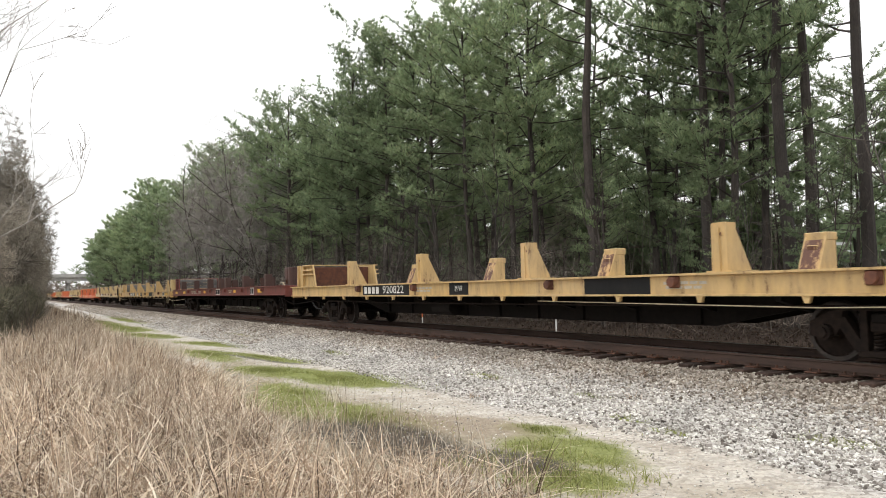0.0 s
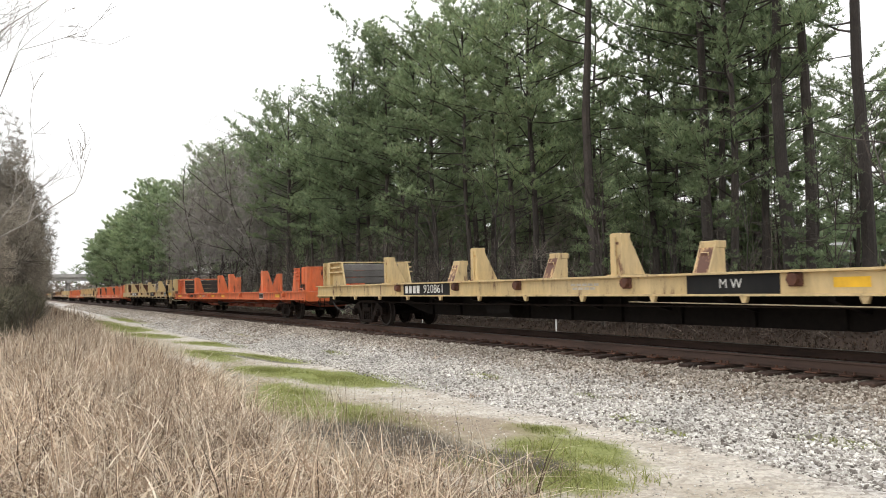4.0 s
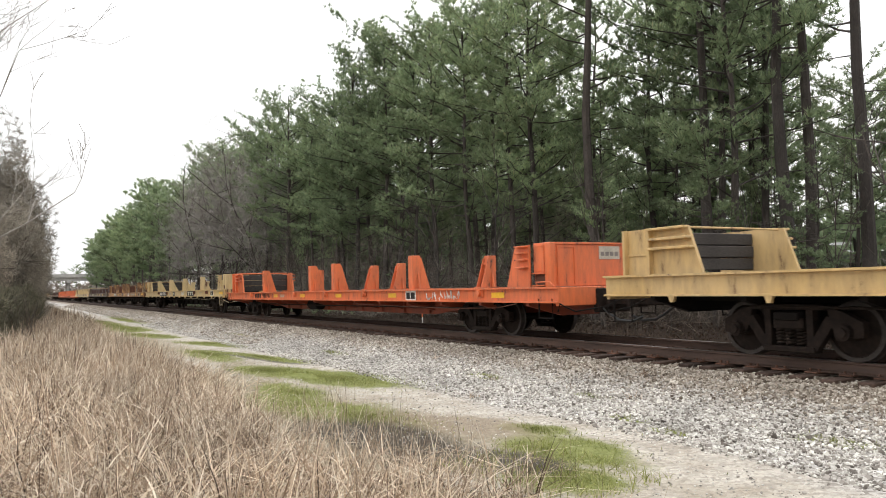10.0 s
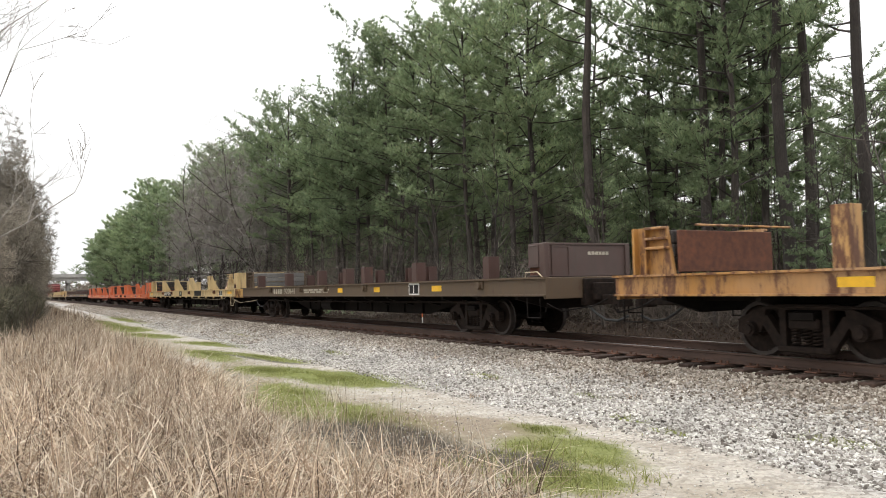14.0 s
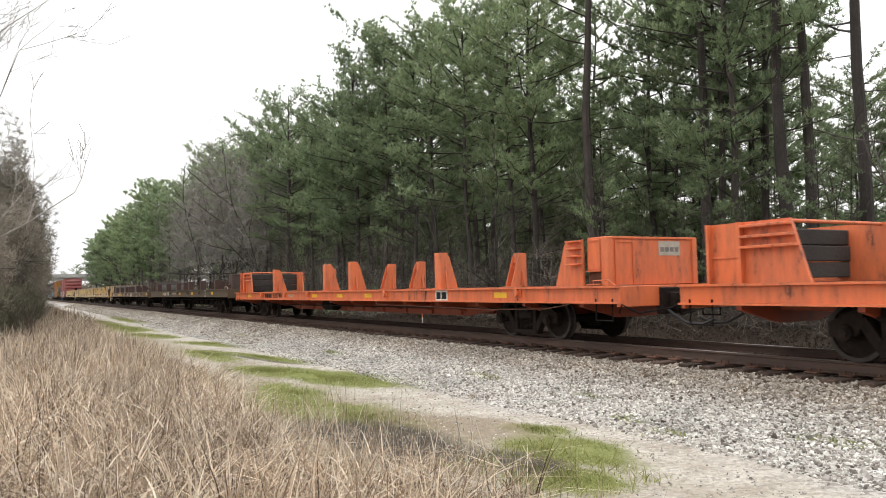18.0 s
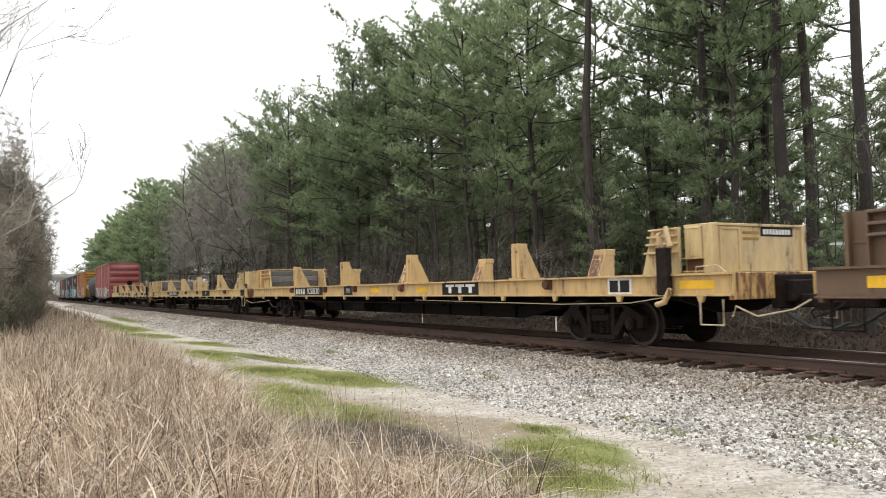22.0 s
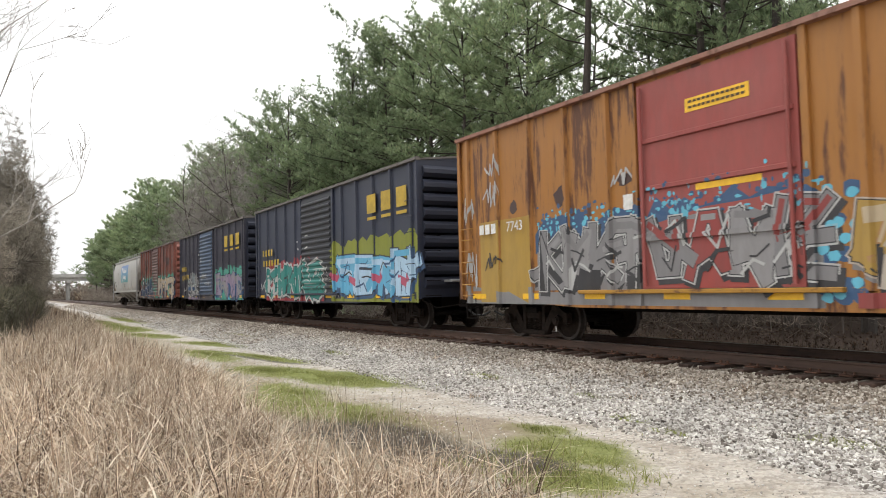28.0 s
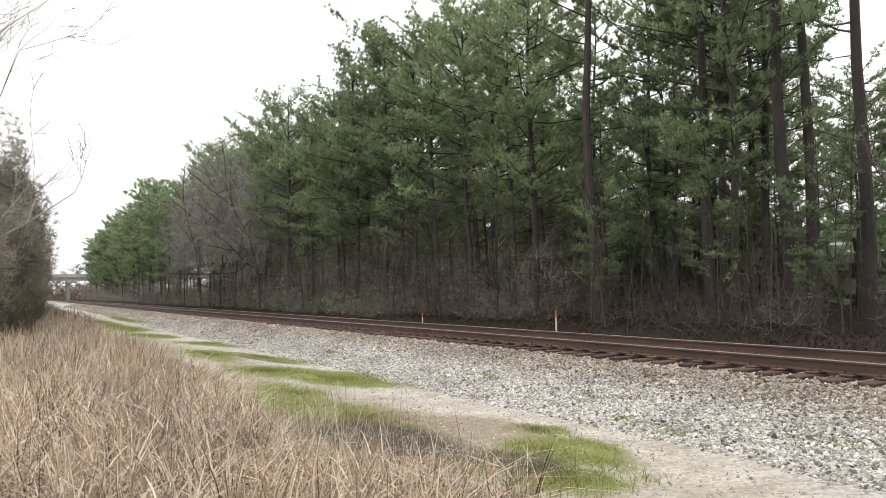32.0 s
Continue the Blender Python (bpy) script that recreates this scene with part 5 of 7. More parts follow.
            bars(car, o + (a + b) / 2 - 0.02, o + (a + b) / 2 + 0.02, zc - hh + 0.06, zc + hh * 0.8, y - 0.013, M["white"], 1)
        elif kind == "tape":
            sheet(car, "yellow_tape", o + a, o + b, zc - hh * 0.42, zc + hh * 0.42, y, M["safety"], "yellow reflective strip")
        elif kind == "emblem":
            sheet(car, "emblem_field", o + a, o + b, zc - hh, zc + hh, y, M["black_paint"], "worn black square with a pale shape")
            bm = bmesh.new()
            q = (b - a) / 0.65
            prism(bm, [(o + a + u * q, zc + v * hh) for u, v in ((0.03, -0.95), (0.62, -0.95), (0.50, -0.2), (0.42, 0.55), (0.28, 0.9), (0.20, 0.35), (0.12, 0.1))], y - 0.011, y - 0.0065)
            part("emblem_shape", bm, M["white"], car)
        elif kind == "scrawl":
            bm = bmesh.new()
            rnd = random.Random(int(a * 10))
            x = o + a
            while x < o + b:
                pts = [(x + rnd.uniform(-0.05, 0.12), y - 0.012, zc + rnd.uniform(-hh, hh)) for _ in range(4)]
                tube(bm, pts, 0.014, 4)
                x += 0.16
            part("scrawl", bm, M["white"] if style != "orange" or a > 15 else M["black_paint"], car, "sprayed scrawl")
        elif kind == "faint":
            bars(car, o + a, o + b, zc - hh * 0.5, zc + hh * 0.5, y, M["faint"], 8)
        elif kind == "note":
            bars(car, o + a, o + b, zc + hh * 0.05, zc + hh * 0.35, y, M["faint"], 5, gap=0.25)
            bars(car, o + a + 0.05, o + b - 0.1, zc - hh * 0.4, zc - hh * 0.1, y, M["faint"], 4, gap=0.25)
    if number:
        a, b, on_panel, ink = number_at
        size = hh * (1.9 if on_panel else 1.7)
        k = (b - a) / (len(number) + 5.0)
        if on_panel:
            sheet(car, "black_panel", o + a - 0.12, o + b + 0.12, zc - hh, zc + hh, y, M["black_paint"], "black painted panel")
        bars(car, o + a, o + a + k * 4, zc - size * 0.33, zc + size * 0.33, y - 0.008, M[ink], 4, "mark_bar", 0.45)
        lettering(car, number, o + a + k * 5, zc, y - 0.009, size, M[ink], k * 0.98 / (size * 0.56))
    # bolt heads and small brackets along the sill
    rnd = random.Random(no)
    taken = [(m[0] - 0.2, m[1] + 0.2) for m in marks if m[2] != "note"] + ([(number_at[0] - 0.3, number_at[1] + 0.3)] if number else [])
    lugs = [number_at[0] - 0.42, number_at[1] + 0.45] if number else [5.2]
    u = lugs[-1] + 2.6
    while u < L - 2:
        lugs.append(u)
        u += 3.3
    for u in lugs:
        if not any(a < u < b for a, b in taken):
            shared("sill_bracket", "bracket" + color, lambda bm: (disc(bm, 0, 0, -0.10, 0.02, 0.085, 10), box(bm, -0.12, 0.12, -0.03, 0.02, -0.10, 0.10, 0.02)), M["rust"] if style == "yellow" else body, car, pose(o + u, -1.455, zc + 0.05))
    MOVING.append((car, (front + rear) / 2))
    return car


M["hood_brown"] = paint("dull_brown_hood_paint", (0.085, 0.040, 0.032), rust=(0.12, 0.045, 0.026), wear=0.7, dirt=0.5, fade=0.0)
M["deck"] = plain("grimy_deck_plate", (0.10, 0.075, 0.055), (0.05, 0.04, 0.03), 4, 0.85, bump=0.2)
# grimy orange, darkened for the shade below the side sill
M["orange_shaded"] = paint("grimy_orange_paint", (0.34, 0.06, 0.02), rust=(0.08, 0.03, 0.018), wear=0.6, dirt=0.7, fade=0.0)
M["sand_rail"] = plain("cream_painted_rod", (0.55, 0.47, 0.32), (0.36, 0.27, 0.17), 12, 0.6, bump=0)
M["post_rust"] = paint("rust_streaked_yellow_paint", (0.50, 0.29, 0.10), rust=(0.13, 0.045, 0.022), wear=1.45, dirt=0.6)
M["rust"] = plain("deep_rust", (0.15, 0.055, 0.028), (0.07, 0.03, 0.02), 6, 0.9, bump=0.3, random=0.3)
M["rusty_sand"] = paint("rusty_cream_paint", (0.52, 0.36, 0.17), wear=1.2, dirt=0.6)
M["brown_post"] = paint("rusty_brown_post", (0.062, 0.026, 0.019), rust=(0.12, 0.045, 0.026), wear=0.9, dirt=0.5, fade=0.0)
M["slim_post"] = paint("rusty_yellow_post", (0.46, 0.25, 0.07), wear=1.4, dirt=0.7)
M["stencil_gold"] = plain("faded_gold_stencil", (0.40, 0.22, 0.03), (0.28, 0.15, 0.03), 16, 0.7, bump=0)
M["stencil_grey"] = plain("grey_print", (0.22, 0.19, 0.17), (0.15, 0.13, 0.12), 20, 0.7, bump=0)
M["faint"] = plain("faded_stencil_paint", (0.50, 0.46, 0.38), (0.38, 0.33, 0.26), 20, 0.7, bump=0)

YP, OP = (5.5, 10.35, 15.2, 20.3), (5.9, 11.8, 14.1, 19.9)
BP, SP = (2.2, 6.1, 9.8, 12.3, 13.8, 17.3, 20.9), (4.2, 6.2, 11.1, 14.2, 21.8)
Y, O, B = "yellow flat railway car with rack posts and end hood", "bright orange flat railway car with rack posts", "dark brown flat railway car with rusty rack posts"
flatcar(0, -2.1, -28.2, "yellow", "yellow", [(12.1, 13.0, "mw"), (17.2, 18.9, "panel"), (19.2, 20.1, "note"), (23.3, 23.9, "plate"), (24.4, 25.4, "tape"), (10.3, 11.2, "note")], "920822", Y, YP, "rust", number_at=(6.9, 9.8, True, "white"))
flatcar(1, -29.1, -53.2, "brown", "redbrown", [(0.8, 1.5, "tape"), (3.4, 4.1, "tape"), (9.3, 9.8, "tape"), (12.3, 13.2, "plate"), (5.9, 8.6, "note"), (16.0, 16.4, "tape"), (19.0, 19.6, "plate"), (20.2, 20.8, "tape"), (15.0, 15.6, "note")], "", "dull red flat railway car with rusty rack posts", BP, "grey", "hood_brown", z=(0.98, 1.38))
flatcar(2, -55.0, -80.9, "yellow", "yellow", [(12.5, 13.4, "mw"), (17.2, 18.9, "panel"), (23.4, 24.1, "plate"), (24.5, 25.4, "tape"), (10.6, 11.25, "emblem"), (11.5, 12.2, "tape"), (9.35, 9.85, "tape"), (14.5, 15.3, "note"), (15.7, 16.4, "tape")], "920858", Y, YP, "grey", "yellow_pale", number_at=(6.4, 9.0, True, "white"))
flatcar(3, -82.3, -108.2, "yellow", "yellow_pale", [(16.9, 18.6, "mw"), (19.4, 19.9, "tape"), (23.1, 23.8, "panel"), (24.9, 25.6, "tape"), (14.0, 14.8, "note")], "920861", Y, YP, "grey", pole=True, number_at=(6.9, 9.2, True, "white"))
flatcar(4, -109.6, -135.25, "orange", "orange", [(1.0, 2.2, "tape"), (7.5, 7.9, "tape"), (8.2, 8.8, "note"), (10.5, 11.1, "tape"), (12.8, 13.4, "tape"), (19.7, 20.3, "plate"), (22.0, 22.6, "tape")], "920713", O, OP, "timber", z=(0.79, 1.12), number_at=(4.9, 7.0, False, "black_paint"))
flatcar(5, -136.65, -162.7, "yellow", "yellow_pale", [(16.9, 18.8, "mw"), (23.0, 23.7, "plate"), (25.0, 25.8, "tape"), (14.3, 15.1, "note"), (11.0, 11.6, "tape")], "920856", Y, YP, "rust", pole=True, number_at=(6.6, 9.5, True, "white"))
flatcar(6, -164.2, -190.0, "orange", "orange", [(3.9, 4.3, "tape"), (7.6, 8.1, "tape"), (9.0, 10.0, "note"), (13.0, 13.6, "tape"), (18.0, 18.5, "tape"), (19.1, 19.7, "plate"), (21.3, 21.9, "tape")], "920707", O, OP, "timber", z=(0.79, 1.12), number_at=(4.9, 7.4, False, "black_paint"))
flatcar(7, -191.4, -217.4, "yellow", "yellow", [(14.9, 15.5, "mw"), (16.2, 16.8, "tape"), (17.3, 18.9, "panel"), (19.0, 19.6, "tape"), (22.1, 22.7, "tape"), (23.3, 24.0, "plate"), (25.2, 26.0, "tape"), (11.0, 11.5, "tape")], "920875", Y, YP, "timber", pole=True, number_at=(6.8, 9.3, True, "white"))
flatcar(8, -218.8, -245.2, "orange", "orange", [(7.6, 8.1, "tape"), (8.4, 9.0, "note"), (10.9, 11.4, "tape"), (18.6, 19.1, "tape"), (19.7, 20.3, "plate"), (20.9, 22.6, "scrawl"), (24.0, 24.5, "tape"), (14.5, 15.0, "tape")], "920747", O, OP, "timber", z=(0.79, 1.12), number_at=(4.8, 7.3, False, "black_paint"))
flatcar(9, -246.4, -272.4, "yellow", "yellow_pale", [(12.1, 12.7, "mw"), (16.8, 18.9, "ttx"), (23.2, 23.9, "plate"), (25.3, 26.0, "tape"), (15.0, 15.9, "scrawl"), (20.3, 21.0, "note"), (10.6, 11.3, "note")], "920807", Y, YP, "timber", number_at=(7.0, 9.5, True, "white"))
flatcar(10, -273.8, -299.95, "slim", "yellow_dark", [(11.8, 12.6, "mw"), (4.2, 4.7, "tape"), (8.7, 9.2, "tape"), (14.0, 14.5, "tape"), (18.6, 21.0, "faint"), (21.4, 22.0, "tape"), (23.4, 24.1, "plate"), (25.1, 26.0, "tape"), (16.4, 17.5, "scrawl")], "920899", "rust-stained deep yellow flat railway car with slim posts", SP, "rust", "yellow_rust", number_at=(5.2, 7.9, True, "white"))
flatcar(11, -302.0, -325.3, "brown", "olive", [(12.0, 12.4, "tape"), (14.9, 15.3, "tape"), (17.2, 17.8, "plate"), (18.5, 19.0, "tape"), (8.6, 11.2, "note")], "920641", B, BP, "grey", "brown", z=(0.93, 1.33), number_at=(4.9, 7.9, False, "faint"))
flatcar(12, -326.9, -353.2, "yellow", "yellow_pale", [(12.3, 13.1, "mw"), (17.0, 18.8, "panel"), (23.2, 23.9, "plate"), (25.0, 25.8, "tape"), (0.8, 1.6, "tape")], "920845", Y, YP, "timber", number_at=(6.8, 9.3, True, "white"))
flatcar(13, -354.6, -381.25, "orange", "orange", [(7.5, 8.0, "tape"), (9.1, 10.4, "scrawl"), (10.8, 11.3, "tape"), (12.5, 13.6, "scrawl"), (19.8, 20.4, "plate"), (17.0, 17.5, "tape"), (22.0, 22.5, "tape")], "920736", O, OP, "timber", z=(0.79, 1.12), number_at=(4.8, 7.2, False, "black_paint"))
flatcar(14, -382.65, -409.3, "orange", "orange", [(2.1, 2.7, "tape"), (8.0, 8.7, "note"), (10.7, 11.2, "tape"), (13.1, 13.6, "tape"), (15.4, 15.9, "tape"), (19.9, 20.5, "plate"), (22.6, 23.1, "tape")], "920740", O, OP, "timber", z=(0.79, 1.12), number_at=(4.9, 7.3, False, "black_paint"))
flatcar(15, -410.9, -435.2, "brown", "olive", [(5.3, 5.8, "tape"), (11.4, 11.9, "tape"), (15.2, 15.8, "tape"), (18.8, 19.3, "plate"), (20.5, 21.0, "tape"), (9.0, 10.6, "note")], "920629", B, BP, "grey", "brown", z=(0.90, 1.32), number_at=(6.0, 8.0, False, "white"))
flatcar(16, -436.8, -461.65, "brown", "brown_lit", [(0.7, 1.5, "tape"), (5.0, 5.6, "tape"), (12.2, 12.7, "tape"), (14.5, 15.5, "scrawl"), (18.0, 18.5, "plate"), (20.2, 20.7, "tape"), (23.6, 24.3, "tape"), (9.0, 11.0, "note")], "920626", B, BP, "grey", "brown", z=(0.90, 1.32), number_at=(6.2, 8.3, False, "safety"))
flatcar(17, -463.0, -489.05, "yellow", "yellow", [(10.7, 11.4, "mw"), (17.2, 18.9, "ttx"), (23.3, 23.9, "plate"), (12.8, 13.4, "tape"), (15.8, 16.4, "tape"), (25.0, 25.7, "tape")], "920830", Y, YP, "grey", "yellow_pale", pole=True, number_at=(5.9, 8.6, True, "white"))
flatcar(18, -490.4, -516.5, "yellow", "yellow_pale", [(16.8, 18.7, "mw"), (19.0, 19.6, "tape"), (23.1, 23.7, "tape"), (25.2, 25.9, "panel"), (0.3, 1.6, "tape")], "920861", Y, YP, "grey", number_at=(6.6, 9.3, True, "white"))
flatcar(19, -518.4, -544.8, "yellow", "yellow_pale", [(13.2, 14.7, "mw"), (17.1, 18.7, "ttx"), (23.2, 23.9, "plate"), (10.3, 11.0, "note"), (15.6, 16.2, "tape"), (20.8, 21.5, "note")], "920812", Y, YP, "rust", pole=True, number_at=(7.1, 9.4, True, "white"))
# -- closed cars at the end of the train --
GLYPHS = [
    [[(0.1, 0), (0.12, 1), (0.85, 0.92), (0.9, 0.55), (0.2, 0.45)]],
    [[(0.95, 0.85), (0.5, 1), (0.1, 0.8), (0.25, 0.52), (0.8, 0.45), (0.9, 0.15), (0.45, 0), (0.05, 0.12)]],
    [[(0.05, 1), (0.22, 0.05), (0.5, 0.6), (0.78, 0), (0.98, 0.95)]],
    [[(-0.05, 0.92), (0.5, 1.0), (1.05, 0.9)], [(0.5, 0.95), (0.42, 0.45), (0.55, 0)]],
    [[(0.0, 0), (0.42, 1), (0.6, 0.95), (0.98, 0.02)], [(0.25, 0.36), (0.78, 0.4)]],
    [[(0.95, 0.95), (0.15, 0.98), (0.1, 0.5), (0.12, 0.03), (1.0, 0.0)], [(0.15, 0.5), (0.75, 0.52)]],
    [[(0.15, 1), (0.1, 0.35), (0.35, 0), (0.75, 0.1), (0.85, 0.5), (0.88, 1)]],
    [[(0.1, 0), (0.15, 1), (0.6, 0.35), (0.85, 1), (0.92, 0)]],
    [[(0.12, 1), (0.15, 0)], [(0.9, 1), (0.3, 0.5), (0.95, 0.02)]]]


def spray_paint(name, col, grime=0.3):
    return paint(name, col, wear=0.18, dirt=grime, rough=0.6, fade=0.03)


def on_skin(car, skin, name, polys, material, lift, label=""):
    """Paint that lies on a car's side and follows its posts, ribs and door."""
    o, d0, d1, top = skin["o"], skin["d0"], skin["d1"], skin["top"]

    def depth(u, z):
        for c in skin["corners"]:
            if abs(u - c) < 0.0605:
                return -1.62
        for c in skin["posts"]:
            if abs(u - c) < 0.0505:
                return -1.62
        if d0 + 0.04 <= u <= d1 - 0.04:
            if skin["waves"] and d0 + 0.12 <= u <= d1 - 0.12:
                k = (z - 1.15) / skin["pitch"]
                return -1.66 if abs(k - math.floor(k) - 0.5) < 0.24 and 0 < k < skin["waves"] else -1.60
            return -1.64 if not skin["waves"] and any(abs(z - r) < 0.0405 for r in (1.9, 2.75, 3.55)) else -1.60
        return -1.56 if z < 1.05 else -1.55
    bm = bmesh.new()
    k = 0
    for poly in polys:
        fresh = bmesh.new()
        fresh.faces.new([fresh.verts.new((x, 0, z)) for x, z in poly])
        lo, hi = min(q[0] for q in poly), max(q[0] for q in poly)
        zlo, zhi = min(q[1] for q in poly), max(q[1] for q in poly)
        cuts = []
        for c in skin["posts"]:
            cuts += [c - 0.078, c - 0.05, c + 0.05, c + 0.078]
        for c in skin["corners"]:
            cuts += [c - 0.063, c - 0.06, c + 0.06, c + 0.063]
        rows = []
        if hi > d0 and lo < d1:
            if skin["waves"]:
                for i in range(skin["waves"]):
                    z = 1.15 + skin["pitch"] * (i + 0.5)
                    rows += [z - 0.36 * skin["pitch"], z - 0.12 * skin["pitch"], z + 0.12 * skin["pitch"], z + 0.36 * skin["pitch"]]
            else:
                rows += [z + e for z in (1.9, 2.75) for e in (-0.043, -0.04, 0.04, 0.043)]
        for c in cuts:
            if lo < c < hi:
                bmesh.ops.bisect_plane(fresh, geom=fresh.verts[:] + fresh.edges[:] + fresh.faces[:], plane_co=(c, 0, 0), plane_no=(1, 0, 0))
        for c in rows:
            if zlo < c < zhi:
                bmesh.ops.bisect_plane(fresh, geom=fresh.verts[:] + fresh.edges[:] + fresh.faces[:], plane_co=(0, 0, c), plane_no=(0, 0, 1))
        k += 1
        new_of = {v: bm.verts.new((v.co.x, depth(v.co.x, v.co.z) - lift - 0.00025 * (k % 8), v.co.z)) for v in fresh.verts}
        for f in fresh.faces:
            bm.faces.new([new_of[v] for v in f.verts])
        fresh.free()
    for f in bm.faces:
        f.normal_update()
        if f.normal.y > 0:
            f.normal_flip()
    ob = part(name, bm, material, car, label)
    ob.matrix_basis = pose(o, 0, 0)
    return ob


def ribbon(path, width):
    """Four-cornered pieces along a line, each a little longer than its stretch."""
    out = []
    for (x0, z0), (x1, z1) in zip(path, path[1:]):
        d = math.hypot(x1 - x0, z1 - z0) or 1e-6
        ux, uz = (x1 - x0) / d, (z1 - z0) / d
        e, w = width * 0.42, width / 2
        a0, c0, a1, c1 = x0 - ux * e, z0 - uz * e, x1 + ux * e, z1 + uz * e
        out.append([(a0 + uz * w, c0 - ux * w), (a1 + uz * w, c1 - ux * w), (a1 - uz * w, c1 + ux * w), (a0 - uz * w, c0 + ux * w)])
    return out


def blob(x, z, rx, rz, rnd, k=11):
    return [(x + rx * rnd.uniform(0.75, 1.15) * math.cos(a), z + rz * rnd.uniform(0.75, 1.15) * math.sin(a)) for a in (2 * math.pi * i / k for i in range(k))]


def cloud(x0, x1, z0, z1, rnd, rough=0.16):
    """A field with a puffed upper edge."""
    n = max(4, int((x1 - x0) / 0.28))
    upper = [(x0 + (x1 - x0) * i / n, z1 + rnd.uniform(-rough, rough) - (0.25 if i in (0, n) else 0)) for i in range(n + 1)]
    return [(x0, z0), (x1, z0)] + upper[::-1]


def piece(car, skin, x0, x1, z0, z1, count, seed, fills, line, halo=None, inner=None, weight=0.30, spill=0.3, backs=None, rim=0.09):
    """A sprayed piece: a field, thick outlined strokes that look like letters, lighter tops and drops of colour."""
    rnd = random.Random(seed)
    floor = 0.77
    if halo:
        on_skin(car, skin, "sprayed_field", [cloud(x0 - spill, x1 + spill, floor, z1 + spill * 0.7, rnd)], halo, 0.002, "sprayed field of colour")
    if backs:
        on_skin(car, skin, "sprayed_cloud", [cloud(x0 - 0.1, x1 + 0.1, z1 - 0.55, z1 + 0.06, rnd, 0.14)], backs[0], 0.0022)
        for b in backs:
            on_skin(car, skin, "sprayed_drops", [blob(rnd.uniform(x0, x1), z1 + rnd.gauss(0.05, 0.16), rnd.uniform(0.015, 0.075), rnd.uniform(0.015, 0.065), rnd, 8) for _ in range(int(20 * (x1 - x0)))], b, 0.0030 + 0.0006 * backs.index(b))
    w = (x1 - x0) / count
    dark = S["black"] if line is not S["black"] else (inner or S["ink"])
    for i in range(count):
        g = GLYPHS[(seed * 3 + i * 5 + rnd.randrange(3)) % len(GLYPHS)]
        ww, lean = w * rnd.uniform(0.95, 1.2), rnd.uniform(-0.18, 0.22)
        lo, hi = z0 + rnd.uniform(0, 0.12), z1 - rnd.uniform(0, 0.22)
        x = x0 + i * w
        thick = weight * min(1.0, w) * rnd.uniform(0.75, 1.0)
        paths = [[(x + ww * (0.08 + 0.84 * q[0]) + lean * (q[1] - 0.5) * 0.6 + rnd.uniform(-0.10, 0.10) * w, lo + thick / 2 + (hi - lo - thick) * min(1, max(0, q[1] + rnd.uniform(-0.12, 0.12)))) for q in path] for path in g]
        for _ in range(rnd.choice((1, 2))):
            paths.append([(x + w * rnd.uniform(-0.2, 0.4), lo + (hi - lo) * rnd.uniform(0.1, 0.5)), (x + w * rnd.uniform(0.3, 0.7), lo + (hi - lo) * rnd.uniform(0.3, 0.8)), (x + w * rnd.uniform(0.8, 1.25), lo + (hi - lo) * rnd.uniform(0.0, 0.9))])
        on_skin(car, skin, "sprayed_shadow", [r for path in paths for r in ribbon([(a + 0.06, b - 0.07) for a, b in path], thick + 0.12)], inner or dark, 0.0045)
        on_skin(car, skin, "sprayed_outline", [r for path in paths for r in ribbon(path, thick + rim)], line, 0.0075)
        on_skin(car, skin, "sprayed_edge", [r for path in paths for r in ribbon(path, thick + 0.035)], dark, 0.0090)
        on_skin(car, skin, "sprayed_letter", [r for path in paths for r in ribbon(path, thick)], fills[i % len(fills)], 0.0105)
        tops = [[(a, b) for a, b in path if b > lo + 0.5 * (hi - lo)] for path in paths]
        tops = [r for path in tops if len(path) > 1 for r in ribbon(path, thick * 0.5)]
        if tops and len(fills) > 1:
            on_skin(car, skin, "sprayed_shine", tops, fills[(i + 1) % len(fills)], 0.0130)
        for k, ink in enumerate((dark, line, dark)):
            a, b = x + w * rnd.uniform(0.0, 0.8), lo + (hi - lo) * rnd.uniform(0.1, 0.8)
            cut = [(a, b), (a + w * rnd.uniform(0.1, 0.35), b + rnd.uniform(-0.3, 0.35)), (a + w * rnd.uniform(0.3, 0.6), b + rnd.uniform(-0.3, 0.3))]
            on_skin(car, skin, "sprayed_line", ribbon([(c, min(hi, max(lo, d))) for c, d in cut], 0.03 + 0.015 * k), ink, 0.0155 + 0.001 * k)


def tag(car, skin, x, z, wide, high, seed, material, name="sprayed_tag"):
    """A thin sprayed scribble."""
    rnd = random.Random(seed)
    path = []
    for i in range(int(9 * max(1, wide / 0.8))):
        path.append((x + wide * i / (9 * max(1, wide / 0.8)) + rnd.uniform(-0.08, 0.08), z + high * (rnd.uniform(0.55, 1) if i % 2 else rnd.uniform(0, 0.4))))
    on_skin(car, skin, name, ribbon(path, 0.036), material, 0.019)


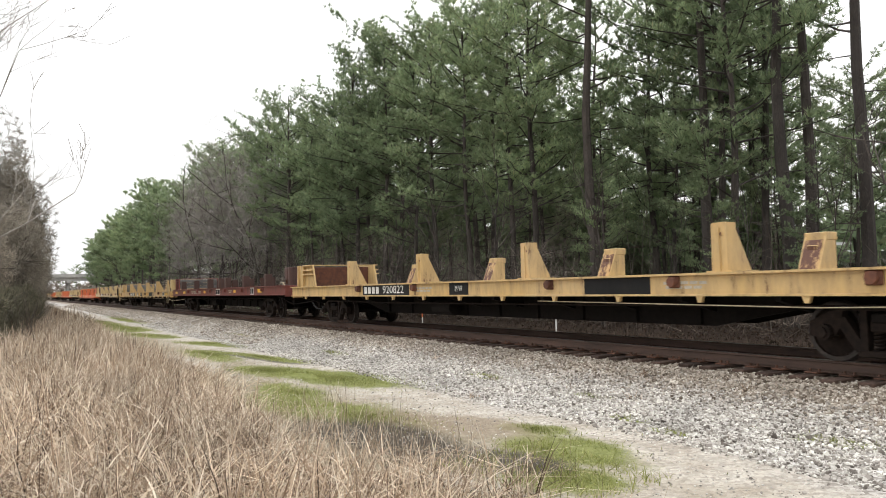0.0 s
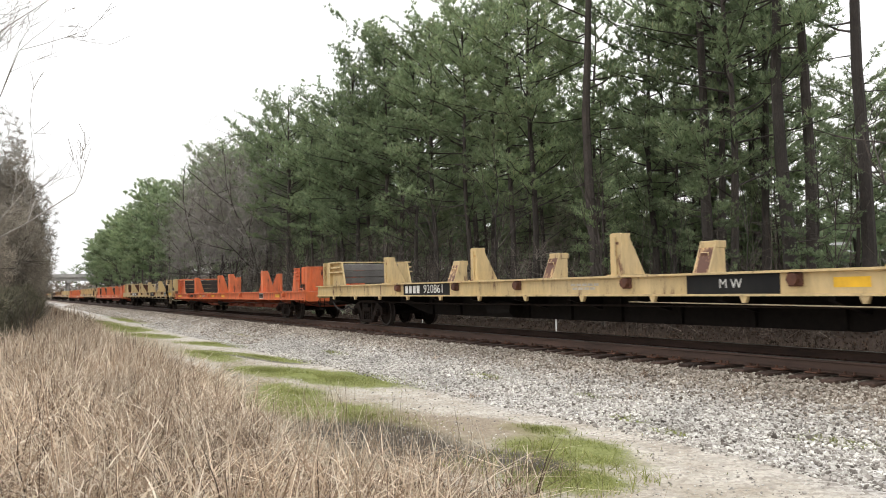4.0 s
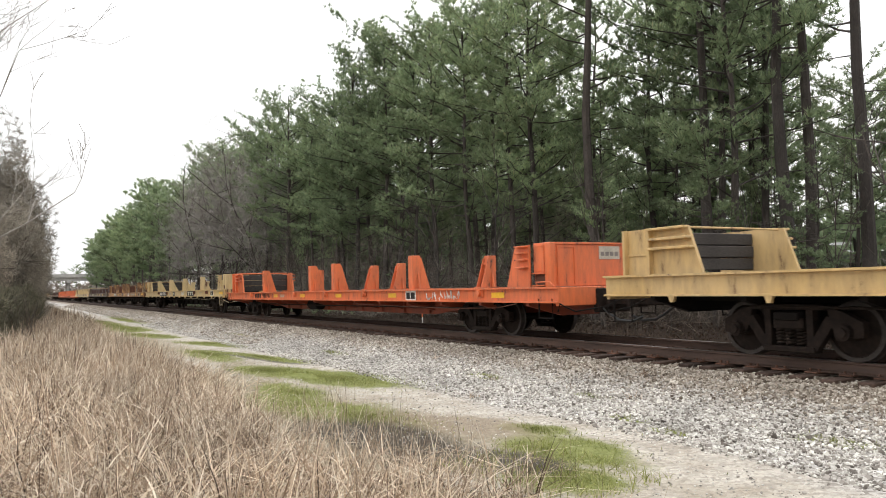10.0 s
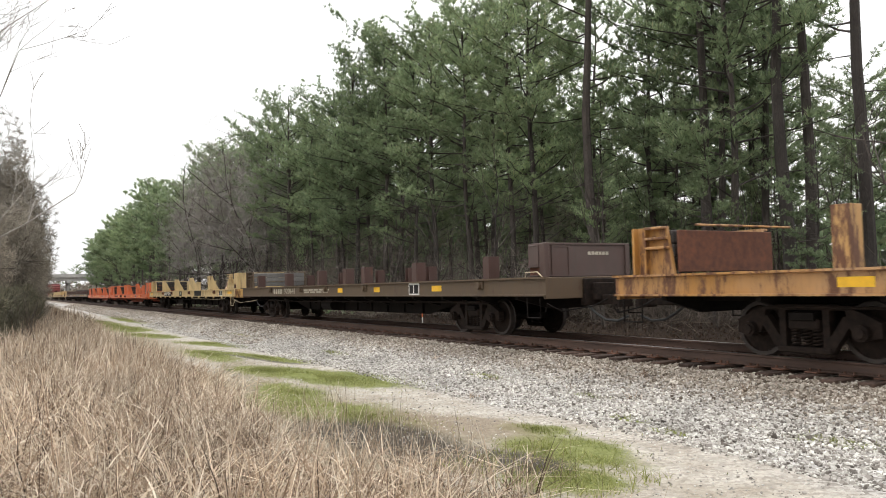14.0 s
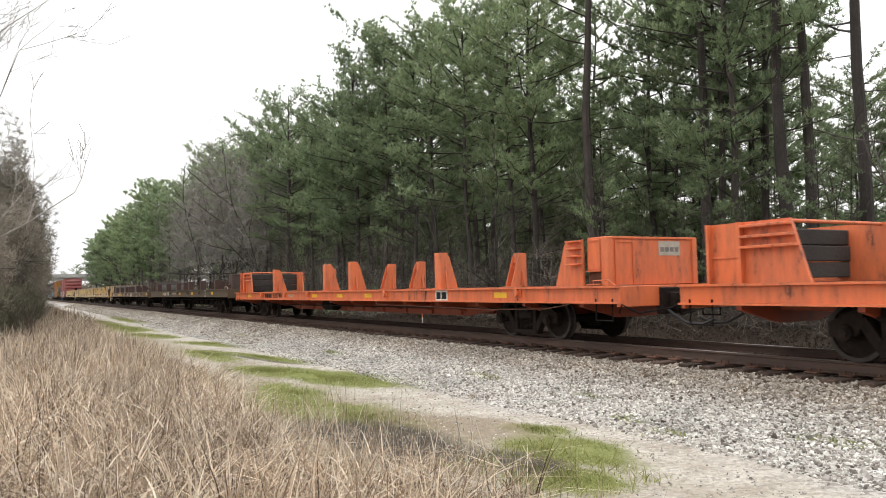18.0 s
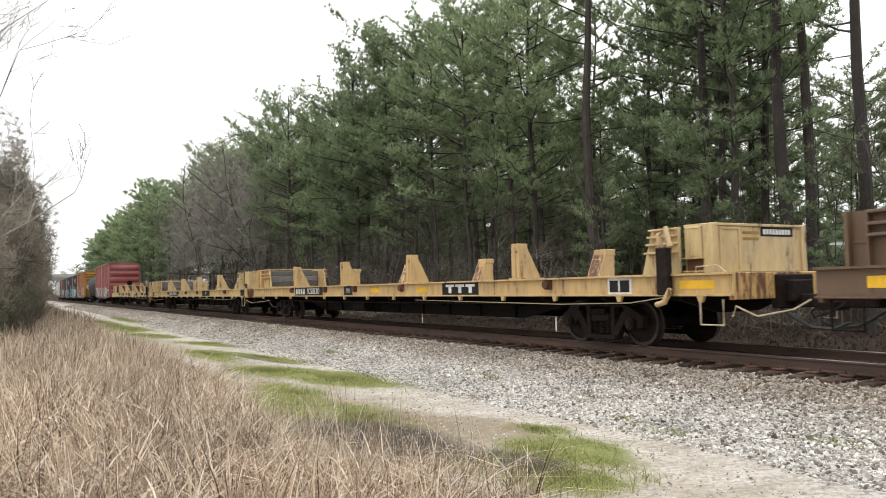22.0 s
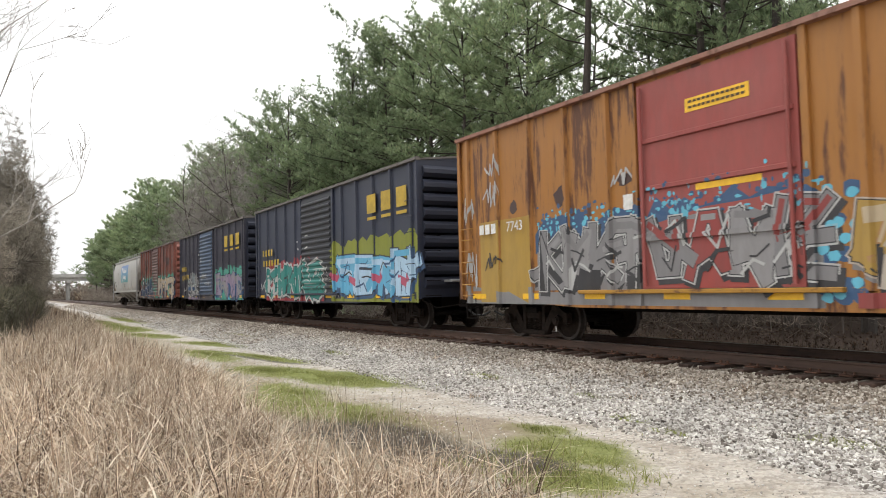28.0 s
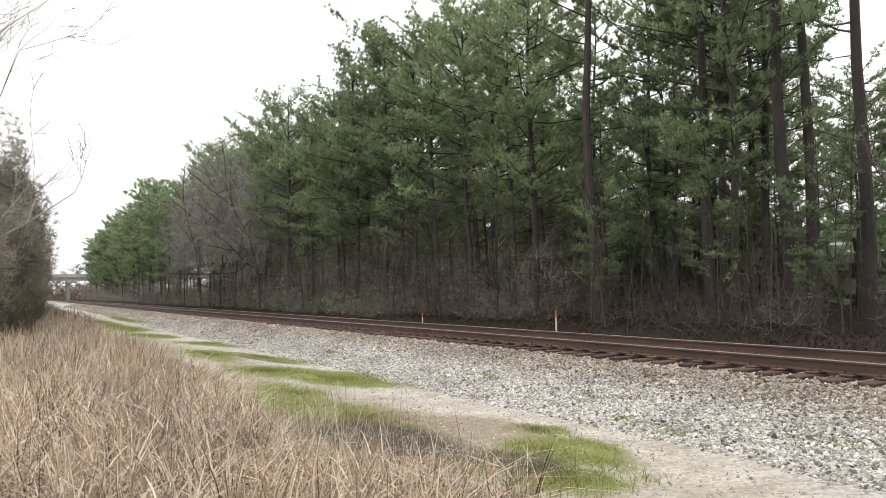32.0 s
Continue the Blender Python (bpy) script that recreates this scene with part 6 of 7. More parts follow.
def boxcar(front, rear, skin, label, door, roof_mat, end_mat, corrugated, door_at=(5.95, 9.05), top=4.6, ribs=5, tape_mat="safety", end_ribs=9):
    L = front - rear
    o = -L / 2
    car = thing("boxcar", label, "railway car", "cars of the train")
    T = pose(o, 0, 0)
    d0, d1 = door_at
    for s in (1, -1):
        bm = bmesh.new()
        box(bm, 0.0, L, -1.55, -1.50, 1.02, top - 0.04)
        prism(bm, [(0, 1.05), (0, 0.86), (1.2, 0.82), (2.6, 0.80), (4.2, 0.72), (L - 4.2, 0.72), (L - 2.6, 0.80), (L - 1.2, 0.82), (L, 0.86), (L, 1.05)], -1.56, -1.51)
        side = part("side_wall", bm, skin, car)
        side.matrix_basis = T if s > 0 else pose(-o, 0, 0, 0, 0, 180)
        spots = [d0 * (k + 0.35) / ribs for k in range(ribs)] + [d1 + (L - d1) * (k + 0.65) / ribs for k in range(ribs)]
        for u in spots:
            bm = bmesh.new()
            prism(bm, [(u - 0.085, -1.54), (u - 0.05, -1.62), (u + 0.05, -1.62), (u + 0.085, -1.54)], 1.0, top - 0.06, "z")
            part("side_post", bm, skin, car).matrix_basis = T if s > 0 else pose(-o, 0, 0, 0, 0, 180)
        for u in (0.06, L - 0.06, d0 - 0.06, d1 + 0.06):
            bm = bmesh.new()
            box(bm, u - 0.06, u + 0.06, -1.62, -1.54, 0.86, top - 0.03, 0.01)
            part("corner_post", bm, skin, car).matrix_basis = T if s > 0 else pose(-o, 0, 0, 0, 0, 180)
        # sliding or plug door
        bm = bmesh.new()
        box(bm, d0 + 0.04, d1 - 0.04, -1.60, -1.54, 1.06, top - 0.14)
        if corrugated:
            k = corrugated
            wave = []
            for i in range(k):
                z = 1.15 + (top - 1.4) * (i + 0.5) / k
                h = (top - 1.4) / k * 0.36
                wave += [(-1.60, z - h), (-1.66, z - h * 0.3), (-1.66, z + h * 0.3), (-1.60, z + h)]
            prism(bm, wave + [(-1.58, top - 0.2), (-1.58, 1.1)], d0 + 0.12, d1 - 0.12, "x")
        else:
            for z in (1.9, 2.75, 3.55):
                box(bm, d0 + 0.1, d1 - 0.1, -1.64, -1.59, z - 0.04, z + 0.04, 0.01)
            for u in (d0 + 0.16, d1 - 0.16):
                tube(bm, [(u, -1.66, 1.1), (u, -1.66, top - 0.2)], 0.03, 6)
        dr = part("door", bm, door, car)
        dr.matrix_basis = T if s > 0 else pose(-o, 0, 0, 0, 0, 180)
        bm = bmesh.new()
        box(bm, d0 - 1.6, d1 + 0.5, -1.66, -1.55, 0.98, 1.05, 0.01)
        part("door_track", bm, end_mat, car).matrix_basis = T if s > 0 else pose(-o, 0, 0, 0, 0, 180)
        bm = bmesh.new()
        prism(bm, [(-1.55, top - 0.06), (-1.66, top - 0.05), (-1.66, top + 0.03), (-1.52, top + 0.05)], -0.02, L + 0.02, "x")
        part("eave", bm, roof_mat, car).matrix_basis = T if s > 0 else pose(-o, 0, 0, 0, 0, 180)
        # ladders and steps at the two corners of each side
        for u in (0.42, L - 0.42):
            for i in range(7):
                z = 0.95 + i * (0.43 if u > 1 else 0.26)
                m = pose(o + u, 0, z) if s > 0 else pose(-o - u, 0, z, 0, 0, 180)
                shared("ladder_rung", "rung" + end_mat.name, lambda bm: tube(bm, [(-0.2, -1.60, 0), (-0.2, -1.67, 0), (0.2, -1.67, 0), (0.2, -1.60, 0)], 0.011, 5), end_mat, car, m)
            bm = bmesh.new()
            tube(bm, [(u - 0.2, -1.56, 0.9), (u - 0.2, -1.56, 0.42), (u + 0.2, -1.56, 0.42), (u + 0.2, -1.56, 0.9)], 0.018, 6)
            part("sill_step", bm, M["under"], car).matrix_basis = T if s > 0 else pose(-o, 0, 0, 0, 0, 180)
    for x, w in ((0.0, -1), (L, 1)):
        bm = bmesh.new()
        box(bm, -0.05, 0.0, -1.54, 1.54, 0.9, top - 0.02)
        n = end_ribs
        wave = []
        for i in range(n):
            z = 1.1 + (top - 1.25) * (i + 0.5) / n
            h = (top - 1.25) / n * 0.42
            wave += [(0.0, z - h), (0.12, z - h * 0.35), (0.12, z + h * 0.35), (0.0, z + h)]
        prism(bm, wave + [(-0.02, top - 0.1), (-0.02, 1.05)], -1.44, 1.44)
        prism(bm, [(-1.54, top - 0.03), (1.54, top - 0.03), (0, top + 0.16)], -0.05, 0.0, "x")
        part("end_wall", bm, end_mat, car).matrix_basis = pose(o + x, 0, 0, 0, 0, 0 if w > 0 else 180)
        for i in range(5):
            shared("end_rung", f"end_rung{w}", lambda bm: tube(bm, [(0.02 * w, -1.42, 0), (0.16 * w, -1.42, 0), (0.16 * w, -1.02, 0), (0.02 * w, -1.02, 0)], 0.011, 5), M["under"], car, pose(o + x, 0, 0.95 + i * 0.4))
        bm = bmesh.new()
        box(bm, 0.02, 0.5, -0.9, 0.9, 1.30, 1.36, 0.005)
        part("crossover_step", bm, M["steel_grey"], car).matrix_basis = pose(o + x, 0, 0, 0, 0, 0 if w > 0 else 180)
        bm = bmesh.new()
        box(bm, 0.0, 0.35, -0.4, 0.4, 0.62, 0.98, 0.02)
        part("draft_sill", bm, M["under"], car).matrix_basis = pose(o + x, 0, 0, 0, 0, 0 if w > 0 else 180)
        coupler(car, o + x + w * 0.15, w)
        lever(car, o + x, w)
    bm = bmesh.new()
    disc(bm, 0, 0, -0.02, 0.02, 0.28, 18)
    part("brake_wheel", bm, M["under"], car).matrix_basis = pose(o + L + 0.22, 0.5, 2.4, 0, 0, 90)
    bm = bmesh.new()
    prism(bm, [(-1.60, top + 0.0), (0, top + 0.17), (1.60, top + 0.0), (1.58, top - 0.05), (0, top + 0.12), (-1.58, top - 0.05)], -0.02, L + 0.02, "x")
    for k in range(13):
        x = 0.4 + k * (L - 0.8) / 12
        prism(bm, [(-1.60, top + 0.005), (0, top + 0.175), (1.60, top + 0.005), (1.60, top + 0.05), (0, top + 0.22), (-1.60, top + 0.05)], x - 0.03, x + 0.03, "x")
    part("roof", bm, roof_mat, car).matrix_basis = T
    bm = bmesh.new()
    box(bm, 0.3, L - 0.3, -1.5, 1.5, 0.95, 1.02)
    box(bm, 1.0, L - 1.0, -0.35, 0.35, 0.6, 0.95)
    part("underframe", bm, M["under"], car).matrix_basis = T
    for x in (2.15, L - 2.15):
        truck(car, o + x)
    for k in range(8):
        u = 0.5 + k * (L - 1.6) / 7
        sheet(car, "yellow_tape", o + u, o + u + 0.55, 0.88, 0.99, -1.56, M[tape_mat], "yellow reflective strip")
    MOVING.append((car, (front + rear) / 2))
    spots = [d0 * (k + 0.35) / ribs for k in range(ribs)] + [d1 + (L - d1) * (k + 0.65) / ribs for k in range(ribs)]
    return car, o, {"o": o, "d0": d0, "d1": d1, "top": top, "posts": spots, "corners": (0.06, L - 0.06, d0 - 0.06, d1 + 0.06), "waves": corrugated, "pitch": (top - 1.4) / corrugated if corrugated else 1.0}


navy = paint("navy_paint", (0.013, 0.017, 0.034), wear=0.1, dirt=0.1, fade=0.01)
M["roof_grey"] = plain("dusty_roof_steel", (0.16, 0.15, 0.14), (0.09, 0.075, 0.065), 3, 0.7, bump=0.1)
M["door_blue"] = paint("faded_blue_paint", (0.040, 0.078, 0.145), wear=0.45, dirt=0.4, fade=0.05)
M["stencil_dark"] = plain("dark_stencil_paint", (0.10, 0.06, 0.02), None, 9, 0.6, bump=0)
M["gold"] = plain("gold_lettering_paint", (0.52, 0.35, 0.03), (0.40, 0.27, 0.03), 9, 0.6, bump=0)

S = {}
for key, col in {"white": (0.44, 0.44, 0.43), "silver": (0.19, 0.185, 0.19), "silver_b": (0.24, 0.232, 0.235), "black": (0.022, 0.022, 0.026), "aqua": (0.11, 0.42, 0.56), "deep_blue": (0.025, 0.075, 0.17),
                 "mustard": (0.36, 0.22, 0.035), "cream": (0.44, 0.35, 0.23), "tan": (0.34, 0.18, 0.075), "teal": (0.012, 0.19, 0.17), "teal_b": (0.02, 0.13, 0.14), "crimson": (0.27, 0.018, 0.028),
                 "lime": (0.20, 0.22, 0.02), "sky": (0.10, 0.36, 0.55), "sky_pale": (0.36, 0.52, 0.66), "pink": (0.42, 0.07, 0.13), "chrome": (0.20, 0.23, 0.24), "lilac": (0.25, 0.19, 0.27), "lilac_grey": (0.10, 0.085, 0.095), "ink": (0.025, 0.055, 0.12),
                 "mint": (0.05, 0.28, 0.21), "bone": (0.43, 0.37, 0.31), "red": (0.25, 0.04, 0.035), "stain": (0.045, 0.018, 0.015)}.items():
    S[key] = spray_paint("sprayed_" + key, col)

# red boxcar
car, o, skin = boxcar(-546.2, -561.7, paint("red_boxcar_paint", (0.29, 0.050, 0.043), wear=0.4, dirt=0.5), "faded red boxcar with sprayed white letters along its side", paint("red_door_paint", (0.25, 0.045, 0.04), wear=0.3), paint("red_roof_paint", (0.18, 0.05, 0.04), wear=0.5), paint("red_end_paint", (0.27, 0.048, 0.042), wear=0.4), 0, top=4.62, end_ribs=5)
piece(car, skin, 0.3, 5.6, 0.85, 2.15, 5, 3, [S["bone"], S["white"]], S["silver_b"], None, S["black"], 0.34)
piece(car, skin, 5.9, 14.9, 0.85, 2.1, 9, 4, [S["white"], S["bone"]], S["silver_b"], None, S["black"], 0.36)

# tank car
def tank_car(front, rear):
    car = thing("tank_car", "glossy black tank car with white stencilling", "railway car", "cars of the train")
    L = front - rear
    h = L / 2
    steel = paint("black_tank_paint", (0.007, 0.007, 0.008), wear=0.02, dirt=0.04, rough=0.55, fade=0.004)
    bm = bmesh.new()
    prof = [(-h, 0.0), (-h + 0.02, 0.45), (-h + 0.12, 0.85), (-h + 0.30, 1.18), (-h + 0.52, 1.38), (-h + 0.75, 1.46), (-h + 0.9, 1.47)]
    prof += [(-x, r) for x, r in prof[::-1]]
    n = 40
    rings = [[bm.verts.new((x, r * math.cos(2 * math.pi * j / n), 2.45 + r * math.sin(2 * math.pi * j / n))) for j in range(n)] if r else [bm.verts.new((x, 0, 2.45))] for x, r in prof]
    for a, b in zip(rings, rings[1:]):
        for j in range(n):
            q = [a[j % len(a)], b[j % len(b)], b[(j + 1) % n % len(b)], a[(j + 1) % n % len(a)]]
            bm.faces.new([v for i, v in enumerate(q) if v not in q[:i]])
    bmesh.ops.recalc_face_normals(bm, faces=bm.faces)
    steel.node_tree.nodes["Principled BSDF"].inputs["Specular IOR Level"].default_value = 0.10
    part("tank", bm, steel, car, "black painted tank shell", smooth=True)
    for s in (-1, 1):
        bm = bmesh.new()
        box(bm, s * (h - 1.4) - 0.35, s * (h - 1.4) + 0.35, -0.9, 0.9, 0.78, 1.25, 0.02)
        for y in (-1.0, 1.0):
            prism(bm, [(s * (h - 1.6) - 0.16, 0.9), (s * (h - 1.6) + 0.16, 0.9), (s * (h - 1.35) + 0.13, 2.0), (s * (h - 1.35) - 0.13, 2.0)], y - 0.05, y + 0.05)
        part("saddle", bm, M["black_paint"], car)
        truck(car, s * (h - 1.55), "cap_blue", "black_paint")
        coupler(car, s * (h + 0.1), s)
        bm = bmesh.new()
        box(bm, s * (h + 0.05) - 0.5, s * (h + 0.05) + 0.5, -1.4, 1.4, 1.02, 1.08, 0.01)
        part("end_platform", bm, M["black_paint"], car)
        bm = bmesh.new()
        tube(bm, [(s * (h + 0.45), -1.42, 1.10), (s * 0.4, -1.42, 1.10)], 0.03, 6)
        part("side_rail", bm, M["black_paint"], car)
        bm = bmesh.new()
        box(bm, s * (h + 0.25) - 0.12, s * (h + 0.25) + 0.12, -0.75, -0.45, 1.0, 2.2, 0.03)
        part("brake_stand", bm, M["black_paint"], car)
        bm = bmesh.new()
        disc(bm, 0, 0, -0.02, 0.02, 0.28, 16)
        part("brake_wheel", bm, M["under"], car).matrix_basis = pose(s * (h + 0.42), -0.6, 2.0, 0, 0, 90)
        for y in (-1.38, 1.38):
            bm = bmesh.new()
            x = s * (h + 0.1)
            tube(bm, [(x - 0.4, y, 0.45), (x - 0.4, y, 2.1), (x + 0.4, y, 2.1), (x + 0.4, y, 0.45)], 0.022, 6)
            part("corner_rail", bm, M["black_paint"], car)
            for z in (0.6, 0.9, 1.5, 1.8):
                shared("ladder_rung", "tank_rung", lambda bm: tube(bm, [(-0.4, 0, 0), (0.4, 0, 0)], 0.014, 5), M["black_paint"], car, pose(x, y, z))
        bm = bmesh.new()
        for i in range(8):
            a = radians(157 + i * 5)
            a2 = radians(157 + (i + 1) * 5)
            v = [(s * (h - 0.95) + dx, 1.485 * math.cos(t), 2.45 + 1.485 * math.sin(t)) for dx, t in ((-0.05, a), (0.05, a), (0.05, a2), (-0.05, a2))]
            bm.faces.new([bm.verts.new(c) for c in v])
        bmesh.ops.recalc_face_normals(bm, faces=bm.faces)
        part("yellow_tape", bm, M["safety"], car, "yellow reflective strip")
    bm = bmesh.new()
    box(bm, -h, h, -0.3, 0.3, 0.72, 1.0, 0.02)
    part("center_sill", bm, M["black_paint"], car)
    bm = bmesh.new()
    tube(bm, [(0, 0, 3.85), (0, 0, 4.25)], 0.5, 16)
    part("dome", bm, M["black_paint"], car)
    def on_shell(z):
        return -1.475 * math.cos(math.asin((z - 2.45) / 1.47)) - 0.012
    bars(car, -h + 1.75, -h + 2.5, 2.22, 2.50, on_shell(2.36), M["white"], 4, "mark_bar", 0.3)
    lettering(car, "264380", -h + 2.68, 2.36, on_shell(2.36) - 0.006, 0.42, M["white"], 1.0)
    for z, k in ((2.05, 9), (1.92, 8)):
        bars(car, -h + 2.0, -h + 3.6, z - 0.04, z + 0.04, on_shell(z) - 0.004, M["white"], k, "stencilling", 0.3)
    MOVING.append((car, (front + rear) / 2))


M["cap_blue"] = plain("blue_bearing_cap_paint", (0.05, 0.13, 0.28), (0.04, 0.09, 0.18), 8, 0.5, bump=0.1)
tank_car(-563.0, -578.25)

# orange-yellow boxcar with a red door
car, o, skin = boxcar(-579.5, -594.9, paint("tawny_boxcar_paint", (0.33, 0.135, 0.020), rust=(0.13, 0.045, 0.015), wear=1.12, dirt=0.4, fade=0.02, streak=(1.3, 1.3, 0.16)), "tawny yellow boxcar with a red door and sprayed silver lettering", paint("red_door_sprayed", (0.29, 0.050, 0.040), wear=0.35, fade=0.04), paint("rusty_eave_paint", (0.22, 0.07, 0.028), wear=1.0), paint("yellow_end_paint", (0.36, 0.18, 0.016), rust=(0.12, 0.045, 0.018), wear=1.0, dirt=0.4, fade=0.01, streak=(0.5, 0.25, 1.2)), 0, top=4.68)
on_skin(car, skin, "patch_panel", [[(0.86, 0.80), (2.86, 0.80), (2.86, 2.62), (0.86, 2.62)]], S["mustard"], 0.002, "mustard repainted panel")
rnd = random.Random(6)
on_skin(car, skin, "sprayed_field", [cloud(3.0, 9.25, 0.77, 2.2, rnd, 0.12), [(0.2, 0.77), (3.0, 0.77), (3.0, 1.15), (1.8, 1.02), (0.2, 1.2)]], S["silver"], 0.002, "sprayed silver field")
piece(car, skin, 3.05, 6.1, 1.0, 2.35, 4, 5, [S["silver"], S["silver_b"]], S["white"], None, S["black"], 0.34, backs=[S["deep_blue"], S["aqua"]])
piece(car, skin, 6.15, 9.3, 1.08, 2.4, 4, 8, [S["silver"], S["red"], S["silver_b"]], S["white"], None, S["black"], 0.30, backs=[S["deep_blue"], S["aqua"]])
on_skin(car, skin, "sprayed_drops", [blob(rnd.uniform(9.25, 9.75), rnd.uniform(0.85, 2.5), 0.14, 0.12, rnd) for _ in range(16)], S["deep_blue"], 0.003)
on_skin(car, skin, "sprayed_drops", [blob(rnd.uniform(9.2, 9.75), rnd.uniform(0.85, 2.5), 0.09, 0.08, rnd) for _ in range(14)], S["aqua"], 0.006)
piece(car, skin, 9.8, 14.5, 0.98, 2.4, 5, 2, [S["mustard"], S["cream"], S["mustard"]], S["bone"], None, S["silver"], 0.46, 0.05)
piece(car, skin, 9.9, 14.3, 0.95, 2.1, 6, 19, [S["tan"], S["cream"]], S["bone"], None, S["black"], 0.16)
on_skin(car, skin, "lower_band", [[(9.7, 0.775), (14.9, 0.85), (14.9, 1.02), (9.7, 0.97)]], S["red"], 0.009)
for x, z, w, h, k in ((1.1, 2.95, 0.7, 0.6, 1), (1.15, 3.5, 0.55, 0.6, 2), (0.25, 2.6, 0.4, 0.8, 3), (5.3, 2.9, 0.5, 0.3, 4), (14.5, 2.8, 0.4, 1.4, 5), (0.3, 0.95, 0.5, 1.1, 6)):
    tag(car, skin, x, z, w, h, k, S["white"])
tag(car, skin, 1.1, 1.5, 0.7, 0.5, 7, S["black"])
for u, z, a, h in ((3.8, 2.9, 0.22, 0.2), (2.2, 2.85, 0.14, 0.16), (5.6, 3.0, 0.22, 0.12)):
    on_skin(car, skin, "rust_stain", [blob(u, z, a, h, rnd, 14)], S["stain"] if h < 0.3 else S["tan"], 0.002)
sheet(car, "warning_strip", o + 7.05, o + 8.25, 3.86, 4.08, -1.601, M["safety"], "yellow warning sticker")
sheet(car, "warning_strip", o + 7.2, o + 8.4, 2.60, 2.70, -1.601, M["safety"], "yellow warning sticker")
for k in range(2):
    bars(car, o + 7.12, o + 8.18, 3.91 + 0.09 * k, 3.95 + 0.09 * k, -1.608, M["stencil_dark"], 12, "warning_text", 0.3)
bars(car, o + 0.95, o + 1.6, 2.33, 2.55, -1.626, M["white"], 3, "mark_bar")
lettering(car, "7743", o + 2.02, 2.43, -1.63, 0.30, M["white"], 1.0)
sheet(car, "data_plate", o + 13.55, o + 14.15, 1.42, 1.80, -1.61, M["white"], "white-bordered data plate")
sheet(car, "plate_field", o + 13.60, o + 14.10, 1.47, 1.75, -1.617, M["black_paint"])
sheet(car, "paper_notice", o + 5.55, o + 5.85, 2.45, 2.72, -1.56, M["white"], "small white paper notice")
sheet(car, "paper_notice", o + 12.2, o + 12.4, 2.0, 2.2, -1.56, M["white"], "small white paper notice")

# two navy boxcars
navy_side = paint("navy_side_paint", (0.017, 0.023, 0.046), wear=0.12, dirt=0.12, fade=0.012)
car, o, skin = boxcar(-597.0, -612.2, navy_side, "dark navy boxcar with bright blue and green sprayed pieces", paint("navy_door_paint", (0.022, 0.025, 0.034), wear=0.2, dirt=0.12, fade=0.01), M["roof_grey"], navy, 16, top=4.62)
piece(car, skin, 1.5, 8.1, 0.84, 2.25, 5, 11, [S["teal"]], S["white"], S["crimson"], S["black"], 0.36, 0.12, rim=0.20)
piece(car, skin, 9.3, 14.8, 0.84, 2.42, 4, 6, [S["sky"], S["sky_pale"]], S["black"], S["lime"], S["deep_blue"], 0.40, 0.4)
rnd = random.Random(9)
on_skin(car, skin, "sprayed_arrow", [[(x, z), (x + 0.5, z - 0.12), (x + 0.5, z + 0.05), (x + 0.68, z - 0.16), (x + 0.45, z - 0.36), (x, z - 0.2)] for x, z in ((8.9, 1.75), (10.4, 1.6), (12.2, 1.65), (13.9, 1.55))], S["pink"], 0.0165)
for x, z, w, h, k in ((8.05, 1.75, 0.7, 0.25, 1), (8.1, 1.45, 0.8, 0.2, 2), (0.6, 1.2, 0.5, 0.3, 3), (8.6, 0.9, 1.0, 0.15, 5)):
    tag(car, skin, x, z, w, h, k, S["white"])
for u, z, a in ((6.5, 3.15, 0.16), (6.55, 2.72, 0.15), (5.35, 3.0, 0.10), (5.4, 2.72, 0.12)):
    on_skin(car, skin, "paper_scrap", [blob(u, z, a, 0.05, rnd, 7)], S["white"], 0.003)
for k, u in enumerate((12.0, 13.0, 14.0)):
    bars(car, o + u, o + u + 0.62, 3.42, 3.98, -1.626, M["gold"], 1, "gold_block")
    bars(car, o + u, o + u + 0.62, 3.22, 3.31, -1.626, M["gold"], 1, "gold_block")
bars(car, o + 1.1, o + 2.45, 2.62, 2.88, -1.626, M["gold"], 4, "mark_bar", 0.9)
bars(car, o + 1.15, o + 3.3, 2.20, 2.44, -1.626, M["gold"], 6, "number_bar", 0.9)
car, o, skin = boxcar(-614.1, -629.6, paint("purple_grey_side_paint", (0.017, 0.016, 0.030), rust=(0.04, 0.022, 0.02), wear=0.35, dirt=0.15, fade=0.012), "dark navy boxcar with a faded blue door and graffiti", M["door_blue"], M["roof_grey"], navy, 16, top=4.62)
piece(car, skin, 2.2, 5.2, 1.3, 2.45, 4, 7, [S["chrome"], S["silver"]], S["white"], None, S["black"], 0.24)
piece(car, skin, 2.6, 5.2, 1.0, 1.9, 6, 17, [S["lilac_grey"], S["white"]], S["white"], None, S["black"], 0.16)
piece(car, skin, 9.5, 14.9, 0.90, 2.25, 5, 10, [S["lilac"], S["silver_b"], S["lilac"]], S["black"], S["mint"], S["deep_blue"], 0.38, 0.16)
on_skin(car, skin, "sprayed_band", [cloud(9.4, 15.1, 0.77, 1.15, rnd, 0.08)], S["sky"], 0.002)
on_skin(car, skin, "sprayed_band", [cloud(2.6, 5.3, 0.765, 1.1, rnd, 0.04)], S["lilac"], 0.003)
on_skin(car, skin, "sprayed_band", [cloud(5.3, 9.2, 0.765, 0.96, rnd, 0.02)], S["lilac_grey"], 0.003)
on_skin(car, skin, "blue_sill", [[(2.6, 1.06), (5.8, 1.06), (5.8, 1.24), (2.6, 1.24)]], S["deep_blue"], 0.003)
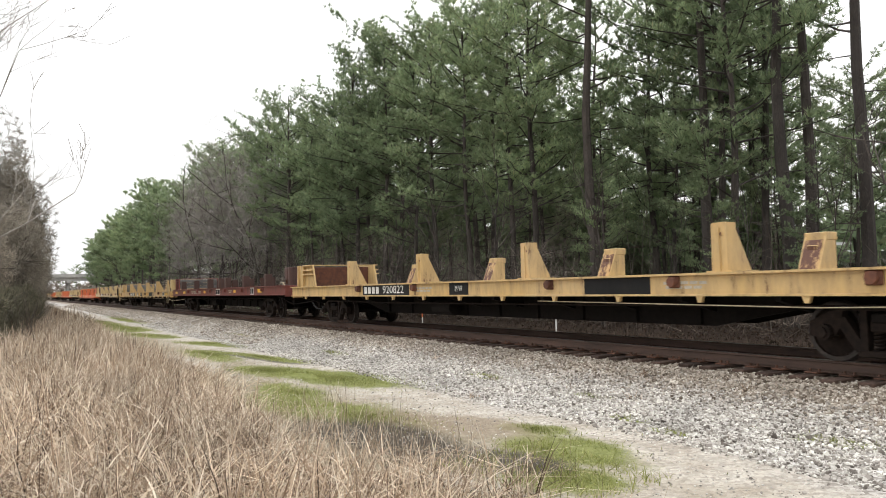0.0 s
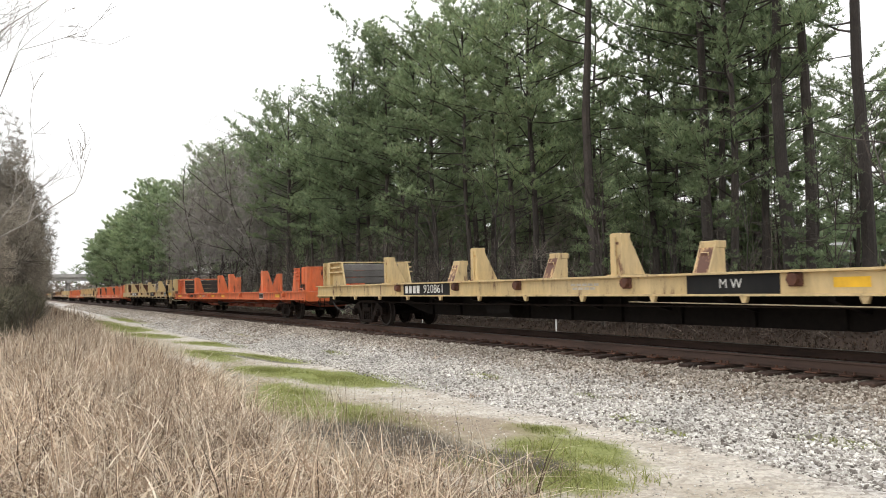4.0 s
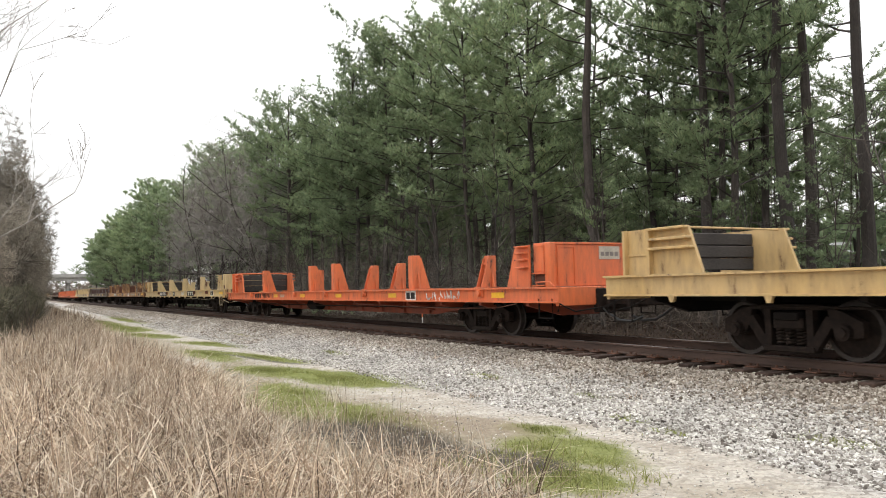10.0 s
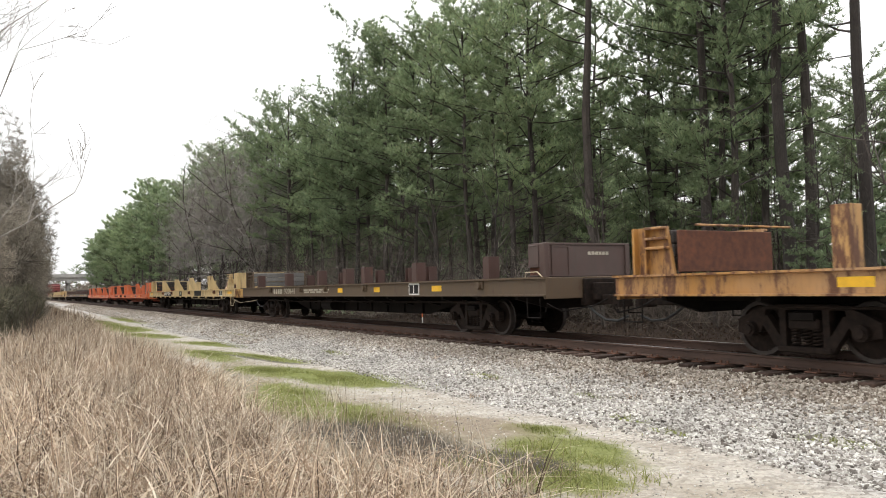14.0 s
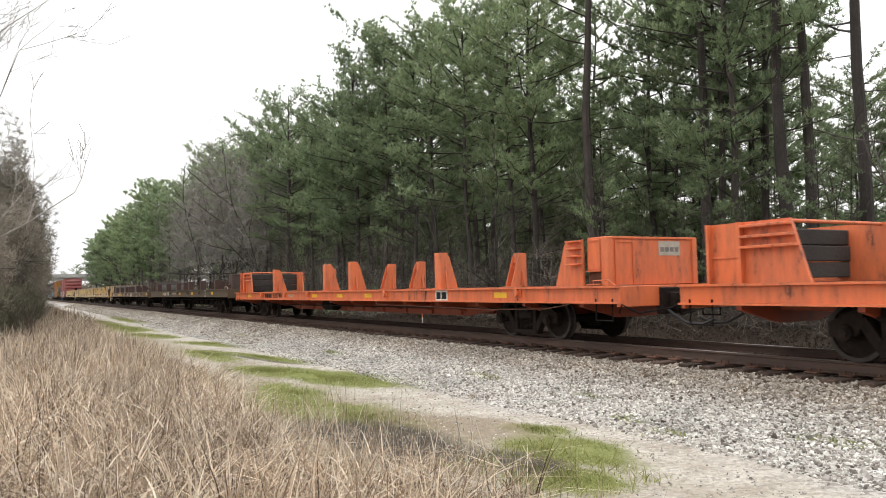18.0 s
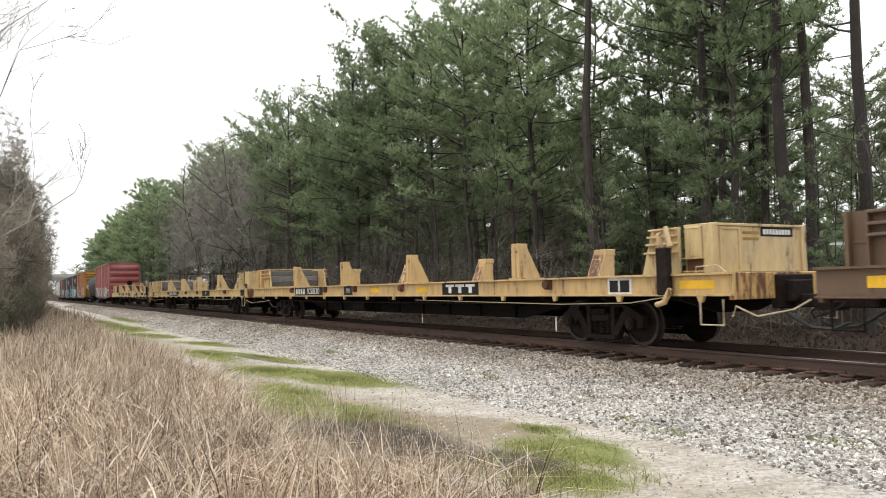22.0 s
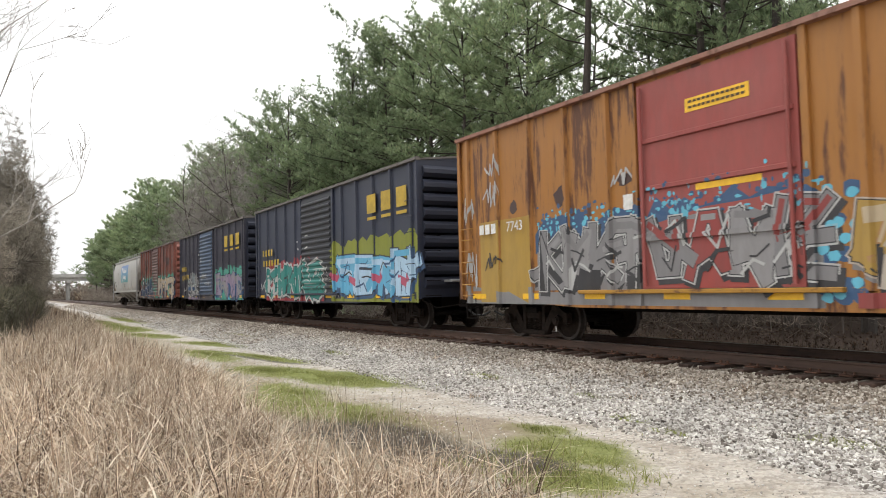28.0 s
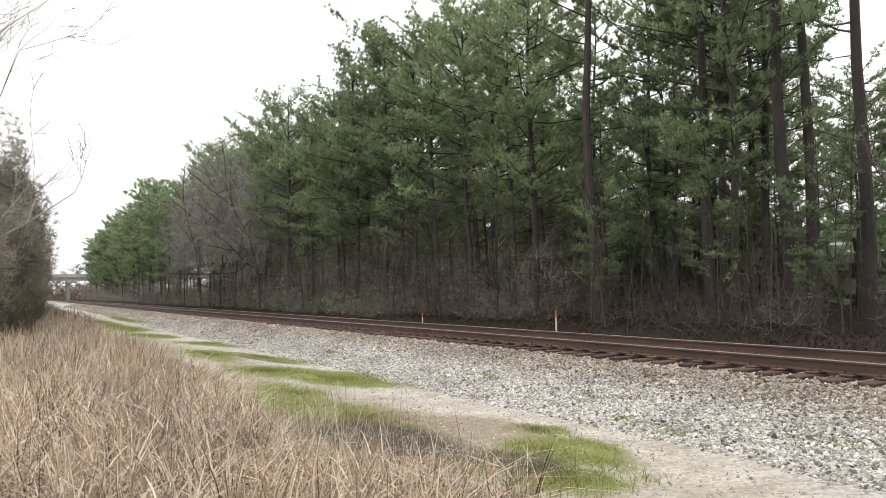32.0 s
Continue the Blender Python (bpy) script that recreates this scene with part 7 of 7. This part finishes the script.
for u in (2.8, 4.0):
    on_skin(car, skin, "blue_patch", [[(u, 1.3), (u + 0.45, 1.3), (u + 0.45, 1.5), (u, 1.5)]], S["deep_blue"], 0.017)
for x, z, w, h, k in ((6.3, 1.85, 1.7, 0.38, 1), (7.4, 1.5, 1.4, 0.34, 2), (6.5, 1.95, 1.3, 0.3, 4), (1.3, 1.2, 0.8, 0.4, 3), (2.7, 0.85, 2.4, 0.25, 5)):
    tag(car, skin, x, z, w, h, k, S["white"])
for u, z, a in ((5.4, 3.35, 0.13), (5.65, 2.7, 0.1), (6.3, 3.1, 0.16), (6.25, 2.95, 0.14)):
    on_skin(car, skin, "paper_scrap", [blob(u, z, a, 0.06, rnd, 7)], S["white"], 0.003)
for k, u in enumerate((11.8, 12.9, 14.0)):
    bars(car, o + u, o + u + 0.62, 3.42, 3.98, -1.626, M["gold"], 1, "gold_block")
    bars(car, o + u, o + u + 0.62, 3.22, 3.31, -1.626, M["gold"], 1, "gold_block")
bars(car, o + 0.8, o + 2.2, 2.48, 2.76, -1.626, M["gold"], 4, "mark_bar", 0.9)
lettering(car, "164199", o + 0.76, 2.08, -1.63, 0.46, M["gold"], 1.6)

# rust-red boxcar
car, o, skin = boxcar(-631.5, -646.55, paint("rust_red_paint", (0.20, 0.048, 0.028), rust=(0.045, 0.018, 0.014), wear=1.2, dirt=0.8, fade=0.02, streak=(2.6, 2.6, 0.2)), "rust-red boxcar with faded paint and sprayed lettering", paint("rust_door_paint", (0.105, 0.034, 0.026), rust=(0.06, 0.022, 0.016), wear=0.9), paint("rust_roof_paint", (0.085, 0.035, 0.026), wear=0.9), paint("bright_rust_end_paint", (0.28, 0.07, 0.038), wear=0.3), 15, door_at=(5.9, 8.7), top=4.6)
piece(car, skin, 0.5, 6.4, 0.82, 2.38, 5, 13, [S["ink"]], S["white"], None, S["black"], 0.36, backs=[S["mint"]])
piece(car, skin, 8.6, 14.9, 0.82, 2.35, 5, 14, [S["bone"], S["cream"]], S["black"], None, S["ink"], 0.40, backs=[S["mint"]])
on_skin(car, skin, "sprayed_field", [cloud(12.2, 14.95, 0.9, 2.45, rnd, 0.12), cloud(7.6, 10.2, 0.8, 2.2, rnd, 0.2)], S["mint"], 0.0015, "sprayed teal field")
on_skin(car, skin, "sprayed_drops", [blob(rnd.uniform(6.3, 8.6), rnd.uniform(0.9, 2.1), rnd.uniform(0.06, 0.3), rnd.uniform(0.05, 0.2), rnd) for _ in range(18)], S["mint"], 0.003)
for u, z, a, h in ((2.9, 3.7, 0.5, 0.18), (2.0, 3.6, 0.16, 0.3), (3.5, 3.75, 0.35, 0.16), (2.6, 3.15, 0.85, 0.14), (3.3, 3.25, 0.5, 0.12), (1.4, 3.3, 0.1, 0.2), (12.5, 3.4, 0.7, 0.25)):
    on_skin(car, skin, "rust_stain", [blob(u, z, a, h, rnd, 16)], S["stain"], 0.002)
sheet(car, "mark_plate", o + 1.3, o + 2.05, 1.85, 2.55, -1.622, S["black"], "black painted patch")
bars(car, o + 1.42, o + 2.0, 2.28, 2.48, -1.63, M["white"], 3, "mark_bar")
lettering(car, "6632", o + 1.42, 2.0, -1.63, 0.26, M["white"], 1.0)
for x, z, w, h, k in ((0.3, 1.4, 0.4, 0.6, 3), (9.3, 0.85, 1.2, 0.2, 5)):
    tag(car, skin, x, z, w, h, k, S["white"])


# covered hopper
def hopper(front, rear):
    L = front - rear
    o = -L / 2
    car = thing("covered_hopper", "grey covered hopper car with a blue-green panel", "railway car", "cars of the train")
    T = pose(o, 0, 0)
    # chute paint: real dirt, plus the shade below the body as darker grey
    dirty_shaded = paint("dirty_chute_paint", (0.17, 0.155, 0.13), wear=0.6, dirt=0.8, fade=0.02, streak=(2.0, 2.0, 0.4))
    grey = paint("pale_grey_paint", (0.37, 0.36, 0.33), wear=0.12, dirt=0.40, fade=0.05, streak=(2.2, 2.2, 0.22))
    prof = [(-1.52, 1.48), (-1.57, 1.8), (-1.605, 2.2), (-1.62, 2.6), (-1.62, 3.0), (-1.60, 3.4), (-1.555, 3.75), (-1.49, 4.05), (-1.40, 4.28), (-1.32, 4.40)]
    ring = prof + [(-1.12, 4.48), (1.12, 4.48)] + [(-y, z) for y, z in prof[::-1]]
    bm = bmesh.new()

    def inset(z):
        """How far the end sheet stands back at that height."""
        return 0.05 if z > 3.1 else 0.05 + (3.1 - z) * 0.82
    a = [bm.verts.new((inset(z), y, z)) for y, z in ring]
    b = [bm.verts.new((L - inset(z), y, z)) for y, z in ring]
    k = len(ring)
    for i in range(k):
        bm.faces.new((a[i], a[(i + 1) % k], b[(i + 1) % k], b[i]))
    for f in bm.faces:
        f.smooth = True
    a, b = [bm.verts.new(v.co) for v in a], [bm.verts.new(v.co) for v in b]
    for v, flip in ((a, 1), (b, -1)):
        for i in range(k // 2 - 1):
            bm.faces.new([v[i], v[i + 1], v[k - 2 - i], v[k - 1 - i]][::flip])
    bmesh.ops.recalc_face_normals(bm, faces=bm.faces)
    part("body", bm, grey, car, "pale grey steel body")
    bpy.context.view_layer.update()
    car.children[0].matrix_basis = T
    for s in (-1, 1):
        bm = bmesh.new()
        y0, y1 = sorted((s * 1.50, s * 1.62))
        box(bm, 0.15, L - 0.15, y0, y1, 1.34, 1.50, 0.01)
        part("side_sill", bm, grey, car).matrix_basis = T
        bm = bmesh.new()
        y0, y1 = sorted((s * 1.32, s * 1.50))
        box(bm, 0.05, L - 0.05, y0, y1, 4.30, 4.42, 0.02)
        part("top_chord", bm, grey, car).matrix_basis = T
        for u in (1.0, 4.2, 7.4, 10.6, 13.8, L - 1.0):
            bm = bmesh.new()
            prism(bm, [(u - 0.012, 1.5), (u + 0.012, 1.5), (u + 0.012, 3.3), (u - 0.012, 3.3)], s * 1.60, s * 1.626)
            part("weld_seam", bm, grey, car).matrix_basis = T
        # roof walk railing
        bm = bmesh.new()
        tube(bm, [(0.3, s * 1.05, 4.82), (L - 0.3, s * 1.05, 4.82)], 0.02, 6)
        part("top_rail", bm, M["steel_grey"], car).matrix_basis = T
        for i in range(13):
            shared("rail_stanchion", "stanchion", lambda bm: box(bm, -0.05, 0.05, -0.02, 0.02, 4.4, 4.84), M["steel_grey"], car, pose(o + 0.4 + i * (L - 0.8) / 12, s * 1.08, 0))
        bm = bmesh.new()
        y0, y1 = sorted((s * 0.55, s * 1.05))
        box(bm, 0.3, L - 0.3, y0, y1, 4.62, 4.66)
        part("running_board", bm, M["roof_grey"], car).matrix_basis = T
        for u in (1.05, L - 1.05):
            x = u - (0.78 if u < 2 else -0.78)
            for dx in (-0.24, 0.24):
                shared("ladder_stile", "stile", lambda bm: tube(bm, [(0, 0, 0.55), (0, 0, 4.3)], 0.02, 6), M["steel_grey"], car, pose(o + x + dx, s * 1.67, 0))
            for i in range(11):
                shared("ladder_rung", "hopper_rung", lambda bm: tube(bm, [(-0.24, 0, 0), (0.24, 0, 0)], 0.014, 5), M["steel_grey"], car, pose(o + x, s * 1.67, 0.6 + i * 0.36))
    # four discharge hoppers
    n = 4
    w = (L - 5.0) / n
    for i in range(n):
        bm = bmesh.new()
        x0, x1 = 2.5 + i * w, 2.5 + (i + 1) * w
        xm = (x0 + x1) / 2
        top = [(x0 + 0.02, -1.5), (x1 - 0.02, -1.5), (x1 - 0.02, 1.5), (x0 + 0.02, 1.5)]
        bot = [(xm - 0.5, -0.55), (xm + 0.5, -0.55), (xm + 0.5, 0.55), (xm - 0.5, 0.55)]
        va = [bm.verts.new((x, y, 1.40)) for x, y in top]
        vb = [bm.verts.new((x, y, 0.55)) for x, y in bot]
        for j in range(4):
            bm.faces.new((va[j], va[(j + 1) % 4], vb[(j + 1) % 4], vb[j]))
        bm.faces.new(vb)
        bmesh.ops.recalc_face_normals(bm, faces=bm.faces)
        part("discharge_hopper", bm, dirty_shaded, car).matrix_basis = T
        bm = bmesh.new()
        box(bm, xm - 0.55, xm + 0.55, -0.62, 0.62, 0.42, 0.56, 0.02)
        part("outlet_gate", bm, dirty_shaded, car).matrix_basis = T
    # center sill box, enlarged to fill the shaded gaps between chutes with near-black
    bm = bmesh.new()
    box(bm, 0.4, L - 0.4, -0.62, 0.62, 0.66, 1.36)
    part("underframe", bm, M["under"], car).matrix_basis = T
    for x in (0.7, L - 0.7):
        bm = bmesh.new()
        box(bm, x - 0.6, x + 0.6, -1.5, 1.5, 1.2, 1.33)
        part("end_deck", bm, M["under"], car).matrix_basis = T
        # added dark plate that stands for the shadow in the open end recess
        bm = bmesh.new()
        box(bm, x - 0.08, x + 0.08, -1.4, 1.4, 1.335, 2.4)
        part("end_bulkhead", bm, M["under"], car).matrix_basis = T
    for x, s in ((0.0, -1), (L, 1)):
        coupler(car, o + x, s)
        lever(car, o + x, s)
        bm = bmesh.new()
        box(bm, -0.1, 0.1, -1.5, 1.5, 1.0, 1.36)
        part("end_sill", bm, grey, car).matrix_basis = pose(o + x - s * 0.15, 0, 0)
    for x in (1.95, L - 1.95):
        truck(car, o + x)
    # panel with plain shapes, and stencils
    m, n_, l_, p_ = nodes_of("blue_green_panel_paint")
    tc = n_.new("ShaderNodeTexCoord")
    sp = n_.new("ShaderNodeSeparateXYZ")
    l_.new(tc.outputs["Object"], sp.inputs[0])
    k = n_.new("ShaderNodeMapRange")
    k.inputs[1].default_value, k.inputs[2].default_value = 2.3, 3.9
    l_.new(sp.outputs[2], k.inputs[0])
    fade = noise_node(n_, l_, 1.4, 3, 0.6, stretch=(3, 1, 0.4))
    c = mixed(n_, l_, ramp(n_, l_, fade.outputs[0], [(0.5, (0, 0, 0)), (0.85, (0.5, 0.5, 0.5))]), ramp(n_, l_, k.outputs[0], [(0, (0.02, 0.24, 0.24)), (0.5, (0.03, 0.20, 0.36)), (1, (0.06, 0.14, 0.36))]), (0.5, 0.56, 0.62))
    l_.new(c, p_.inputs["Base Color"])
    p_.inputs["Roughness"].default_value = 0.45

    def on_side(name, x0, x1, z0, z1, material, lift=0.006, label=""):
        bm = bmesh.new()
        zs = [z0 + (z1 - z0) * i / 6 for i in range(7)]

        def yat(z):
            for (ya, za), (yb, zb) in zip(prof, prof[1:]):
                if z <= zb:
                    return ya + (yb - ya) * (z - za) / (zb - za)
            return prof[-1][0]
        rows = [[bm.verts.new((x, yat(z) - lift, z)) for x in (x0, x1)] for z in zs]
        for q, r in zip(rows, rows[1:]):
            bm.faces.new((q[0], q[1], r[1], r[0]))
        bmesh.ops.recalc_face_normals(bm, faces=bm.faces)
        ob = part(name, bm, material, car, label)
        ob.matrix_basis = T
        return ob
    on_side("panel", 6.2, 11.3, 2.3, 3.9, m, 0.012, "blue-green painted panel with plain white shapes")
    x = 7.95
    for w_, z0, z1 in ((0.27, 3.18, 3.62), (0.24, 3.18, 3.5), (0.12, 3.18, 3.66), (0.24, 3.18, 3.5), (0.34, 3.18, 3.5), (0.24, 3.18, 3.66), (0.24, 3.18, 3.5)):
        on_side("white_block", x, x + w_, z0, z1, M["white"], 0.018)
        x += w_ + 0.09
    x = 7.97
    for w_, z0, z1 in ((0.25, 2.62, 3.02), (0.24, 2.62, 2.92), (0.24, 2.62, 2.92), (0.16, 2.62, 2.92), (0.24, 2.5, 2.92), (0.24, 2.5, 2.92)):
        on_side("white_block", x, x + w_, z0, z1, M["white"], 0.018)
        x += w_ + 0.09
    for a_, b_, z0, z1 in ((6.95, 7.35, 3.3, 3.72), (6.78, 7.05, 2.95, 3.4), (7.0, 7.3, 2.78, 2.95), (7.1, 7.5, 2.42, 2.7)):
        on_side("white_shape", a_, b_, z0, z1, M["white"], 0.019)
    for u, h in ((1.1, 0.5), (2.5, 0.45), (6.3, 0.45), (8.55, 0.4), (11.3, 0.5), (14.0, 0.5), (16.4, 0.45)):
        on_side("yellow_tape", u, u + 0.09, 1.62, 1.62 + h, M["safety_dull"], 0.012, "faded yellow reflective strip")
    for u0, u1, z0, z1, c_ in ((1.55, 2.2, 2.25, 2.45, 4), (1.6, 2.5, 1.92, 2.1, 6)):
        k = (u1 - u0) / (c_ * 1.4)
        for i in range(c_):
            on_side("marking", u0 + i * k * 1.4, u0 + i * k * 1.4 + k, z0, z1, M["black_paint"], 0.012)
    lettering(car, "188", o + 8.7, 1.98, -1.625, 0.42, M["black_paint"], 0.95)
    for u0, u1 in ((7.0, 8.2), (9.8, 10.8), (12.6, 13.2)):
        on_side("stencil_line", u0, u1, 1.74, 1.78, M["faint"], 0.012)
        on_side("stencil_line", u0, u1 - 0.2, 1.66, 1.69, M["faint"], 0.012)
    MOVING.append((car, (front + rear) / 2))


M["safety_dull"] = plain("faded_yellow_tape", (0.45, 0.28, 0.05), (0.30, 0.18, 0.05), 10, 0.6, bump=0)
hopper(-648.1, -665.9)


def motions():
    """Every car rolls along the track at one steady speed."""
    for car, x0 in MOVING:
        walk(car, [(t, pose(x0 + SPEED * t, 0, 0)) for t in (0, 8, 16, 24, 32)])


motions()
